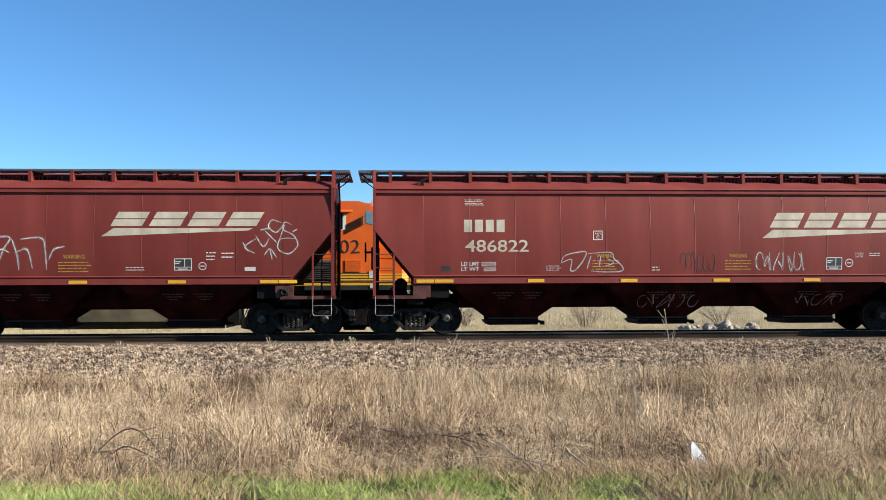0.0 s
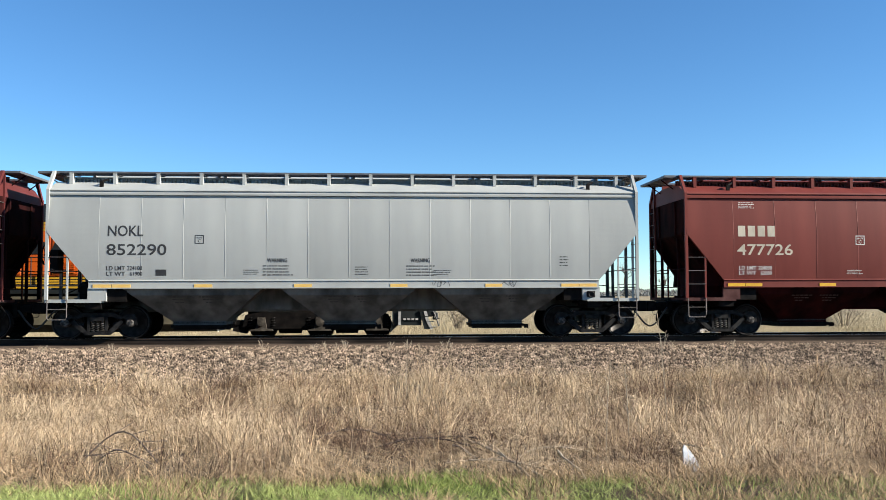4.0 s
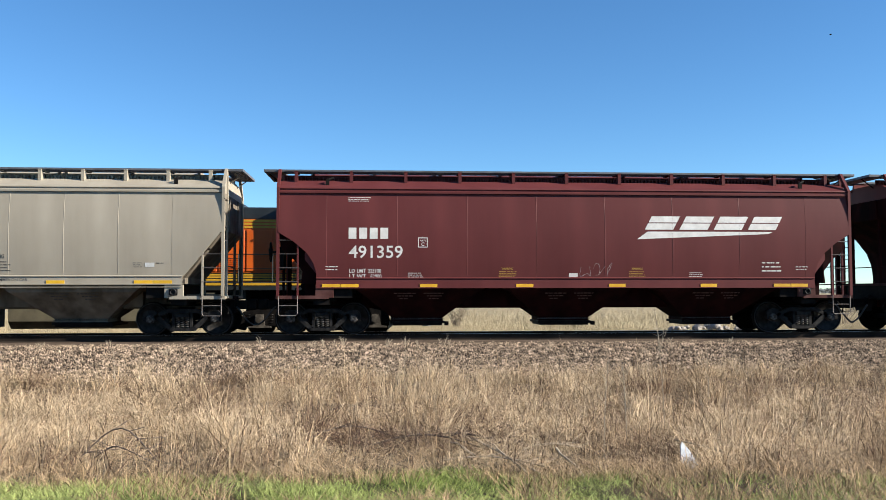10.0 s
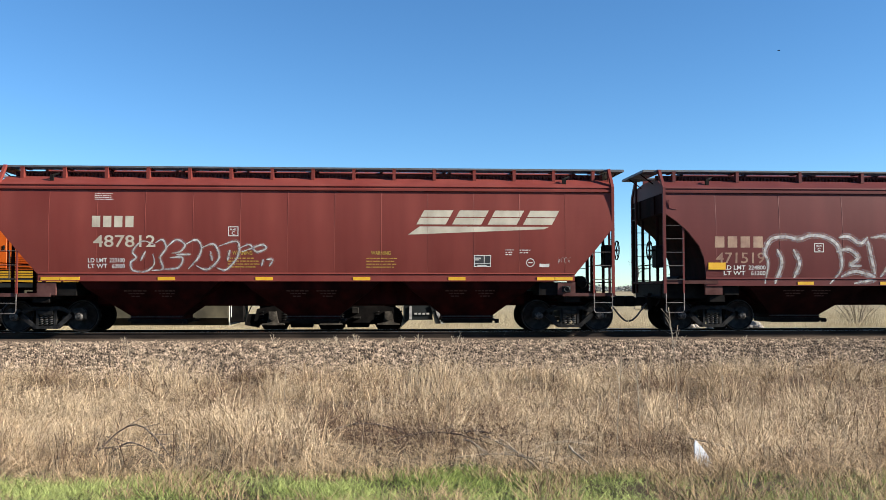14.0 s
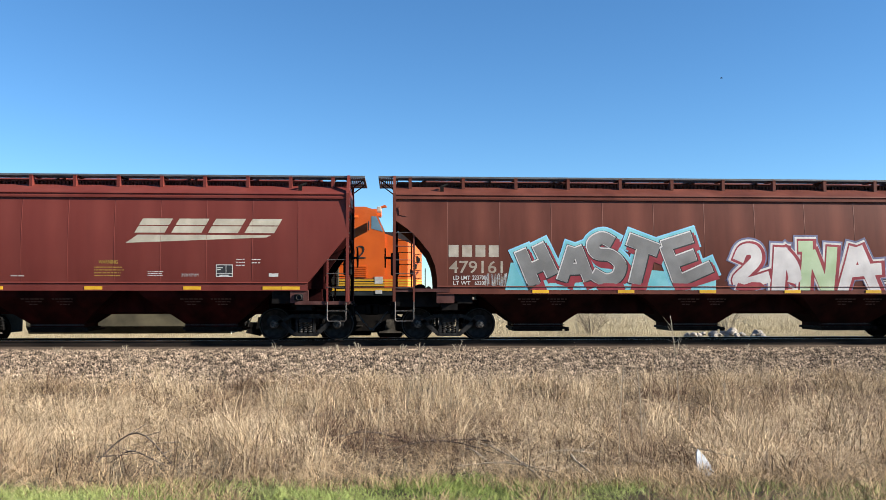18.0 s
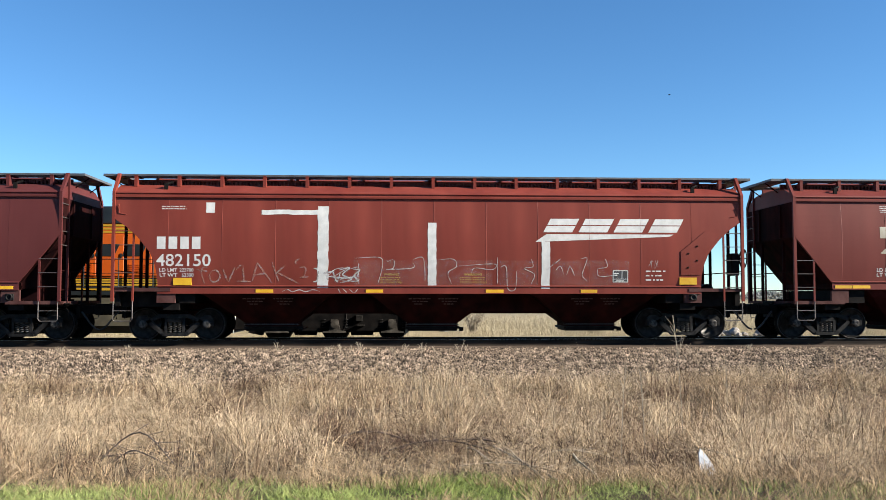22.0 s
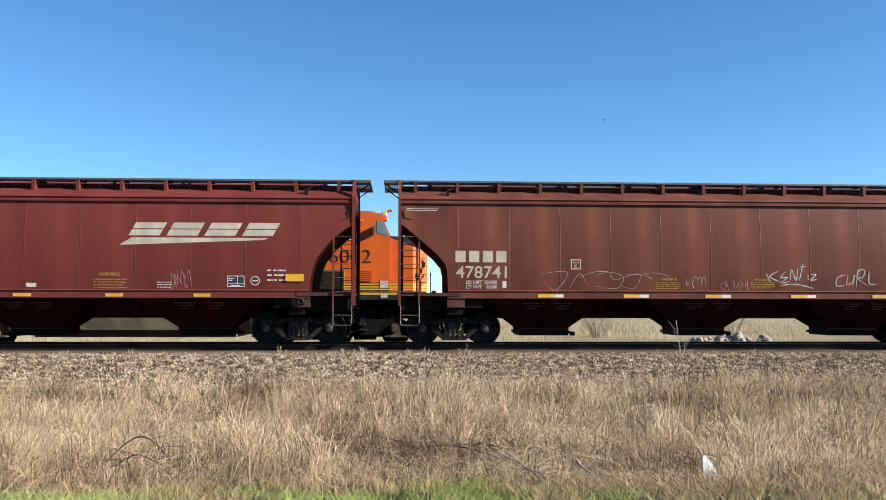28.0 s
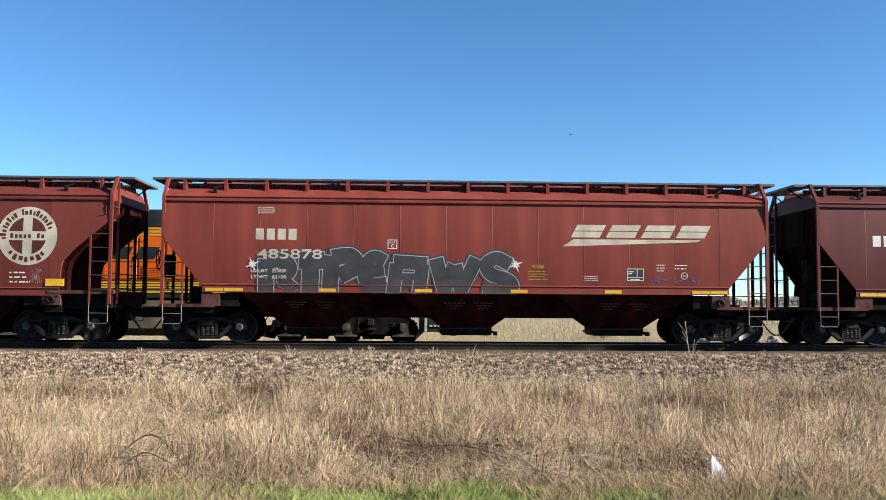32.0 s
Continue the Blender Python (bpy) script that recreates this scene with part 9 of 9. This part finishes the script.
def weed_stalk(x, y, h, seed):
    r = random.Random(seed)
    bm = bmesh.new()
    for k in range(r.choice((2, 3, 4))):
        a, b = r.uniform(-0.5, 0.5) * h, r.uniform(-0.2, 0.2) * h
        hh = h * r.uniform(0.6, 1)
        pts = [(a * 0.1, 0, -0.05), (a * 0.35, b * 0.4, hh * 0.5), (a, b, hh)]
        tube(bm, smooth_path3(pts), 0.007, 4)
        for q in range(3):
            u = r.uniform(0.4, 0.9)
            p = Vector((a * u, b * u, hh * u))
            tube(bm, [p, p + Vector((r.uniform(-0.12, 0.12), r.uniform(-0.05, 0.05), r.uniform(0.04, 0.14))) * h * 2], 0.004, 3)
    w = part("weed_stalk", bm, M_PALESTALK)
    z = float(np.interp(y, (-4.3, -3.2, -2.0, -1.35, -0.9), (-1.0, -0.64, -0.295, -0.215, -0.20)))
    w.location = (x, y, z)
    tagged(w, "thin dry branching weed stalk on the ballast shoulder", "weed", "weed stalks beside the track")


def tall_stalk(x, y, h, seed):
    """A lone dead stalk with a few side twigs near its top."""
    r = random.Random(seed)
    bm = bmesh.new()
    a, b = r.uniform(-0.08, 0.08) * h, r.uniform(-0.05, 0.05) * h
    pts = smooth_path3([(0, 0, -0.05), (a * 0.2, b * 0.3, h * 0.6), (a, b, h)])
    tube(bm, pts, 0.0045, 5)
    for _ in range(6):
        u = r.uniform(0.5, 0.95)
        p = Vector((a * u * u, b * u * u, h * u))
        tube(bm, [p, p + Vector((r.uniform(-0.09, 0.09), r.uniform(-0.04, 0.04), r.uniform(0.04, 0.13))) * h], 0.0028, 4)
    w = part("tall_stalk", bm, M_PALESTALK)
    w.location = (x, y, float(ground_z(x, y)))
    tagged(w, "tall thin dead weed stalk rising from the dry grass", "weed", "tall stalks in the ditch")


def twig_tangle():
    """Low heap of dead brush near the verge."""
    n = 2600
    x, y = rng.normal(0.5, 0.95, n), rng.normal(-16.5, 0.42, n)
    ln = rng.uniform(0.12, 0.55, n)
    a = rng.normal(-0.25, 0.7, n) + np.where(rng.uniform(0, 1, n) < 0.5, np.pi, 0)
    arcs("brush_twigs", np.stack((x, y, ground_z(x, y) + rng.uniform(0.02, 0.24, n)), 1), a, ln, rng.uniform(0.1, 0.7, n), rng.uniform(0.1, 0.6, n), rng.uniform(0.6, 1.0, n), rng.uniform(0.003, 0.006, n), M_STEMS, "tangled purplish-brown brush twigs in the ditch grass", "brush")


def smooth_path3(pts):
    a, b, c = (Vector(p) for p in pts)
    return [(1 - t) ** 2 * a + 2 * t * (1 - t) * b + t * t * c for t in (0, 0.25, 0.5, 0.75, 1)]


def bare_plant(name, x, y, h, spread, levels, seed, label, category, r0, bark):
    """Bare branching shrub or tree: forked tapering limbs."""
    r = random.Random(seed)
    top = new(name)
    tagged(top, label, category)
    top.location = (x, y, float(ground_z(x, y)))
    trunk, limbs = bmesh.new(), bmesh.new()

    def grow(bm, p, d, ln, rad, lv):
        q = p + d * ln
        mid = p + d * ln * 0.5 + Vector((r.uniform(-1, 1), r.uniform(-1, 1), r.uniform(-1, 1))) * ln * 0.06
        tube(bm, [p, mid, q], rad, 5 if lv == levels else 4 if lv > 1 else 3)
        if lv == 0:
            return
        for _ in range(r.choice((2, 3, 3)) if lv > 1 else 3):
            e = (d + Vector((r.uniform(-1, 1) * spread, r.uniform(-1, 1) * spread, r.uniform(-0.15, 0.45)))).normalized()
            grow(limbs, p + (q - p) * r.uniform(0.55, 1.0), e, ln * r.uniform(0.6, 0.85), rad * 0.6, lv - 1)

    grow(trunk, Vector((0, 0, -0.1)), Vector((0, 0, 1)), h * 0.36, r0, levels)
    part("trunk", trunk, bark, top)
    part("limbs", limbs, bark, top)


def bare_bush(x, y, h, w, seed):
    r = random.Random(seed)
    top = new("bare_bush")
    tagged(top, "leafless brown bush in the dry field", "bush")
    top.location = (x, y, float(ground_z(x, y)))
    for _ in range(3):
        bm = bmesh.new()
        for _ in range(9):
            a, hh = r.uniform(-1, 1) * w / 2, h * r.uniform(0.5, 1)
            b = r.uniform(-1, 1) * w / 3
            pts = smooth_path3([(a * 0.2, b * 0.2, -0.1), (a * 0.5, b * 0.5, hh * 0.6), (a, b, hh)])
            tube(bm, pts, 0.014, 4)
            for q in (2, 3, 3):
                p = pts[q]
                tube(bm, [p, p + Vector((r.uniform(-0.5, 0.5), r.uniform(-0.3, 0.3), r.uniform(0.1, 0.45)))], 0.008, 3)
        part("branch", bm, M_BRUSH, top)


def rock_mesh(seed):
    bm = bmesh.new()
    bmesh.ops.create_icosphere(bm, subdivisions=2, radius=1)
    for v in bm.verts:
        k = 1 + 0.35 * noise.noise(v.co * 1.3 + Vector((seed * 3.1, 0, 0)))
        v.co = Vector((v.co.x * 1.25 * k, v.co.y * k, v.co.z * 0.75 * k))
    return to_mesh("rock", bm, M_ROCK)


def rock_pile():
    r = random.Random(12)
    meshes = [rock_mesh(i) for i in range(5)]
    for i in range(22):
        u = r.uniform(-1, 1)
        s = r.uniform(0.08, 0.15) * (1.7 if i % 7 == 0 else 1.0)
        rock = new("rock", meshes[i % 5])
        rock.location = (14.3 + 1.9 * u, 11.9 + r.uniform(-0.6, 0.6), -0.50 + s * 0.45 + 0.16 * (1 - abs(u)) * r.random())
        rock.rotation_euler = (r.uniform(-0.3, 0.3), r.uniform(-0.3, 0.3), r.uniform(0, 6))
        rock.scale = (s, s, s)
        tagged(rock, "pale broken limestone rock in a low heap", "rock", "heap of pale rocks beyond the track")


def fallen_branch(x, y, ln, turn, arch, seed):
    r = random.Random(seed)
    bm = bmesh.new()
    pts = [(u * ln, 0.08 * math.sin(u * 5), arch * math.sin(u * math.pi) + 0.02) for u in np.linspace(0, 1, 9)]
    tube(bm, pts, 0.0075, 5)
    for q in (3, 5, 6, 7):
        p = Vector(pts[q])
        tube(bm, [p, p + Vector((r.uniform(0.1, 0.3), r.uniform(-0.2, 0.2), r.uniform(-0.02, 0.12)))], 0.004, 4)
    b = part("fallen_branch", bm, M_BARK if arch > 0.1 else M_PALESTALK)
    b.matrix_world = pose(x, y, float(ground_z(x, y)) + 0.06, 0, 0, turn)
    tagged(b, "thin bare fallen branch lying in the dry grass", "branch", "fallen branches in the ditch grass")


def far_woods():
    """A low belt of bare trees: upright twig sprays in clumps of uneven height."""
    n = 60000
    x = rng.uniform(-700, 900, n)
    y = rng.uniform(820, 930, n)
    d = field_noise(x, y * 0, 0.016, 61)
    e = field_noise(x, y * 0, 0.09, 63)
    top = np.clip(6.0 + 7.0 * d + 4.0 * e, 2.0, 13.0)
    u = rng.uniform(0, 1, n)
    z = -0.6 + top * u * 0.75
    h = top * 0.3 * rng.uniform(0.5, 1.2, n)
    blades("far_woods", np.stack((x, y, z), 1), h, rng.normal(0, 1.6, (n, 2)), rng.uniform(0.7, 2.2, n), M_WOODS, "distant leafless grey-brown tree line on the horizon", "trees")


M_WOODS = ramp_mat("distant_woods", (0.150, 0.158, 0.152), (0.235, 0.235, 0.215), 0.95, 0, 0.05, bump=0, island=0.35, spec=0.05)
M_SIDING = ramp_mat("tan_siding", (0.15, 0.13, 0.105), (0.20, 0.175, 0.14), 0.8, 0, 0.6)
M_SHINGLE = ramp_mat("tan_shingles", (0.15, 0.14, 0.125), (0.21, 0.195, 0.17), 0.9, 0, 0.8)


def farm_house(x, y, turn):
    house = new("farm_house")
    house.matrix_world = pose(x, y, -0.5, 0, 0, turn)
    tagged(house, "small tan farm house with a grey roof, far off", "house")
    bm = bmesh.new()
    prism(bm, [(-6, 0), (6, 0), (6, 3), (-6, 3)], -4, 4)
    part("wall", bm, M_SIDING, house)
    bm = bmesh.new()
    prism_x(bm, [(-4.6, 2.9), (0, 5.6), (4.6, 2.9)], -6.4, 6.4)
    part("roof", bm, M_SHINGLE, house)
    for wx in (-4, -1.2, 2.6):
        bm = bmesh.new()
        box(bm, wx, wx + 1.1, -4.06, -3.99, 1.0, 2.3)
        part("window", bm, M_GLASS, house)
    bm = bmesh.new()
    box(bm, 0.6, 1.6, -4.06, -3.99, 0, 2.1)
    part("door", bm, M_SHINGLE, house)


def make_bird():
    bird = new("bird")
    tagged(bird, "small dark bird gliding far off in the sky", "bird")
    bm = bmesh.new()
    lathe_y(bm, [(0.01, -0.2), (0.05, -0.1), (0.06, 0.03), (0.035, 0.17), (0.015, 0.28)], 8)
    part("body", bm, M_BLACK, bird)
    for s in (-1, 1):
        bm = bmesh.new()
        v = [bm.verts.new(p) for p in ((0, -0.12, 0.02), (0, 0.12, 0.02), (s * 0.28, 0.06, 0.07), (s * 0.5, 0.1, 0.02), (s * 0.3, -0.1, 0.07))]
        f = bm.faces.new(v)
        ex = bmesh.ops.extrude_face_region(bm, geom=[f])
        bmesh.ops.translate(bm, verts=[g for g in ex["geom"] if isinstance(g, bmesh.types.BMVert)], vec=(0, 0, 0.02))
        part("wing", bm, M_BLACK, bird)
    return bird


plastic_scrap()
for i, (wx, wy, wh) in enumerate(((1.9, -1.9, 0.26), (1.75, -2.0, 0.34), (7.8, -2.3, 0.62), (8.1, -2.4, 0.4), (-1.5, -2.0, 0.26), (-1.0, -1.9, 0.3), (-2.2, -2.2, 0.22), (9.9, -2.0, 0.28), (-9.0, -2.1, 0.3), (4.6, -2.5, 0.3), (-5.6, -2.6, 0.25))):
    weed_stalk(wx, wy, wh, i + 1)
for i, wx in enumerate((-4.0, -3.2, -1.8, -1.2, -0.1, 0.2, 0.72, 1.07, 12.0, -7.2)):
    weed_stalk(wx, -1.98 - 0.05 * (i % 3), 0.16 + 0.05 * (i * 7 % 4), 40 + i)
rock_pile()
bare_bush(9.6, 16, 1.3, 2.0, 3)
bare_bush(23.6, 17, 1.5, 2.6, 4)
bare_bush(3.75, 16, 1.15, 1.2, 5)
bare_bush(17.5, 19, 1.1, 2.4, 6)
for tx, ty, th, sd in ((50, 150, 9.5, 2), (61, 160, 8.0, 7), (18.5, 285, 6.8, 9), (20.6, 290, 7.6, 12), (23.0, 296, 6.2, 15), (17.2, 300, 5.2, 18)):
    bare_plant("bare_tree", tx, ty, th, 0.85, 5 if ty > 200 else 4, sd, "pale leafless tree standing far off in the field", "tree", 0.16 if ty < 200 else 0.42, M_PALETREE if ty > 200 else M_BARK)
farm_house(39.5, 400, 8)
fallen_branch(-2.95, -17.15, 0.8, -4, 0.30, 1)
fallen_branch(-2.2, -17.35, 0.65, 165, 0.14, 2)
fallen_branch(-0.2, -16.6, 1.5, -14, 0.16, 6)
fallen_branch(-0.9, -16.2, 1.2, 10, 0.18, 7)
fallen_branch(0.3, -16.0, 1.4, -24, 0.12, 8)
fallen_branch(0.6, -17.6, 1.1, -20, 0.05, 3)
fallen_branch(1.4, -17.2, 0.8, 25, 0.06, 4)
far_woods()
for sx, sy, sh, k in ((3.5, -15.5, 1.6, 1), (2.34, -17.0, 1.05, 2), (2.62, -16.9, 0.95, 3), (-5.0, -9.0, 1.2, 4), (0.5, -8.4, 1.3, 5), (-1.9, -10.5, 1.1, 6), (5.4, -12.0, 1.15, 7)):
    tall_stalk(sx, sy, sh, k)
twig_tangle()
BIRD = make_bird()


def fallen_stalks():
    m = ramp_mat("bleached_stalk", (0.30, 0.235, 0.16), (0.48, 0.40, 0.29), 0.85, 0, 6, spec=0.15)
    for x0, y0, x1, y1, r in ((0.9, -16.4, 1.45, -18.3, 0.011), (1.1, -16.9, 1.32, -18.2, 0.008), (1.7, -17.5, 1.79, -18.35, 0.009), (0.72, -16.9, 1.05, -17.6, 0.007), (-4.3, -17.3, -3.9, -18.0, 0.007), (3.1, -17.0, 3.5, -17.9, 0.008)):
        bm = bmesh.new()
        pts = []
        for k in range(6):
            u = k / 5
            x, y = x0 + (x1 - x0) * u, y0 + (y1 - y0) * u
            pts.append((x + 0.03 * math.sin(u * 7 + x0), y, float(ground_z(np.array([x]), np.array([y]))[0]) + 0.015 + 0.16 * (1 - u) + 0.05 * math.sin(u * 3.1)))
        tube(bm, pts, r, 5)
        tagged(part("fallen_stalk", bm, m), "bleached fallen weed stalk lying on the verge", "stalk", group="fallen stalks")


fallen_stalks()


# ---- movement ----
TRAVEL = [0.0, 11.13, 22.6, 34.0, 45.25, 56.51, 67.71, 78.8, 90.04, 101.52, 112.57, 123.81, 135.12, 146.33, 157.63, 168.87, 180.11,
          191.35, 202.56, 213.8, 224.95, 236.16, 247.4, 258.62, 269.81, 280.76, 292.03, 303.27, 314.5, 325.97, 337.13, 348.19, 359.57]


def motions():
    for car, x in CARS:
        walk(car, [(t, pose(x - d, 0, 0)) for t, d in enumerate(TRAVEL)])
    first = WHEELSETS[0]
    steps = [k / FPS for k in range(32 * FPS + 1)]
    roll = np.degrees(np.interp(steps, range(33), TRAVEL) / WR)
    walk(first, [(t, pose(0, 0, 0, 0, -a, 0)) for t, a in zip(steps, roll)])
    turn = first.animation_data
    for w in WHEELSETS[1:]:  # every axle of the train turns alike
        w.rotation_mode = "QUATERNION"
        w.animation_data_create()
        w.animation_data.action = turn.action
        w.animation_data.action_slot = turn.action_slot
    # the bird glides slowly across, away from the track
    ways = ((0, 0.602, 0.757, 0.288), (9, 0.475, 0.839, 0.266), (13, 0.418, 0.872, 0.254), (19, 0.338, 0.912, 0.233), (23, 0.286, 0.933, 0.219), (28, 0.227, 0.952, 0.204), (32, 0.182, 0.965, 0.190))
    walk(BIRD, [(t, pose(a * 150, -26 + b * 150, 1.2 + c * 150, 6, -8, 60)) for t, a, b, c in ways])


motions()
